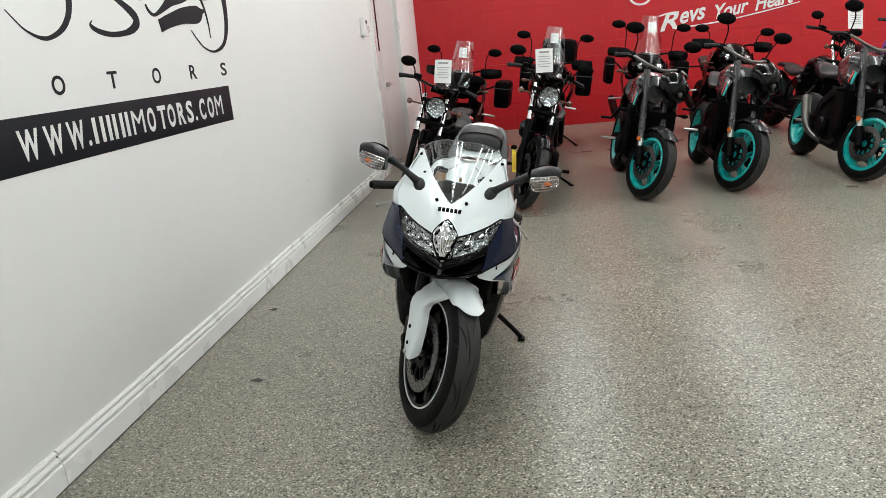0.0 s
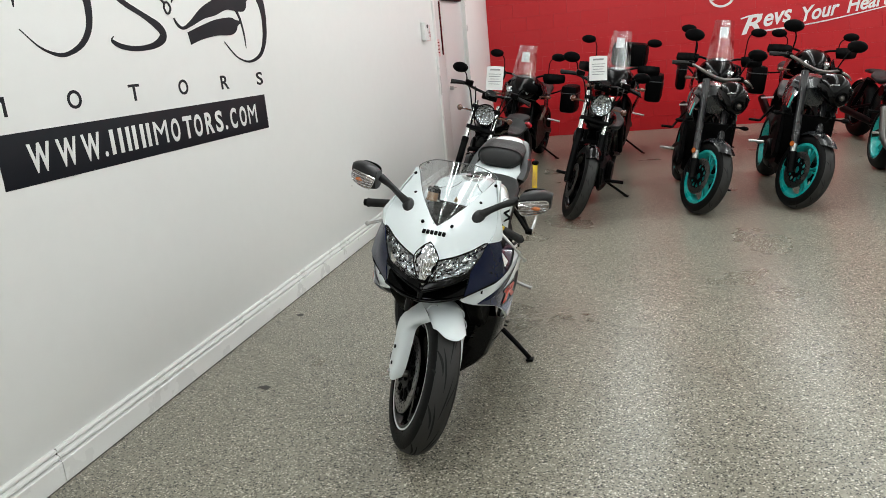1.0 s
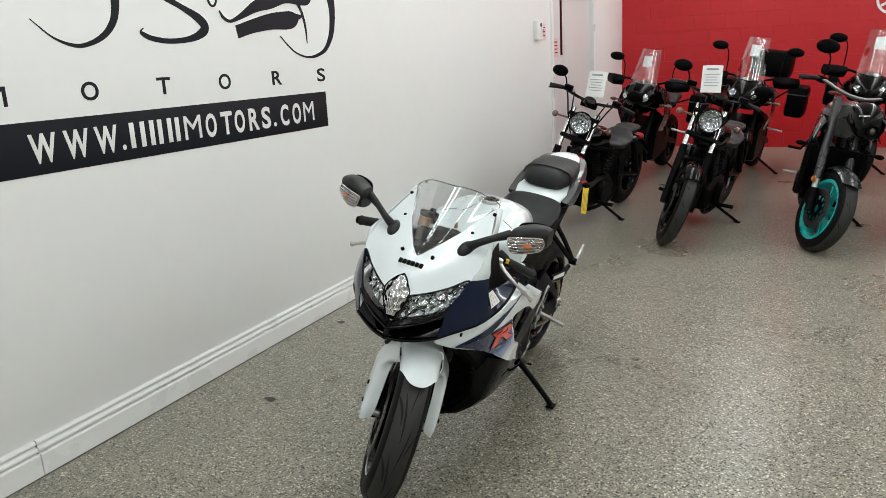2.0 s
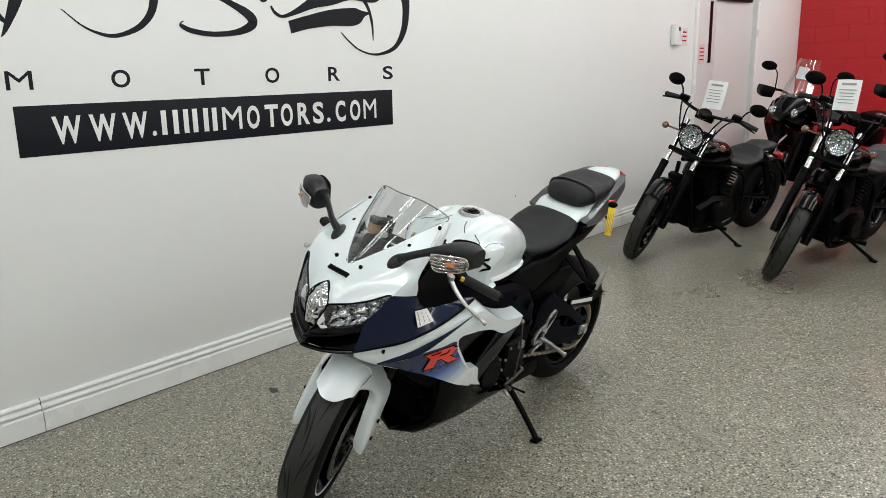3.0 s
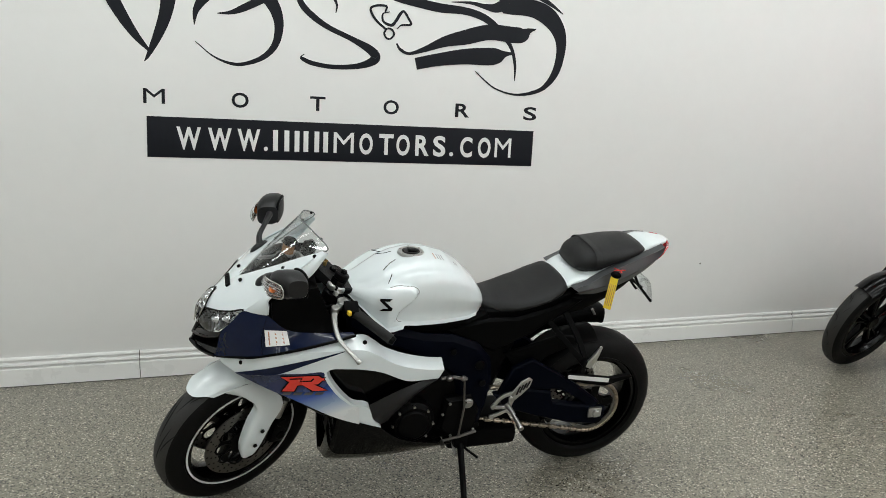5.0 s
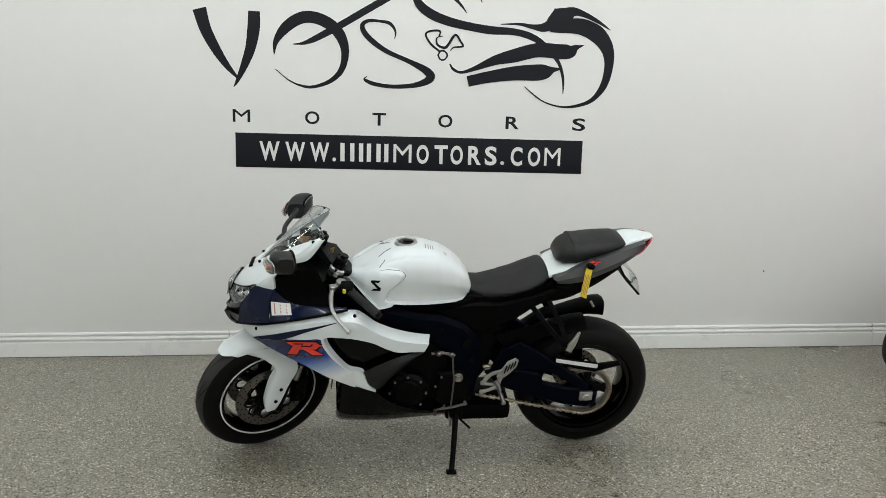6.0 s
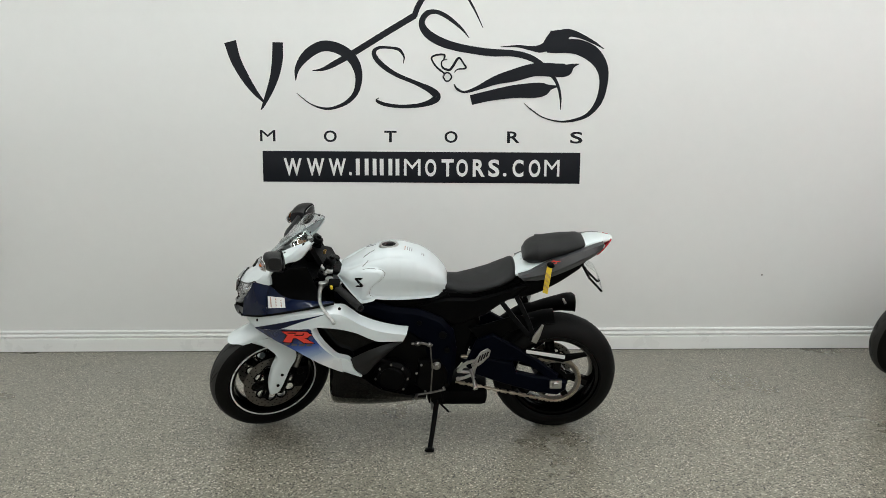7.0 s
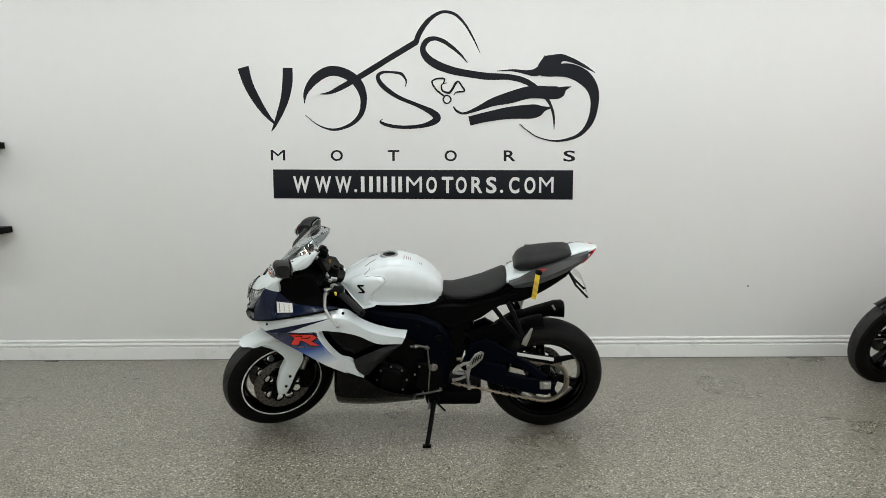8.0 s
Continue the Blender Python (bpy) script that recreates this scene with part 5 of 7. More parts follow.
def tank_half(y):
    """Right half of the tank's section at y, from the ridge down."""
    zt, zb, w = np.interp(y, TY, TZ), np.interp(y, BY, BZ), np.interp(y, WY, WW)
    h = zt - zb
    knee = np.interp(y, (-.20, -.165, -.08, .02, .12, .172), (0.0, 0.006, 0.012, 0.018, 0.012, 0.004))
    return [(0.0, zt), (0.44 * w, zt - 0.018 * h), (0.70 * w, zt - 0.075 * h), (0.86 * w, zt - 0.17 * h), (0.95 * w, zt - 0.30 * h), (w, zt - 0.48 * h), (w - 0.35 * knee, zt - 0.64 * h), (w - knee, zt - 0.82 * h), (0.99 * w - knee, zt - 0.94 * h), (0.95 * w - knee, zb)]


SEAM_Z, SEAM_Y = (.770, .800, .816, .852, .880, .902, .917, .929, .938), (-.150, -.160, -.189, -.175, -.143, -.120, -.113, -.119, -.140)


def tank_push(u, y, z):
    """The pressed shapes of the tank: a raised front panel and a shallow valley on each side of the ridge."""
    a, w, zt = abs(u), float(np.interp(y, WY, WW)), float(np.interp(y, TY, TZ))
    front = smooth((float(np.interp(z, SEAM_Z, SEAM_Y)) - y) / 0.014) * smooth((0.946 - z) / 0.016) * smooth((a / w - 0.55) / 0.2)
    valley = math.exp(-((a / w - 0.60) / 0.14) ** 2) * smooth((y + 0.34) / 0.06) * smooth((0.06 - y) / 0.12)
    return (math.copysign(a + 0.022 * front, u), y, z - 0.011 * valley)


@functools.cache
def tank_line(y):
    return spline(tank_half(y), 181)


def tank_at(y, f, lift=0.0):
    """A point on the tank: f runs from 0 at the ridge to 9 at the lower edge."""
    u, z = tank_line(round(y, 4))[int(round(f * 20))]
    u, y, z = tank_push(u, y, z)
    return (u + lift * min(1.0, f / 3), y, z + lift * max(0.0, 1 - f / 4))


def tank_side(y, z, lift=0.0):
    """The point of the tank's flank at that place of the side view."""
    row = tank_line(round(y, 4))[40:]
    u = float(np.interp(-z, [-q[1] for q in row], [q[0] for q in row]))
    u, y, z = tank_push(u, y, z)
    return (u + lift, y, z + lift * 0.3)


secs = []
for y in np.linspace(-.368, .172, 82):
    half = tank_half(y)
    secs.append([tank_push(u, y, z) for u, y, z in spline([(u, y, z) for u, z in half] + [(-u, y, z) for u, z in reversed(half[1:])], 120, True)])
tank = part("fuel_tank", Geo().rings(secs), PEARL, bike, "pearl white fuel tank", 50)
part("tank_base", Geo().plate([(-.33, .84), (-.235, .782), (-.16, .776), (-.02, .764), (.10, .768), (.172, .80), (.20, .75), (.10, .72), (-.10, .72), (-.26, .77)], -0.125, 0.125, 0.012), BLACK, bike)
cc = Vector((0, -.106, 0.9990))
part("cap_ring", Geo().lathe([(-0.006, 0.033), (0.0015, 0.034), (0.0025, 0.040), (0.0005, 0.047), (-0.008, 0.050)], 36, cc, "z"), ALU, tank, "alloy filler cap ring")
cap = part("filler_cap", Geo().lathe([(-0.002, 0.0005), (0.0025, 0.0005), (0.0025, 0.028), (0.001, 0.033), (-0.004, 0.033)], 30, cc, "z"), BLACKGLOSS, tank, "black locking filler cap")
part("lock_flap", Geo().box(cc + Vector((0, 0.006, 0.004)), (0.022, 0.036, 0.005), 0.003), BLACKMETAL, tank)
for k in range(6):
    q = math.pi * k / 3
    p = cc + Vector((0.041 * math.cos(q), 0.041 * math.sin(q), 0.000))
    part("screw", Geo().drum(p, p + Vector((0, 0, 0.004)), 0.004, 8), STEEL, tank)


def body(ys, top, low, wide, n=20, ring=28, round_=2.6):
    """A closed body along y: heights of top and bottom and half-widths at the given stations, each a list of (y, value)."""
    secs = []
    for y in np.linspace(ys[0], ys[1], n):
        zt, zb, w = (np.interp(y, [a for a, b in q], [b for a, b in q]) for q in (top, low, wide))
        zc, h = (zt + zb) / 2, max((zt - zb) / 2, 0.002)
        secs.append([(w * math.copysign(abs(math.cos(q)) ** (2 / round_), math.cos(q)), y, zc + h * math.copysign(abs(math.sin(q)) ** (2 / round_), math.sin(q))) for q in np.arange(ring) * 2 * math.pi / ring])
    return Geo().rings(secs)


for sgn in (-1, 1):
    flip = (lambda g: g) if sgn > 0 else (lambda g: g.mirrored())
    for pts in ([(-.216, .936), (-.180, .941), (-.140, .938), (-.119, .929), (-.113, .917), (-.120, .902), (-.143, .880), (-.175, .852), (-.189, .816), (-.160, .800)],):
        part("tank_seam", flip(Geo().tube([tank_side(*q, 0.0002) for q in spline(pts, 40)], 0.0011, 5)), GAP, tank)
    for pts in ([(-.172, .45), (-.186, .52), (-.205, .68), (-.222, .90)], [(-.197, 1.4), (-.207, 1.95), (-.218, 2.55)]):
        part("tank_seam", flip(Geo().tube([tank_at(*q, 0.0006) for q in spline(pts, 14)], 0.0016, 5)), VINYL, tank)
    for p, q, r, s in (((-0.250, 0.899), (-0.213, 0.905), (-0.253, 0.891), (-0.223, 0.895)), ((-0.253, 0.893), (-0.240, 0.894), (-0.226, 0.869), (-0.212, 0.872)), ((-0.243, 0.866), (-0.213, 0.871), (-0.252, 0.856), (-0.215, 0.863))):
        part("tank_mark", flip(Geo().patch([[tank_side(*p, .0035), tank_side(*q, .0035)], [tank_side(*r, .0035), tank_side(*s, .0035)]], 5, 4, 0.003)), BLACK, tank, "black slanted maker's mark")
    # frame spar, subframe cover, swingarm
    part("frame_spar", flip(Geo().plate([(-.36, .86), (-.30, .82), (-.214, .775), (-.073, .735), (.043, .722), (.144, .680), (.201, .612), (.216, .515), (.205, .417), (.185, .317), (.119, .262), (.085, .300), (.080, .420), (.060, .540), (.0, .590), (-.09, .640), (-.22, .700), (-.36, .78)], 0.120, 0.168, 0.020)), NAVYMATT, bike, "navy blue alloy frame spar")
    part("subframe_cover", flip(Geo().plate([(.02, .735), (.167, .770), (.30, .770), (.42, .800), (.52, .838), (.56, .830), (.47, .765), (.42, .735), (.36, .690), (.30, .665), (.215, .628), (.15, .660)], 0.105, 0.138, 0.010)), BLACK, bike)
    sw_u = 0.108
    part("swingarm", flip(Geo().plate([(.262, .432), (.310, .545), (.389, .580), (.510, .507), (.619, .432), (.716, .356), (.690, .318), (.612, .378), (.575, .405), (.520, .432), (.470, .435), (.410, .440), (.36, .45)], sw_u, sw_u + 0.030, 0.007)
         .plate([(.240, .432), (.36, .452), (.42, .440), (.488, .425), (.505, .375), (.600, .352), (.660, .345), (.700, .335), (.755, .318), (.752, .275), (.710, .245), (.601, .262), (.438, .312), (.300, .365)], sw_u - 0.004, sw_u + 0.034, 0.008)), NAVYMATT, bike, "navy blue alloy swingarm")
    part("axle_block", flip(Geo().box((0.145, .700, .312), (0.014, 0.060, 0.046), 0.005).drum((0.15, .700, .312), (0.166, .700, .312), 0.017, 6)), ALU, bike)
    # tail
    top_ = [(0.146, .506, .886), (0.150, .560, .908), (0.146, .630, .944), (0.132, .740, .984), (0.110, .850, 1.014), (0.082, .905, 1.024)]
    mid_ = [(0.152, .520, .878), (0.160, .575, .893), (0.157, .640, .908), (0.146, .750, .948), (0.120, .850, .988), (0.088, .900, 1.004)]
    low_ = [(0.144, .532, .866), (0.152, .600, .872), (0.148, .665, .890), (0.134, .765, .928), (0.108, .845, .965), (0.082, .885, .982)]
    part("tail_panel", flip(Geo().patch([top_, mid_], 20, 4, 0.004).patch([mid_, low_], 20, 5, 0.004).patch([low_, [(x - 0.03, y, z - 0.012) for x, y, z in low_]], 20, 3, 0.003).patch([top_, [(x - 0.03, y, z + 0.004) for x, y, z in top_]], 20, 3, 0.003)), GREYPLASTIC, bike, "charcoal grey tail side panel", 18)
    part("tail_lamp", flip(Geo().patch([[(0.006, .953, 1.030), (0.040, .949, 1.028), (0.074, .932, 1.022)], [(0.006, .946, 1.005), (0.048, .932, 1.000), (0.090, .902, .992)], [(0.006, .932, .982), (0.044, .915, .978), (0.088, .878, .968)]], 9, 8, 0.006)), REDLENS, bike, "red tail lamp lens")
    # pegs
    hang = part("pillion_hanger", flip(Geo().bar([(0.120, .420, .760), (0.165, .490, .680), (0.205, .565, .600)], 0.014, 0.022, 8).bar([(0.120, .500, .775), (0.165, .545, .690), (0.205, .578, .605)], 0.014, 0.022, 8).drum((0.195, .572, .597), (0.232, .572, .597), 0.018, 12)), BLACKMETAL, bike)
    part("pillion_peg", flip(Geo().bar([(0.222, .577, .588), (0.232, .596, .632), (0.236, .616, .680)], [0.020, 0.018, 0.010], [0.034, 0.026, 0.010], 8, bevel=0.5)), ALU, hang, "folded alloy passenger peg")
    heel = part("rider_peg_bracket", flip(Geo().plate([(.300, .462), (.318, .488), (.332, .510), (.364, .526), (.380, .514), (.372, .482), (.345, .452), (.318, .428), (.306, .436)], 0.168, 0.177, 0.003)
        .bar([(0.172, .315, .462), (0.172, .262, .446), (0.172, .226, .404)], 0.010, 0.016, 8).bar([(0.172, .310, .445), (0.172, .298, .412), (0.172, .292, .372)], 0.012, 0.019, 6).bar([(0.172, .226, .402), (0.172, .258, .398), (0.172, .294, .400)], 0.011, 0.014, 6).bar([(0.172, .218, .360), (0.172, .250, .366), (0.172, .290, .384)], 0.011, 0.014, 6)), ALU, bike, "cast alloy rider peg bracket")
    for k in range(4):
        part("slot", flip(Geo().bar([(0.1775, .318 + .013 * k, .452 + .010 * k), (0.1775, .330 + .0125 * k, .490 + .007 * k)], 0.002, 0.0070)), GAPBLACK, heel)
    for y, z in ((.225, .410), (.222, .365), (.296, .440)):
        part("bolt", flip(Geo().drum((0.177, y, z), (0.188, y, z), 0.011, 10)), STEEL, heel)
    part("rider_peg", flip(Geo().tube([(0.178, .285, .410), (0.200, .290, .405), (0.212, .293, .402), (0.292, .302, .380)], [0.012, 0.010, 0.0095, 0.009], 10).drum((0.29, .302, .3805), (0.297, .303, .3785), 0.0115, 10)), STEEL, heel, "knurled alloy footpeg")
    part("gear_lever", flip(Geo().tube([(0.190, .160, .312), (0.200, .090, .300), (0.206, .020, .292)], [0.007, 0.006, 0.005], 8).tube([(0.206, .020, .292), (0.240, .016, .290)], 0.008, 8).tube([(0.200, .088, .302), (0.200, .098, .430), (0.192, .090, .550)], 0.0042, 6)), DISCSTEEL, bike)
    # engine side
    eng = part("engine_cover", flip(Geo().drum((0.12, -.100, .378), (0.205, -.100, .378), 0.088, 28, 0.18).drum((0.20, -.100, .378), (0.214, -.100, .378), 0.062, 24, 0.2)), BLACKMETAL, bike)
    for k in range(8):
        q = 2 * math.pi * k / 8
        part("bolt", flip(Geo().drum((0.196, -.100 + .078 * math.cos(q), .378 + .078 * math.sin(q)), (0.209, -.100 + .078 * math.cos(q), .378 + .078 * math.sin(q)), 0.0055, 6)), STEEL, eng)
    spc = part("sprocket_cover", flip(Geo().plate([(.03, .46), (.13, .47), (.17, .40), (.16, .30), (.07, .27), (.01, .33)], 0.12, 0.185, 0.014)), BLACKMETAL, bike)
    for y, z in ((.045, .445), (.13, .45), (.15, .32), (.06, .30), (.02, .40)):
        part("bolt", flip(Geo().drum((0.184, y, z), (0.192, y, z), 0.006, 6)), STEEL, spc)
    part("pivot_nut", flip(Geo().drum((0.175, .118, .439), (0.190, .118, .439), 0.021, 18).drum((0.19, .118, .439), (0.197, .118, .439), 0.014, 6)), STEEL, bike)
    part("throttle_linkage", flip(Geo().tube([(0.185, .0, .560), (0.19, .05, .565), (0.19, .10, .552)], 0.007, 8).ball((0.19, .03, .562), (0.014, 0.016, 0.012), 10, 6).ball((0.19, .085, .556), (0.012, 0.014, 0.012), 10, 6)), DISCSTEEL, bike)
    part("coolant_hose", flip(Geo().tube([(0.17, -.32, .58), (0.19, -.22, .53), (0.185, -.14, .47), (0.16, -.08, .43)], 0.016, 10, 12)), BLACK, bike)
    for y, z in ((-.19, .575), (-.165, .555), (-.33, .60)):
        part("bolt", flip(Geo().drum((0.203, y, z), (0.214, y, z), 0.0075, 8)), ALU, bike)

for y, z, r in ((.150, .600, .020), (.170, .520, .014), (.040, .665, .012), (.165, .330, .012)):
    for sgn in (-1, 1):
        part("frame_bolt", Geo().drum((sgn * 0.172, y, z), (sgn * 0.181, y, z), r, 14), BLACKMETAL, bike)
part("seat_pan", Geo().plate([(.15, .80), (.30, .795), (.44, .83), (.52, .86), (.52, .80), (.40, .72), (.30, .68), (.18, .69)], -0.112, 0.112, 0.01), BLACK, bike)
part("shock_mount", Geo().plate([(.12, .72), (.30, .70), (.33, .62), (.29, .52), (.26, .42), (.20, .34), (.14, .40)], -0.085, 0.085, 0.02), BLACKMETAL, bike)
part("engine_block", Geo().plate([(-.34, .30), (-.36, .55), (-.28, .66), (-.05, .68), (.08, .60), (.14, .48), (.17, .36), (.13, .27), (-.02, .24), (-.28, .24)], -0.150, 0.150, 0.02), BLACKMETAL, bike, "black engine")
part("belly_front", Geo().box((0, -.384, .315), (0.20, 0.022, 0.16), 0.010), BLACK, bike)
part("radiator", Geo().box((0, -.40, .50), (0.34, 0.045, 0.30), 0.01, pose(0, 0, 0, 12, 0, 0)), BLACK, bike)
rad = Geo()
for k in range(14):
    rad.box((0, -.430 + 0.0045 * k, .375 + 0.021 * k), (0.30, 0.004, 0.004), 0.001)
part("radiator_fins", rad, BLACK, bike)
part("header_pipe", Geo().tube([(-0.08, -.34, .45), (-0.08, -.37, .34), (-0.06, -.33, .25), (-0.04, -.20, .215), (0, .05, .21)], 0.021, 10, 20).tube([(0.08, -.34, .45), (0.08, -.37, .34), (0.06, -.33, .25), (0.04, -.20, .215), (0, .05, .21)], 0.021, 10, 20), COPPER, bike)
part("silencer_box", Geo().box((0.02, .215, .232), (0.25, 0.30, 0.085), 0.03), BLACK, bike, "black silencer box under the engine")
can = part("silencer", Geo().tube([(-0.10, .30, .36), (-0.15, .42, .48), (-0.155, .54, .570), (-0.155, .60, .590)], [0.03, 0.032, 0.030, 0.026], 12, 12), BLACKMETAL, bike, "black tapered silencer")
part("end_can", Geo().rings([[(-0.155 + 0.040 * k * math.copysign(abs(math.cos(q)) ** 0.7, math.cos(q)), y + 0.012 * math.sin(q) * (y < .8), zc + hh * math.copysign(abs(math.sin(q)) ** 0.7, math.sin(q))) for q in np.arange(16) * math.pi / 8] for y, zc, hh, k in ((.56, .575, .024, .8), (.66, .600, .034, .95), (.757, .620, .042, 1.1), (.806, .619, .045, 1.15), (.822, .612, .042, 1.1), (.818, .612, .032, .85))]), BLACK, can)
part("clamp", Geo().tube([(-0.112, .755, .655), (-0.108, .770, .630)], 0.006, 8), STEEL, can)
seat = part("rider_seat", body((.160, .512), [(.16, .838), (.217, .828), (.305, .838), (.364, .852), (.423, .876), (.467, .900), (.490, .906), (.512, .884)],
            [(.16, .780), (.204, .756), (.275, .770), (.361, .796), (.461, .828), (.512, .864)], [(.16, .080), (.22, .108), (.32, .140), (.42, .148), (.48, .132), (.512, .095)], 26, 32, 2.3), VINYLSEAT, bike, "black vinyl rider seat")
pill = part("pillion_seat", body((.534, .838), [(.534, .960), (.549, .992), (.575, 1.010), (.606, 1.020), (.662, 1.026), (.79, 1.036), (.815, 1.030), (.838, 1.010)],
            [(.534, .932), (.56, .918), (.61, .920), (.68, .950), (.78, .978), (.838, 1.008)], [(.534, .075), (.56, .104), (.62, .122), (.72, .120), (.80, .098), (.838, .066)], 28, 32, 2.5), VINYLSEAT, bike, "black vinyl passenger seat with a strap")
strap = [[(0.1215 * math.copysign(abs(math.cos(q)) ** 0.74, math.cos(q)), .598 + dy, .9700 + 0.0525 * math.copysign(abs(math.sin(q)) ** 0.74, math.sin(q))) for q in np.linspace(-0.25, math.pi + 0.25, 22)] for dy in (0, 0.026)]
part("strap", Geo().rings(strap, closed=False), VINYLSEAT, pill)
part("tail_cowl", body((.480, .955), [(.48, .885), (.53, .920), (.58, .932), (.70, .972), (.80, 1.012), (.845, 1.036), (.90, 1.038), (.955, 1.032)],
     [(.48, .858), (.58, .895), (.70, .940), (.83, .992), (.90, 1.006), (.955, 1.022)], [(.48, .110), (.56, .126), (.64, .108), (.78, .092), (.88, .072), (.955, .030)], 24, 26, 3.0), PEARL, bike, "pearl white tail cowl")
part("undertail", body((.36, .830), [(.36, .79), (.55, .86), (.83, .965)], [(.36, .715), (.507, .752), (.594, .770), (.68, .816), (.80, .890), (.83, .93)], [(.36, .115), (.55, .125), (.72, .115), (.83, .080)], 16, 20, 4.0), BLACK, bike)
part("number_plate_bracket", Geo().bar([(0.035, .815, .905), (0.05, .850, .840), (0.06, .915, .770)], 0.006, 0.010).bar([(-0.035, .815, .905), (-0.05, .850, .840), (-0.06, .915, .770)], 0.006, 0.010).bar([(-0.07, .850, .842), (0.07, .850, .842)], 0.010, 0.010, side=(0, 1, 0)), BLACKMETAL, bike)
part("clear_plate_film", Geo().patch([[(-0.06, .835, .905), (0.06, .835, .905)], [(-0.065, .890, .86), (0.065, .890, .86)], [(-0.065, .918, .772), (0.065, .918, .772)]], 4, 8, 0.002), CLEAR, bike)

# rear mudguard, chain run, chain guard
hr = []
for a in (-1, -0.8, 0, 0.8, 1):
    hr.append([(a * (0.096 - 0.02 * (q > 1.3)), RA[1] - (0.332 - 0.035 * a * a) * math.cos(q), RA[2] + (0.332 - 0.035 * a * a) * math.sin(q)) for q in np.radians((8, 30, 55, 76, 88))])
part("rear_hugger", Geo().patch(hr, 18, 9, 0.004), BLACK, bike, "black rear hugger mudguard")
part("hugger_bracket", Geo().plate([(.273, .60), (.36, .62), (.50, .665), (.59, .650), (.56, .610), (.46, .570), (.40, .50), (.33, .53)], 0.090, 0.106, 0.005), BLACK, bike)
cg = part("chain_guard", Geo().plate([(.548, .503), (.747, .468), (.838, .479), (.852, .460), (.730, .428), (.636, .448), (.545, .482)], 0.120, 0.140, 0.005), BLACK, bike)
part("label_strip", Geo().plate([(.552, .500), (.742, .468), (.740, .448), (.552, .482)], 0.1402, 0.1414, 0.0004), PAPER, cg, "pale printed label strip")
spk = part("sprocket", Geo().lathe([(0.100, 0.098), (0.106, 0.098), (0.106, 0.114), (0.100, 0.114)], 42, RA), DISCSTEEL, bike, "steel rear sprocket")
spider = Geo().lathe([(0.096, 0.040), (0.104, 0.040), (0.104, 0.062), (0.096, 0.062)], 30, RA)
for k in range(5):
    q = 2 * math.pi * k / 5 + 0.4
    spider.bar([(0.102, RA[1] - 0.05 * math.cos(q), RA[2] + 0.05 * math.sin(q)), (0.102, RA[1] - 0.102 * math.cos(q), RA[2] + 0.102 * math.sin(q))], 0.008, 0.034)
part("carrier", spider, BLACKMETAL, spk)
links = Geo()
path = [(.22, .446), (.45, .438), (.66, .424)] + [(RA[1] - 0.118 * math.cos(q), RA[2] + 0.118 * math.sin(q)) for q in np.radians(np.linspace(96, 278, 12))] + [(.620, .209), (.500, .236), (.400, .259), (.30, .282), (.20, .304)]
run = spline([(0.103, a, b) for a, b in path], 92)
for i in range(1, len(run) - 1):
    d = run[i + 1] - run[i - 1]
    links.bar([run[i] - d * 0.34, run[i] - d * 0.2, run[i], run[i] + d * 0.2, run[i] + d * 0.34], 0.022 if i % 2 else 0.012, [0.012, 0.018, 0.010, 0.018, 0.012] if i % 2 else 0.008, bevel=0.6)
part("drive_chain", links, CHAIN, bike, "oiled drive chain")
part("stand_bracket", Geo().box((0.135, .115, .255), (0.07, 0.06, 0.07), 0.012), BLACKMETAL, bike)
stand = part("side_stand", Geo().tube([(0.135, .118, .250), (0.20, .110, .208), (0.30, .095, .138), (0.362, .084, .092)], [0.015, 0.013, 0.012, 0.012], 12, 10).tube([(0.165, .125, .225), (0.215, .175, .200)], 0.005, 8), BLACKMETAL, bike, "black side stand resting on the floor")
part("foot", Geo().box((0.364, .083, .086), (0.036, 0.044, 0.010), 0.004, pose(0, 0, 0, 0, -12, 0)), BLACKMETAL, stand)
part("spring", Geo().tube([(0.125, .09, .245), (0.19, .09, .20)], 0.007, 8), STEEL, stand)

# warning label on the inner panel and the yellow tag with its cord
lab_at = lambda a, b, lift: tuple((1 - b) * ((1 - a) * p + a * q) + b * ((1 - a) * r + a * w) + e for p, q, r, w, e in zip((.2435, -.648, .840), (.2300, -.575, .824), (.2620, -.645, .788), (.2600, -.567, .788), (0.006 + lift, 0, 0.002)))
lab = part("warning_label", Geo().patch([[lab_at(a, b, 0) for a in (0, .5, 1)] for b in (0, 1)], 6, 5, 0.0012), PAPER, bike, "white printed warning label")
for k in range(3):
    part("text_bar", Geo().patch([[lab_at(0.14 + 0.3 * k, b, 0.0008), lab_at(0.20 + 0.3 * k, b, 0.0008)] for b in (0.08, 0.92)], 3, 4, 0.0006), BROWNINK, lab)
for k, (y, f0, f1, ink) in enumerate(((-.028, 0.15, 0.75, BROWNINK), (-.016, 0.15, 0.7, INK), (-.006, 0.15, 0.7, INK), (.004, 0.15, 0.7, INK), (.052, 0.35, 0.75, INK), (.060, 0.35, 0.75, INK))):
    part("tank_text_bar", Geo().patch([[tank_at(y, f, .0012) for f in np.linspace(f0, f1, 4)], [tank_at(y + .0035, f, .0012) for f in np.linspace(f0, f1, 4)]], 6, 3, 0.0006), ink, tank)
tag = base("price_tag", SPORT @ pose(0.165, .668, .955, 0, -12, -48), "yellow paper tag hanging on a red cord from the tail", "tag")
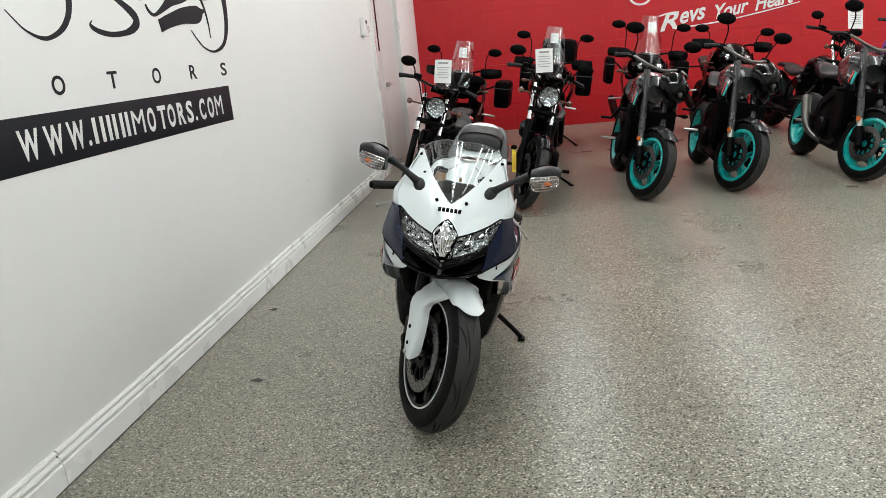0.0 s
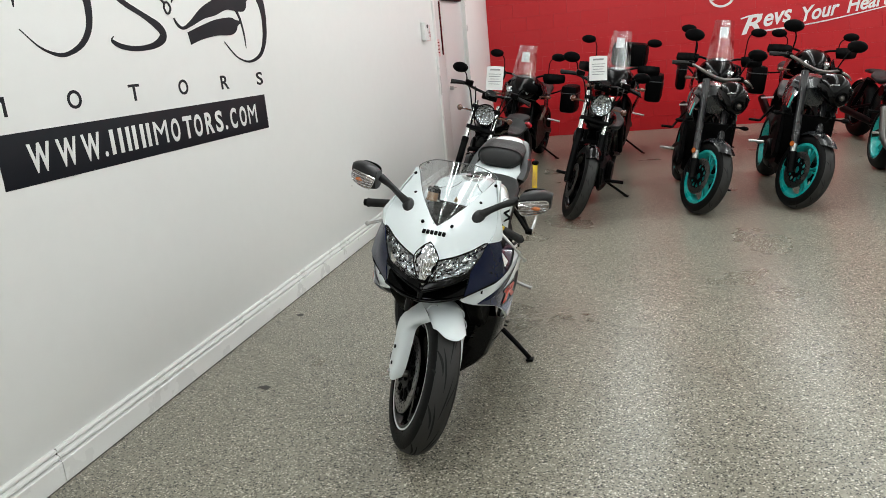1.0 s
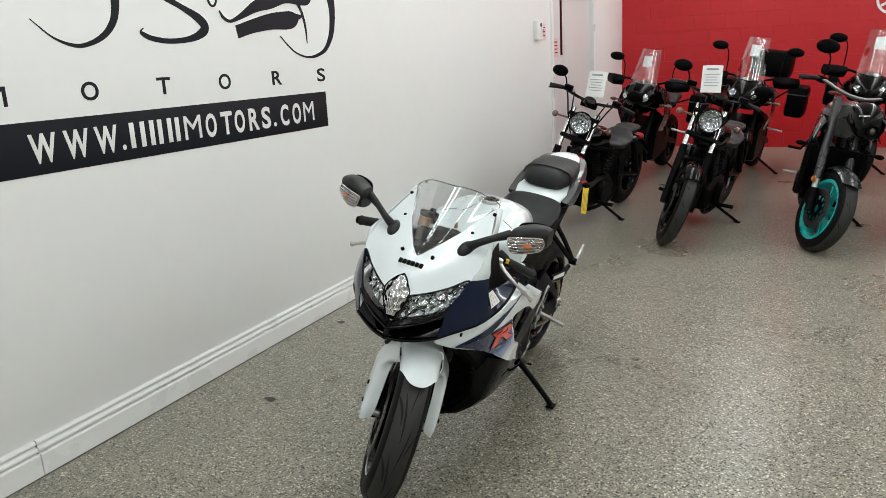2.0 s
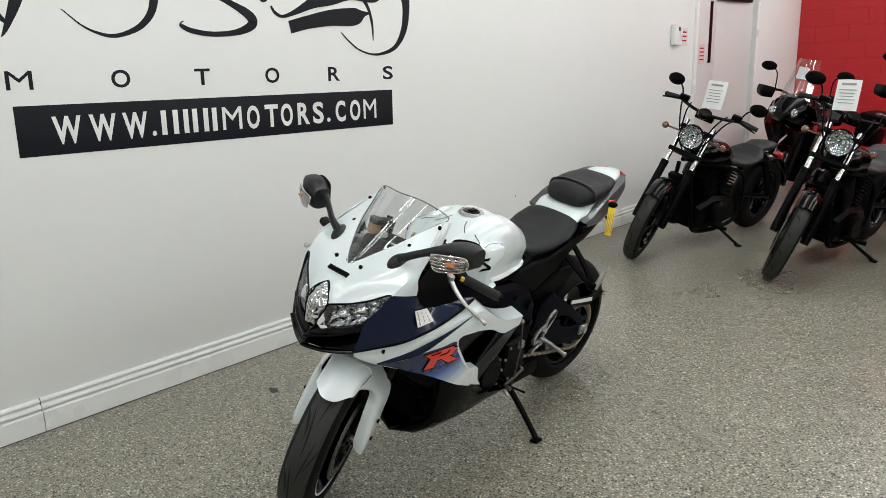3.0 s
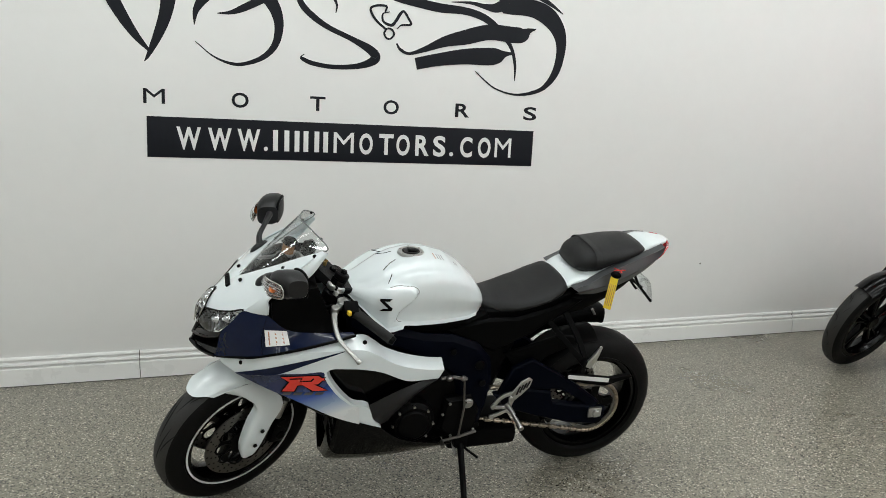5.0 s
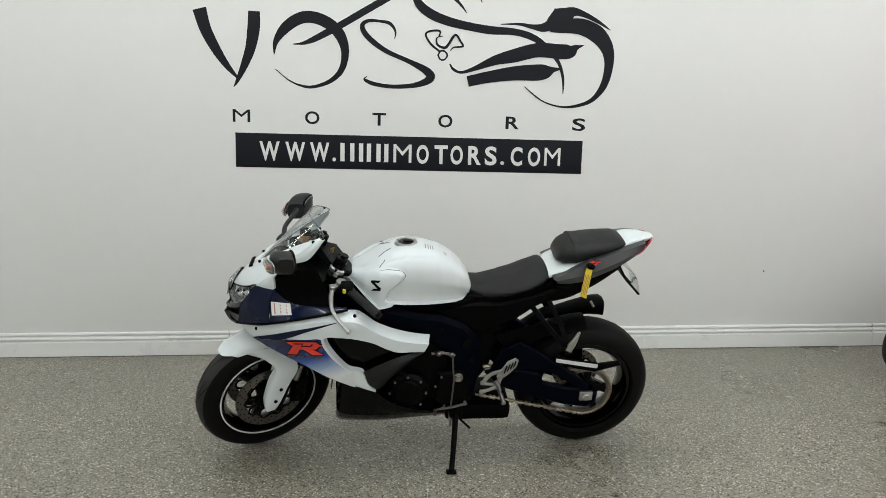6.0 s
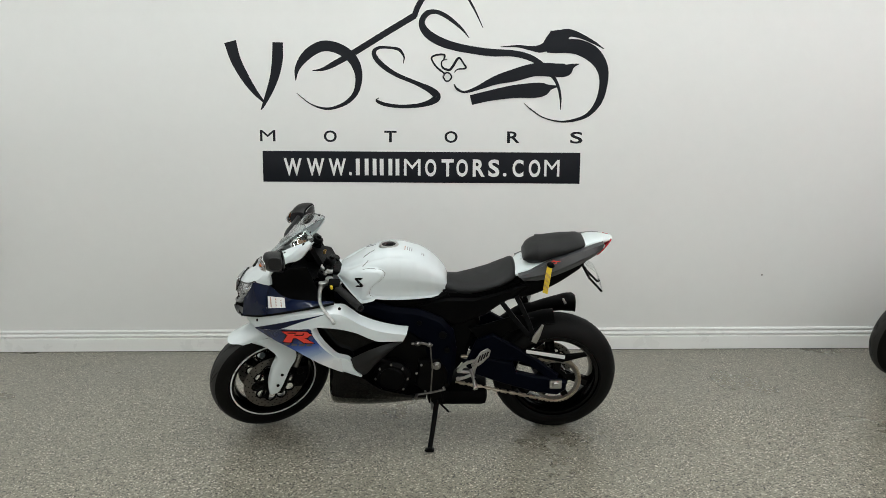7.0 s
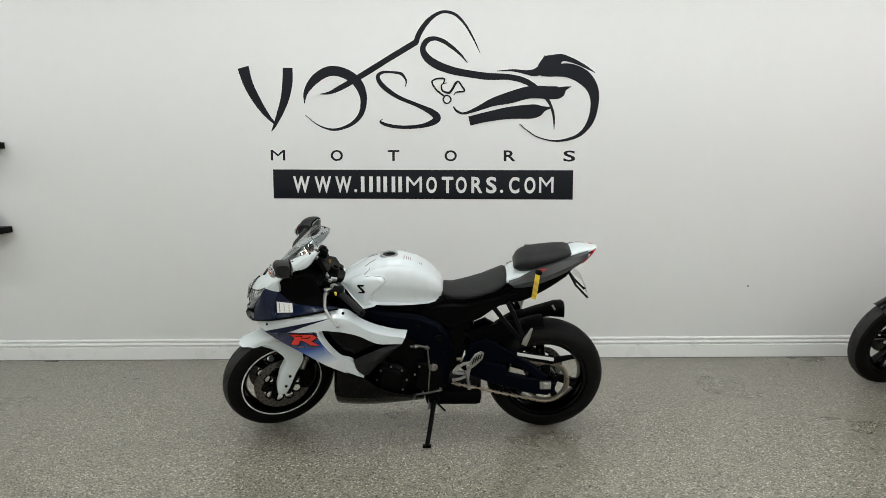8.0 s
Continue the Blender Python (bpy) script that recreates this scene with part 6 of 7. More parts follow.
part("card", Geo().box((0.030, 0, -.075), (0.003, 0.030, 0.125), 0.001), YELLOW, tag)
for k in range(4):
    part("text_bar", Geo().box((0.032, -.010 + .007 * k, -.082), (0.001, 0.002, 0.085), 0.0003), BROWNINK, tag)
part("cord", Geo().tube([(-0.012, -.022, .014), (0.006, 0.016, .010), (0.024, 0.0, 0.002), (0.030, 0, -.014)], 0.0020, 6, 14).tube([(-0.012, .022, .018), (0.012, -0.012, .008), (0.028, 0.0, -.002)], 0.0020, 6, 10), REDPAINT, tag, "red cord")
part("knot", Geo().ball((0.028, 0.002, -0.002), (0.012, 0.022, 0.014), 10, 7), BLACK, tag)


# ---------------------------------------------------------------- the motorcycles along the red wall
def paper_tag(m, tilt=0):
    t = base("spec_sheet", m, "white printed sales sheet hung on a handlebar", "sheet", "sales sheets")
    part("sheet", Geo().patch([[(-0.075, 0.0, 0.21), (0, -0.006, 0.212), (0.075, 0.002, 0.21)], [(-0.075, -0.004, 0.1), (0, -0.012, 0.1), (0.075, 0.0, 0.1)], [(-0.075, -0.010, 0.0), (0, -0.012, 0.0), (0.075, -0.006, 0.0)]], 10, 8, 0.0012), PAPER, t)
    part("text_bar", Geo().box((0, -0.012, 0.180), (0.09, 0.002, 0.014), 0.0004), INK, t)
    for k in range(5):
        part("text_bar", Geo().box((0, -0.0145, 0.140 - 0.022 * k), (0.11 - 0.012 * (k % 3), 0.002, 0.005), 0.0004), INK, t)
    return t


def round_mirror(parent, a, b, c, s=(0.055, 0.018, 0.035)):
    ob = part("mirror", Geo().tube([a, b, c], 0.006, 8, 8).ball(c, s, 14, 9), BLACK, parent, "black handlebar mirror")
    part("mirror_glass", Geo().ball((c[0], c[1] + s[1] * 0.75, c[2]), (s[0] * 0.85, s[1] * 0.4, s[2] * 0.82), 14, 7), MIRROR, ob)
    return ob


def fork(parent, M, c, u, rake, length, r_low, r_up, mat_low, mat_up, split):
    ax = np.array((0, math.sin(radians(rake)), math.cos(radians(rake))))
    for s in (-1, 1):
        p = np.array((s * u, c[1] + 0.03, c[2]))
        part("fork_slider", Geo().tube([p - ax * 0.03, p, p + ax * split], [r_low * 0.9, r_low, r_low * 0.95], 12).moved(M), mat_low, parent)
        part("fork_tube", Geo().tube([p + ax * split, p + ax * length], r_up, 12).moved(M), mat_up, parent)
    return ax


def stand(parent, a, b):
    part("side_stand", Geo().tube([a, b], 0.012, 8).box(b, (0.05, 0.05, 0.012), 0.004), BLACKMETAL, parent, "black side stand resting on the floor")


def cruiser(m, label, group):
    """A low black bobber with a round headlamp and wide flat bar."""
    b = base("cruiser_motorcycle", m, label, "motorcycle", group)
    FC, RC = (0, -0.78, 0.325), (0, 0.79, 0.325)
    M = steer_matrix(FC[1], 0.13, 29, 22)
    f = wheel(b, M, FC, 0.327, 0.105, 0.245, 5, BLACKGLOSS, double=True, n=40, spoke_w=0.020, name="front_wheel")
    r = wheel(b, I4, RC, 0.325, 0.155, 0.205, 5, BLACKGLOSS, double=True, n=40, spoke_w=0.022, name="rear_wheel")
    tread(f, M, FC, 0.327, 0.105, 16, 0.006, 0.18)
    disc(f, M, FC, -0.070, 0.09, 0.15, holes=2)
    ax = fork(b, M, FC, 0.105, 29, 0.80, 0.030, 0.0205, BLACKMETAL, CHROME, 0.42)
    for s in (-1, 1):
        p = np.array((s * 0.105, FC[1] + 0.03, FC[2]))
        part("fork_boot", Geo().tube([p + ax * 0.40, p + ax * 0.45], 0.030, 12).moved(M), BLACK, b)
        q = p + ax * 0.70
        part("indicator", Geo().tube([q, q + np.array((s * 0.10, -0.02, 0.0))], 0.008, 8).ball(q + np.array((s * 0.125, -0.02, 0)), (0.026, 0.030, 0.026), 12, 8).moved(M), SMOKEAMBER, b, "round amber indicator")
    for t0 in (0.55, 0.74):
        p = np.array((0, FC[1] + 0.03, FC[2])) + ax * t0
        part("fork_clamp", Geo().box(p, (0.26, 0.07, 0.035), 0.012, pose(0, 0, 0, -29, 0, 0)).moved(M), BLACKMETAL, b)
    h = np.array((0, FC[1] + 0.03, FC[2])) + ax * 0.70 + np.array((0, -0.12, 0.02))
    lamp = part("headlamp", Geo().lathe([(0.10, 0.01), (0.09, 0.05), (0.05, 0.085), (0.0, 0.095), (-0.012, 0.095), (-0.012, 0.086), (0.0, 0.086)], 28, h, "y").moved(M), BLACKGLOSS, b, "round chrome-rimmed headlamp")
    part("reflector", Geo().lathe([(0.035, 0.004), (0.02, 0.05), (-0.006, 0.086), (-0.002, 0.086), (0.026, 0.05), (0.04, 0.004)], 24, h, "y").moved(M), REFLECTOR, lamp)
    part("lens", Geo().ball(h + np.array((0, -0.008, 0)), (0.086, 0.018, 0.086), 22, 8).moved(M), LENS, lamp)
    hb = np.array((0, FC[1] + 0.03, FC[2])) + ax * 0.885
    bar_pts = [hb + np.array(q) for q in ((-0.36, 0.13, 0.000), (-0.27, 0.10, 0.02), (-0.12, 0.0, 0.01), (0, -0.01, 0.0), (0.12, 0.0, 0.01), (0.27, 0.10, 0.02), (0.36, 0.13, 0.000))]
    part("handlebar", Geo().tube(bar_pts, 0.0125, 10, 30).moved(M), BLACKGLOSS, b)
    for s in (-1, 1):
        e, i = hb + np.array((s * 0.37, 0.132, -0.001)), hb + np.array((s * 0.25, 0.094, 0.02))
        part("grip", Geo().tube([i, e], 0.0175, 12).moved(M), GRIP, b)
        part("lever", Geo().tube([i + np.array((0, -0.04, 0)), (i + e) / 2 + np.array((0, -0.075, 0)), e + np.array((0, -0.07, -0.01))], [0.010, 0.007, 0.006], 8, 8).moved(M), BLACKMETAL, b)
        part("master_cylinder", Geo().box(i + np.array((-s * 0.04, -0.03, 0.02)), (0.075, 0.05, 0.045), 0.01).moved(M), BLACK, b)
        round_mirror(b, M @ Vector(i + np.array((-s * 0.02, 0, 0.01))), M @ Vector(i + np.array((s * 0.01, -0.01, 0.085))), M @ Vector(i + np.array((s * 0.075, -0.01, 0.125))), (0.074, 0.022, 0.046))
    for k, (x0, bow) in enumerate(((-0.22, 0.10), (0.20, 0.13), (0.14, 0.17), (-0.15, 0.15))):
        a, e = hb + np.array((x0, 0.07, 0.02)), h + np.array((x0 * 0.3, 0.12, -0.06 - 0.03 * k))
        part("cable", Geo().tube([a, a * 0.75 + e * 0.25 + np.array((0, -bow, 0.03)), a * 0.35 + e * 0.65 + np.array((0, -bow * 0.8, -0.02)), e], 0.006, 6, 12).moved(M), BLACK, b)
    part("dial", Geo().drum(hb + np.array((0, -0.06, -0.005)), hb + np.array((0, -0.075, 0.035)), 0.050, 20).moved(M), BLACKGLOSS, b, "round black speedometer")
    part("riser", Geo().box(hb + np.array((0, 0.0, -0.02)), (0.14, 0.05, 0.06), 0.012).moved(M), BLACKMETAL, b)
    gd = [[(a * 0.062, FC[1] - (0.345 - 0.035 * a * a) * math.cos(q), FC[2] + (0.345 - 0.035 * a * a) * math.sin(q)) for q in np.radians((52, 75, 100, 125))] for a in (-1, -0.6, 0, 0.6, 1)]
    part("front_mudguard", Geo().patch(gd, 14, 9, 0.003).moved(M), BLACKGLOSS, b)
    part("fuel_tank", body((-.40, .14), [(-.40, .80), (-.34, .86), (-.20, .90), (-.02, .87), (.14, .76)], [(-.40, .74), (-.2, .70), (.14, .70)], [(-.40, .07), (-.25, .135), (-.05, .14), (.14, .07)], 20, 26, 2.3), BLACKGLOSS, b, "gloss black teardrop tank")
    part("rider_seat", body((.10, .52), [(.10, .72), (.25, .70), (.40, .72), (.52, .78)], [(.10, .66), (.3, .63), (.52, .70)], [(.10, .09), (.3, .15), (.45, .16), (.52, .11)], 18, 24, 2.8), VINYLSEAT, b)
    part("pillion_seat", body((.53, .80), [(.53, .78), (.66, .80), (.80, .79)], [(.53, .73), (.8, .74)], [(.53, .09), (.66, .11), (.80, .08)], 12, 20, 2.6), VINYLSEAT, b)
    rg = [[(a * 0.095, RC[1] - (0.36 - 0.03 * a * a) * math.cos(q), RC[2] + (0.36 - 0.03 * a * a) * math.sin(q)) for q in np.radians((60, 90, 120, 150, 172))] for a in (-1, -0.6, 0, 0.6, 1)]
    part("rear_mudguard", Geo().patch(rg, 16, 9, 0.004), BLACKGLOSS, b)
    part("engine_case", Geo().plate([(-.30, .20), (-.30, .38), (-.10, .44), (.18, .42), (.28, .32), (.24, .19), (-.1, .16)], -0.13, 0.13, 0.03), BLACKMETAL, b)
    for s in (-1, 1):
        part("engine_cover", Geo().drum((s * 0.12, -.04, .30), (s * 0.185, -.04, .30), 0.105, 24, 0.2), BLACKMETAL, b)
    for y0, z0, dy, dz in ((-.10, .42, -.12, .24), (.06, .42, .08, .24)):
        tip = pose(0, 0, 0, math.degrees(math.atan2(-dy, dz)), 0, 0)
        cyl = part("cylinder", Geo().box((0, y0 + dy * 0.5, z0 + dz * 0.5), (0.15, 0.11, dz), 0.02, tip), BLACKMETAL, b, "finned black engine cylinder")
        for k in range(9):
            q = 0.1 + 0.1 * k
            part("fin", Geo().box((0, y0 + dy * q, z0 + dz * q), (0.21, 0.16, 0.014), 0.004, tip), BLACKMETAL, cyl)
    part("air_cleaner", Geo().drum((-0.12, -.02, .57), (-0.22, -.02, .57), 0.085, 24, 0.3), BLACKGLOSS, b)
    part("radiator", Geo().box((0, -.40, .47), (0.20, 0.05, 0.34), 0.012, pose(0, 0, 0, 20, 0, 0)), BLACK, b)
    fr = Geo()
    for s in (-1, 1):
        fr.tube([(s * 0.05, -.44, .72), (s * 0.10, -.36, .36), (s * 0.11, -.24, .17), (s * 0.12, .28, .19), (s * 0.10, .36, .46), (s * 0.09, .2, .62), (s * 0.05, -.40, .74)], 0.017, 10, 40)
        fr.tube([(s * 0.11, .34, .40), (s * 0.12, .79, .325)], 0.02, 10)
        fr.tube([(s * 0.13, .76, .36), (s * 0.12, .56, .68)], 0.028, 10)
    part("frame", fr, BLACKMETAL, b)
    part("exhaust", Geo().tube([(-0.12, -.18, .56), (-0.18, -.24, .34), (-0.18, -.05, .22), (-0.19, .30, .24), (-0.20, .85, .30)], [0.022, 0.022, 0.024, 0.040, 0.042], 12, 24), BLACKMETAL, b)
    for s in (-1, 1):
        part("footpeg", Geo().tube([(s * 0.15, -.16, .24), (s * 0.31, -.14, .245)], 0.016, 10), BLACK, b)
    stand(b, (0.13, 0.0, .20), (0.34, 0.06, .082))
    part("tail_lamp", Geo().ball((0, 1.02, .64), (0.05, 0.025, 0.035), 12, 8), REDLENS, b)
    return b


def naked(m, label, group, steer=24, paint=None, can=False):
    """A dark grey roadster with cyan wheels, tapered bar and small projector lamp."""
    b = base("roadster_motorcycle", m, label, "motorcycle", group)
    paint = paint or DARKGREY
    FC, RC = (0, -0.71, 0.302), (0, 0.72, 0.312)
    M = steer_matrix(FC[1], 0.10, 25, steer)
    f = wheel(b, M, FC, 0.302, 0.120, 0.224, 5, TEAL, double=True, n=44, spoke_w=0.017, name="front_wheel")
    r = wheel(b, I4, RC, 0.312, 0.180, 0.224, 5, TEAL, double=True, n=44, spoke_w=0.018, name="rear_wheel")
    tread(f, M, FC, 0.302, 0.120, 12, 0.005, 0.3)
    for u in (-0.068, 0.068):
        disc(f, M, FC, u, 0.095, 0.149, DISCSTEEL, 2)
    ax = fork(b, M, FC, 0.105, 25, 0.82, 0.026, 0.030, ALU, FORKGREY, 0.20)
    for s in (-1, 1):
        p = np.array((s * 0.105, FC[1] + 0.03, FC[2]))
        part("fork_foot", Geo().tube([p - ax * 0.035, p + ax * 0.13], [0.030, 0.034], 12).moved(M), BLACKMETAL, b)
        part("brake_caliper", Geo().box(p + np.array((-s * 0.025, 0.085, 0.05)), (0.05, 0.06, 0.12), 0.014).moved(M), BLACKMETAL, b)
        part("reflector", Geo().drum(p + ax * 0.20 + np.array((s * 0.03, -0.02, 0)), p + ax * 0.20 + np.array((s * 0.042, -0.022, 0)), 0.022, 14).moved(M), ORANGE, b, "round amber reflector")
    gd = [[(a * 0.074, FC[1] - (0.335 - 0.045 * a * a) * math.cos(q), FC[2] + (0.335 - 0.045 * a * a) * math.sin(q)) for q in np.radians((48 + 10 * a * a, 70, 95, 120, 140))] for a in (-1, -0.7, 0, 0.7, 1)]
    part("front_mudguard", Geo().patch(gd, 16, 9, 0.003).moved(M), paint, b)
    h = np.array((0, FC[1] - 0.02, 0.955))
    lamp = part("headlamp", Geo().rings([[(w * math.cos(q), h[1] + y, h[2] + dz + hh * math.sin(q)) for q in np.arange(18) * math.pi / 9] for y, w, hh, dz in ((0.18, 0.10, 0.10, 0.03), (0.07, 0.115, 0.120, 0.015), (0.0, 0.095, 0.105, -0.01), (-0.030, 0.055, 0.070, -0.03))]).moved(M), BLACKGLOSS, b, "black nose with a small projector headlamp")
    part("projector", Geo().lathe([(0.01, 0.002), (-0.002, 0.03), (-0.02, 0.036), (-0.02, 0.042), (0.0, 0.044)], 20, h + np.array((0, -0.032, -0.035)), "y").moved(M), BLACKGLOSS, lamp)
    part("projector_lens", Geo().ball(h + np.array((0, -0.034, -0.035)), (0.022, 0.014, 0.022), 14, 8).moved(M), DISCSTEEL, lamp, "bright round projector lens")
    for s in (-1, 1):
        part("day_lamp", Geo().bar([h + np.array((s * 0.05, -0.012, 0.055)), h + np.array((s * 0.105, 0.02, 0.03))], 0.012, 0.012, side=(0, 1, 0)).moved(M), REFLECTOR, lamp)
    part("dial", Geo().box((0, FC[1] + 0.16, 1.02), (0.14, 0.025, 0.09), 0.012, pose(0, 0, 0, -50, 0, 0)).moved(M), BLACKGLOSS, b)
    hb = np.array((0, FC[1] + 0.03, FC[2])) + ax * 0.86
    part("handlebar", Geo().tube([hb + np.array(q) for q in ((-0.37, 0.12, 0.02), (-0.26, 0.08, 0.05), (-0.10, 0.0, 0.01), (0, 0, 0.0), (0.10, 0.0, 0.01), (0.26, 0.08, 0.05), (0.37, 0.12, 0.02))], [0.011, 0.011, 0.014, 0.014, 0.014, 0.011, 0.011], 10, 30).moved(M), DISCSTEEL, b, "tapered metal handlebar")
    for s in (-1, 1):
        e, i = hb + np.array((s * 0.385, 0.125, 0.016)), hb + np.array((s * 0.27, 0.084, 0.046))
        part("grip", Geo().tube([i, e], 0.0175, 12).moved(M), GRIP, b)
        part("lever", Geo().tube([i + np.array((0, -0.04, 0)), (i + e) / 2 + np.array((0, -0.07, 0)), e + np.array((0, -0.065, -0.01))], [0.010, 0.007, 0.006], 8, 8).moved(M), STEEL if s > 0 else BLACKMETAL, b)
        part("switch_pod", Geo().box(i + np.array((-s * 0.03, 0, 0.0)), (0.06, 0.05, 0.05), 0.012).moved(M), BLACK, b)
        round_mirror(b, M @ Vector(i + np.array((-s * 0.04, 0, 0.01))), M @ Vector(i + np.array((-s * 0.02, -0.02, 0.14))), M @ Vector(i + np.array((s * 0.04, -0.02, 0.225))), (0.080, 0.024, 0.050))
        rad = part("tank_scoop", Geo().patch([[(s * 0.13, -.50, .90), (s * 0.16, -.36, .93), (s * 0.17, -.18, .92)], [(s * 0.175, -.54, .80), (s * 0.20, -.38, .80), (s * 0.18, -.18, .82)], [(s * 0.12, -.50, .68), (s * 0.16, -.34, .70), (s * 0.15, -.18, .76)]], 12, 8, 0.005), paint, b)
        part("stripe", Geo().patch([[(s * 0.166, -.53, .87), (s * 0.172, -.50, .88)], [(s * 0.186, -.53, .77), (s * 0.190, -.50, .77)]], 4, 6, 0.004), TEAL, rad, "cyan stripe")
        part("stripe", Geo().patch([[(s * 0.174, -.49, .88), (s * 0.178, -.475, .885)], [(s * 0.195, -.48, .78), (s * 0.197, -.465, .78)]], 4, 6, 0.004), REDPAINT, rad, "red stripe")
        part("frame_spar", Geo().bar([(s * 0.10, -.42, .78), (s * 0.15, -.2, .68), (s * 0.15, .05, .58), (s * 0.12, .20, .42)], 0.035, [0.07, 0.06, 0.07, 0.10], 14), BLACKMETAL, b)
        part("swingarm", Geo().bar([(s * 0.11, .20, .40), (s * 0.12, .50, .37), (s * 0.125, .72, .315)], 0.035, [0.09, 0.07, 0.05], 8), BLACKMETAL, b)
        part("footpeg", Geo().tube([(s * 0.17, .22, .38), (s * 0.30, .23, .375)], 0.012, 8), ALU, b)
        part("pillion_peg", Geo().bar([(s * 0.12, .42, .70), (s * 0.20, .50, .54)], 0.014, 0.03).tube([(s * 0.20, .50, .54), (s * 0.30, .50, .54)], 0.012, 8), BLACKMETAL, b)
        part("indicator", Geo().tube([(s * 0.16, -.52, .72), (s * 0.24, -.53, .72)], 0.008, 8).ball((s * 0.26, -.53, .72), (0.035, 0.018, 0.018), 10, 7), BLACK, b)
    part("fuel_tank", body((-.46, .06), [(-.46, .95), (-.38, 1.02), (-.22, 1.05), (-.06, 1.0), (.06, .88)], [(-.46, .80), (-.2, .77), (.06, .80)], [(-.46, .08), (-.30, .165), (-.10, .16), (.06, .09)], 20, 26, 2.6), paint, b, "dark grey fuel tank")
    part("seat", body((.04, .66), [(.04, .86), (.20, .83), (.36, .84), (.44, .90), (.66, .93)], [(.04, .78), (.36, .78), (.66, .87)], [(.04, .08), (.25, .14), (.44, .12), (.66, .07)], 20, 24, 2.8), VINYLSEAT, b)
    part("tail", body((.30, .84), [(.3, .80), (.6, .87), (.84, .92)], [(.3, .72), (.6, .80), (.84, .90)], [(.3, .11), (.6, .09), (.84, .03)], 12, 18, 3.0), BLACK, b)
    part("engine_block", Geo().plate([(-.36, .28), (-.38, .50), (-.26, .68), (.0, .66), (.16, .52), (.20, .34), (.10, .24), (-.22, .22)], -0.15, 0.15, 0.03), BLACKMETAL, b)
    for s in (-1, 1):
        part("engine_cover", Geo().drum((s * 0.14, -.08, .36), (s * 0.20, -.08, .36), 0.095, 24, 0.2), BLACKMETAL, b)
    part("radiator", Geo().box((0, -.44, .56), (0.36, 0.05, 0.34), 0.012, pose(0, 0, 0, 12, 0, 0)), BLACK, b)
    for s in (-1, 1):
        part("radiator_cowl", Geo().plate([(-.50, .40), (-.47, .74), (-.38, .78), (-.30, .66), (-.34, .42), (-.42, .34)], s * 0.165, s * 0.205, 0.010), BLACK, b)
    part("belly_fairing", Geo().plate([(-.40, .24), (-.36, .40), (-.20, .34), (.14, .28), (.14, .20), (-.30, .18)], -0.12, 0.12, 0.02), BLACK, b)
    ex = Geo()
    for u in (-0.07, 0.0, 0.07):
        ex.tube([(u, -.38, .50), (u * 1.1, -.46, .38), (u, -.40, .24), (u * 0.6, -.22, .19)], 0.019, 10, 16)
    part("header_pipes", ex, COPPER, b)
    if can:
        part("silencer", Geo().tube([(-0.10, .02, .22), (-0.18, .12, .28), (-0.21, .20, .38), (-0.22, .30, .60)], [0.020, 0.026, 0.042, 0.046], 14, 12), DISCSTEEL, b, "short steel silencer")
    else:
        part("silencer_box", Geo().box((0.0, .16, .24), (0.26, 0.30, 0.12), 0.03), BLACKMETAL, b, "black silencer box under the engine")
    stand(b, (0.12, 0.08, .24), (0.36, 0.10, .086))
    part("plate_hanger", Geo().bar([(0, .82, .88), (0, 1.0, .62)], 0.10, 0.01), BLACK, b)
    return b


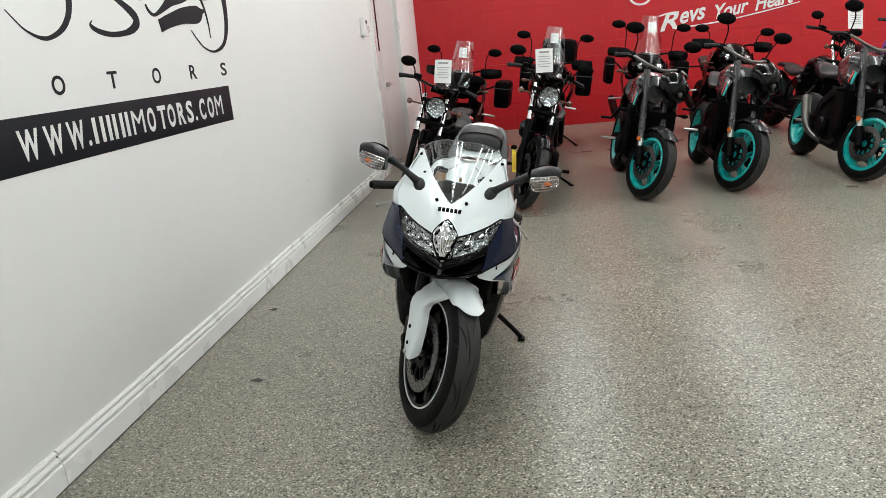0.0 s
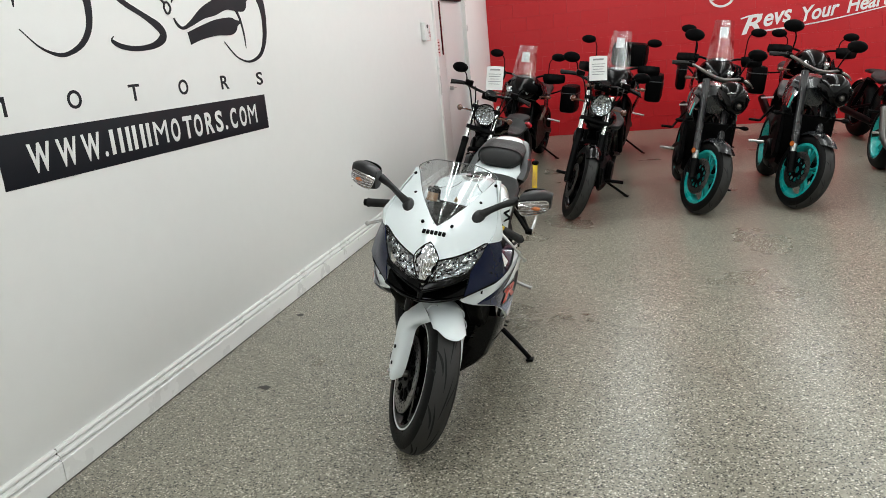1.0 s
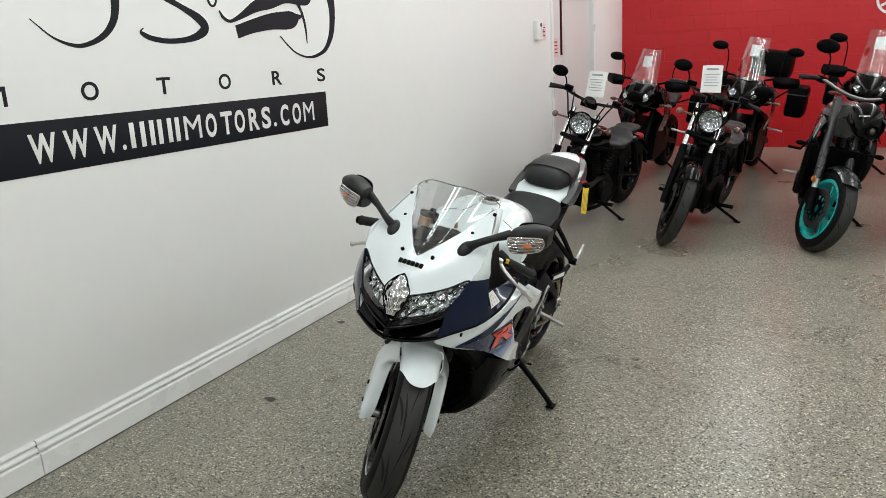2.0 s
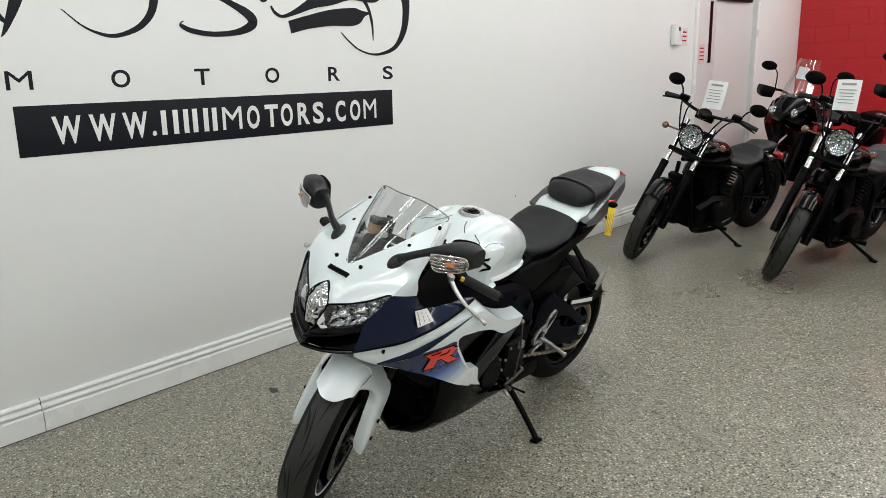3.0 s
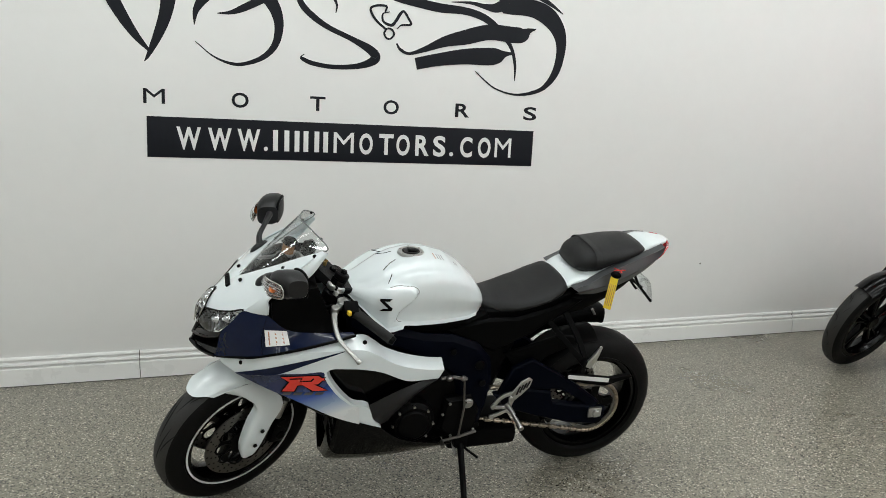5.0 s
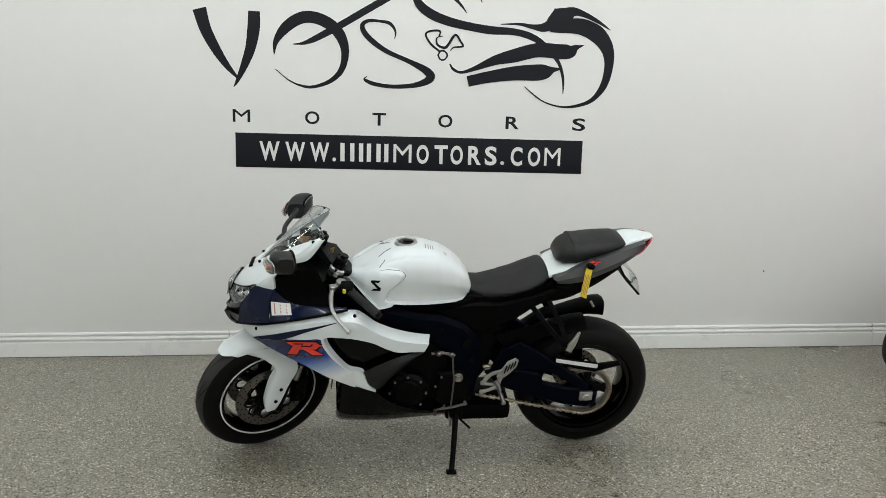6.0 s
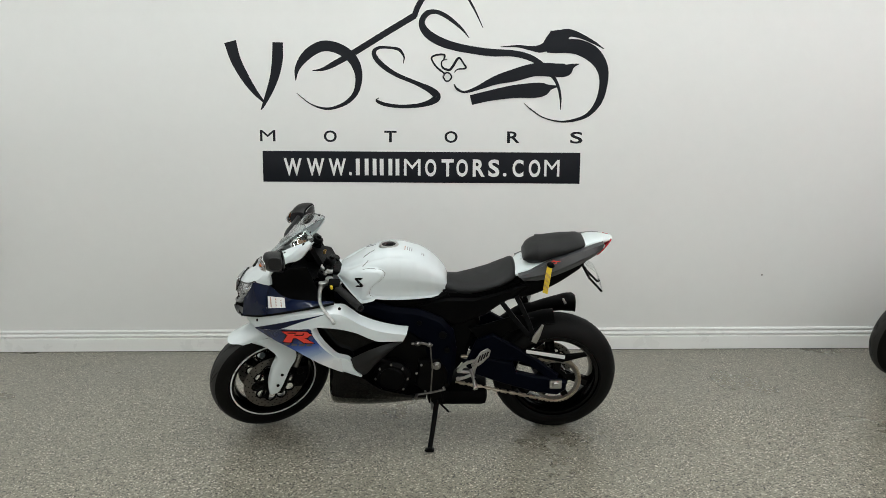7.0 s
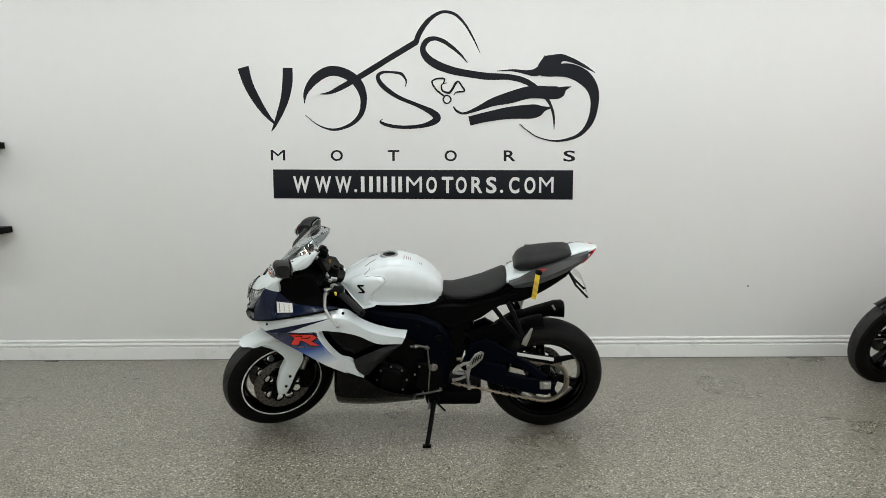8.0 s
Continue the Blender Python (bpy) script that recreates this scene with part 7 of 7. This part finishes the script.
def tourer(m, label, group, topcase=False, lift=0.07, screen=True, case=0.20):
    """A tall black touring bike with a clear screen, hand guards and side cases."""
    b = base("touring_motorcycle", m, label, "motorcycle", group)
    FC, RC = (0, -0.76, 0.32), (0, 0.76, 0.32)
    M = steer_matrix(FC[1], 0.11, 27, 22)
    wheel(b, M, FC, 0.32, 0.115, 0.235, 5, BLACKGLOSS, double=True, n=32, spoke_w=0.018, name="front_wheel")
    wheel(b, I4, RC, 0.32, 0.165, 0.225, 5, BLACKGLOSS, double=True, n=32, spoke_w=0.018, name="rear_wheel")
    ax = fork(b, M, FC, 0.105, 27, 0.82, 0.03, 0.027, BLACKMETAL, BLACKMETAL, 0.36)
    gd = [[(a * 0.07, FC[1] - (0.35 - 0.04 * a * a) * math.cos(q), FC[2] + (0.35 - 0.04 * a * a) * math.sin(q)) for q in np.radians((45, 75, 105, 135))] for a in (-1, -0.6, 0, 0.6, 1)]
    part("front_mudguard", Geo().patch(gd, 12, 9, 0.004).moved(M), BLACKGLOSS, b)
    part("nose_fairing", Geo().rings([[(w * math.cos(q), y, z + hh * math.sin(q)) for q in np.arange(20) * math.pi / 10] for y, w, hh, z in ((-.86, 0.03, 0.04, 0.94), (-.80, 0.12, 0.09, 0.96), (-.68, 0.18, 0.15, 0.98), (-.50, 0.21, 0.17, 0.96))]), BLACKGLOSS, b)
    for s in (-1, 1):
        lamp = part("headlamp", Geo().ball((s * 0.085, -.80, .97), (0.06, 0.03, 0.042), 14, 8, pose(0, 0, 0, 0, -20 * s, -30 * s)), REFLECTOR, b, "clear headlamp")
        part("lens", Geo().ball((s * 0.085, -.805, .97), (0.066, 0.034, 0.046), 14, 8, pose(0, 0, 0, 0, -20 * s, -30 * s)), LENS, lamp)
        part("side_fairing", Geo().patch([[(s * 0.20, -.62, 1.04), (s * 0.22, -.40, 1.0), (s * 0.19, -.2, .96)], [(s * 0.26, -.58, .84), (s * 0.26, -.36, .80), (s * 0.22, -.16, .80)], [(s * 0.20, -.50, .62), (s * 0.20, -.30, .60), (s * 0.18, -.14, .66)]], 12, 8, 0.006), DARKGREY, b)
        part("side_case", Geo().box((s * (0.26 + case / 2), .66, .70 + lift), (case, 0.42, 0.34), 0.05), BLACK, b, "black hard side case")
        pannier = b.children[-1]
        part("case_latch", Geo().box((s * (0.265 + case), .66, .74 + lift), (0.012, 0.10, 0.05), 0.004), GREYPLASTIC, pannier)
        part("case_seam", Geo().box((s * (0.26 + case / 2), .66, .78 + lift), (case + 0.008, 0.428, 0.010), 0.003), GREYPLASTIC, pannier)
        part("case_rack", Geo().tube([(s * 0.12, .42, .82), (s * 0.25, .46, .80 + lift), (s * 0.25, .86, .80 + lift)], 0.010, 8, 8), BLACKMETAL, b)
        part("hand_guard", Geo().patch([[(s * 0.22, -.56, 1.15), (s * 0.32, -.58, 1.16), (s * 0.44, -.46, 1.15)], [(s * 0.22, -.58, 1.10), (s * 0.33, -.62, 1.10), (s * 0.45, -.46, 1.10)], [(s * 0.24, -.56, 1.05), (s * 0.33, -.59, 1.05), (s * 0.44, -.46, 1.06)]], 10, 7, 0.005), BLACK, b)
        part("grip", Geo().tube([(s * 0.28, -.46, 1.10), (s * 0.43, -.41, 1.10)], 0.017, 10), GRIP, b)
        round_mirror(b, (s * 0.26, -.48, 1.11), (s * 0.27, -.50, 1.22 + lift), (s * 0.36, -.50, 1.27 + lift), (0.08, 0.022, 0.045))
        part("indicator", Geo().tube([(s * 0.20, -.60, .90), (s * 0.28, -.61, .90)], 0.008, 8).ball((s * 0.30, -.61, .90), (0.038, 0.02, 0.02), 10, 7), SMOKEAMBER, b)
        part("frame", Geo().bar([(s * 0.10, -.42, .80), (s * 0.15, -.1, .66), (s * 0.14, .2, .44), (s * 0.12, .76, .32)], 0.04, 0.06, 14), BLACKMETAL, b)
        part("pillion_peg", Geo().tube([(s * 0.14, .38, .52), (s * 0.30, .40, .50)], 0.012, 8), ALU, b)
    scr = [[(a * (0.145 - 0.045 * f), -.74 + 0.18 * f + 0.10 * a * a, 1.06 + (0.32 + lift) * f) for a in (-1, -0.5, 0, 0.5, 1)] for f in (0, 0.5, 1)]
    if screen:
        part("windscreen", Geo().patch(scr, 14, 10, 0.004), CLEAR, b, "clear tall windscreen").visible_shadow = False
        part("screen_label", Geo().patch([[(a * 0.045, -.598 + 0.03 * f, 1.20 + lift + 0.11 * f) for a in (-1, 0, 1)] for f in (0, 1)], 4, 4, 0.002), PAPER, b, "white sheet behind the screen")
    part("handlebar", Geo().tube([(-0.43, -.41, 1.10), (-0.2, -.46, 1.12), (0, -.48, 1.06), (0.2, -.46, 1.12), (0.43, -.41, 1.10)], 0.012, 10, 20), BLACKMETAL, b)
    part("fuel_tank", body((-.42, .10), [(-.42, 1.0), (-.2, 1.06), (.10, .90)], [(-.42, .80), (.1, .80)], [(-.42, .12), (-.2, .18), (.10, .10)], 16, 22, 2.6), BLACKGLOSS, b)
    part("seat", body((.06, .78), [(.06, .88), (.3, .86), (.42, .92), (.78, .94)], [(.06, .80), (.3, .80), (.78, .86)], [(.06, .09), (.3, .16), (.6, .15), (.78, .10)], 16, 22, 2.8), VINYLSEAT, b)
    part("engine_block", Geo().plate([(-.38, .26), (-.38, .60), (-.1, .70), (.2, .56), (.24, .30), (-.2, .22)], -0.16, 0.16, 0.03), BLACKMETAL, b)
    part("tail", body((.5, .95), [(.5, .86), (.95, .92)], [(.5, .74), (.95, .86)], [(.5, .12), (.95, .05)], 10, 16, 3.0), BLACK, b)
    part("exhaust", Geo().tube([(-0.16, .1, .26), (-0.2, .4, .34), (-0.22, .85, .46)], [0.03, 0.05, 0.05], 12, 10), BLACKMETAL, b)
    if topcase:
        part("top_case", Geo().box((0, .84, 1.13 + 0.5 * lift), (0.44, 0.36, 0.30), 0.07), BLACK, b, "black rounded top case")
    stand(b, (0.12, 0.08, .24), (0.36, 0.10, .086))
    return b


LEANING = 12.0
ROW = "motorcycles parked before the red wall"
A = cruiser(pose(-1.06, 7.36, 0, 0, 0, -9) @ pose(0, 0, 0, 0, LEANING, 0), "black bobber cruiser with a round headlamp beside the white wall", ROW)
B = copy_thing(A, pose(-0.10, 7.44, 0, 0, 0, -6) @ pose(0, 0, 0, 0, LEANING, 0))
tagged(B, "black cruiser with a sales sheet on its bar, beside another cruiser")
C = naked(pose(0.80, 7.42, 0, 0, 0, 3) @ pose(0, 0, 0, 0, LEANING, 0), "dark grey roadster with bright cyan wheels", ROW)
copy_thing(C, pose(1.58, 7.50, 0, 0, 0, 1) @ pose(0, 0, 0, 0, LEANING, 0))
naked(pose(2.62, 7.56, 0, 0, 0, 2) @ pose(0, 0, 0, 0, LEANING, 0), "dark grey roadster with cyan wheels and a steel silencer", ROW, 24, None, True)
T1 = tourer(pose(-1.02, 9.70, 0, 0, 0, -4) @ pose(0, 0, 0, 0, 9, 0), "black touring motorcycle with side cases and a clear screen", ROW)
T2 = tourer(pose(0.02, 9.75, 0, 0, 0, -4) @ pose(0, 0, 0, 0, 9, 0), "black touring motorcycle with side cases and a top case", ROW, True, 0.13)
T3 = tourer(pose(1.06, 9.80, 0, 0, 0, 0) @ pose(0, 0, 0, 0, 9, 0), "black touring motorcycle with a tall clear screen and slim side cases", ROW, False, 0.14, True, 0.11)
tourer(pose(2.02, 9.95, 0, 0, 0, 0) @ pose(0, 0, 0, 0, 9, 0), "black touring motorcycle without a screen in the back row", ROW, False, 0.0, False)
R3 = copy_thing(A, pose(3.02, 9.65, 0, 0, 0, 10) @ pose(0, 0, 0, 0, LEANING, 0))
tagged(R3, "black cruiser with a sales sheet standing in the back row")
naked(pose(3.86, 9.80, 0, 0, 0, 4) @ pose(0, 0, 0, 0, LEANING, 0), "violet roadster with bright cyan wheels in the back row", ROW, 24, PURPLE)
paper_tag(pose(-0.845, 7.02, 1.11, -16, 6, 0))
paper_tag(pose(0.065, 7.03, 1.12, -16, 2, 0))
paper_tag(pose(3.35, 9.02, 1.16, -16, 4, 0))


# ---------------------------------------------------------------- painted blocks of the red wall
def block_mesh(w):
    g = Geo()
    h, c = 0.1990, 0.0010
    g.rings([[(x, 0.03, z) for x, z in ((0, 0), (w, 0), (w, h), (0, h))], [(x, 0.0016, z) for x, z in ((0, 0), (w, 0), (w, h), (0, h))], [(x, 0.0, z) for x, z in ((c, c), (w - c, c), (w - c, h - c), (c, h - c))]])
    return mesh_of("block", g, REDWALL, 30)


full, half_block = block_mesh(0.399), block_mesh(0.199)
for course in range(12):
    shift = 0.0 if course % 2 else 0.2
    if shift:
        ob = new("block", half_block)
        ob.parent = wall_north
        ob.location = (WX + 0.001, RY, course * 0.2 + 0.001)
    for k in range(18):
        ob = new("block", full)
        ob.parent = wall_north
        ob.location = (WX + 0.001 + shift + 0.4 * k, RY + 0.0003 * ((k * 7 + course * 3) % 4), course * 0.2 + 0.001)
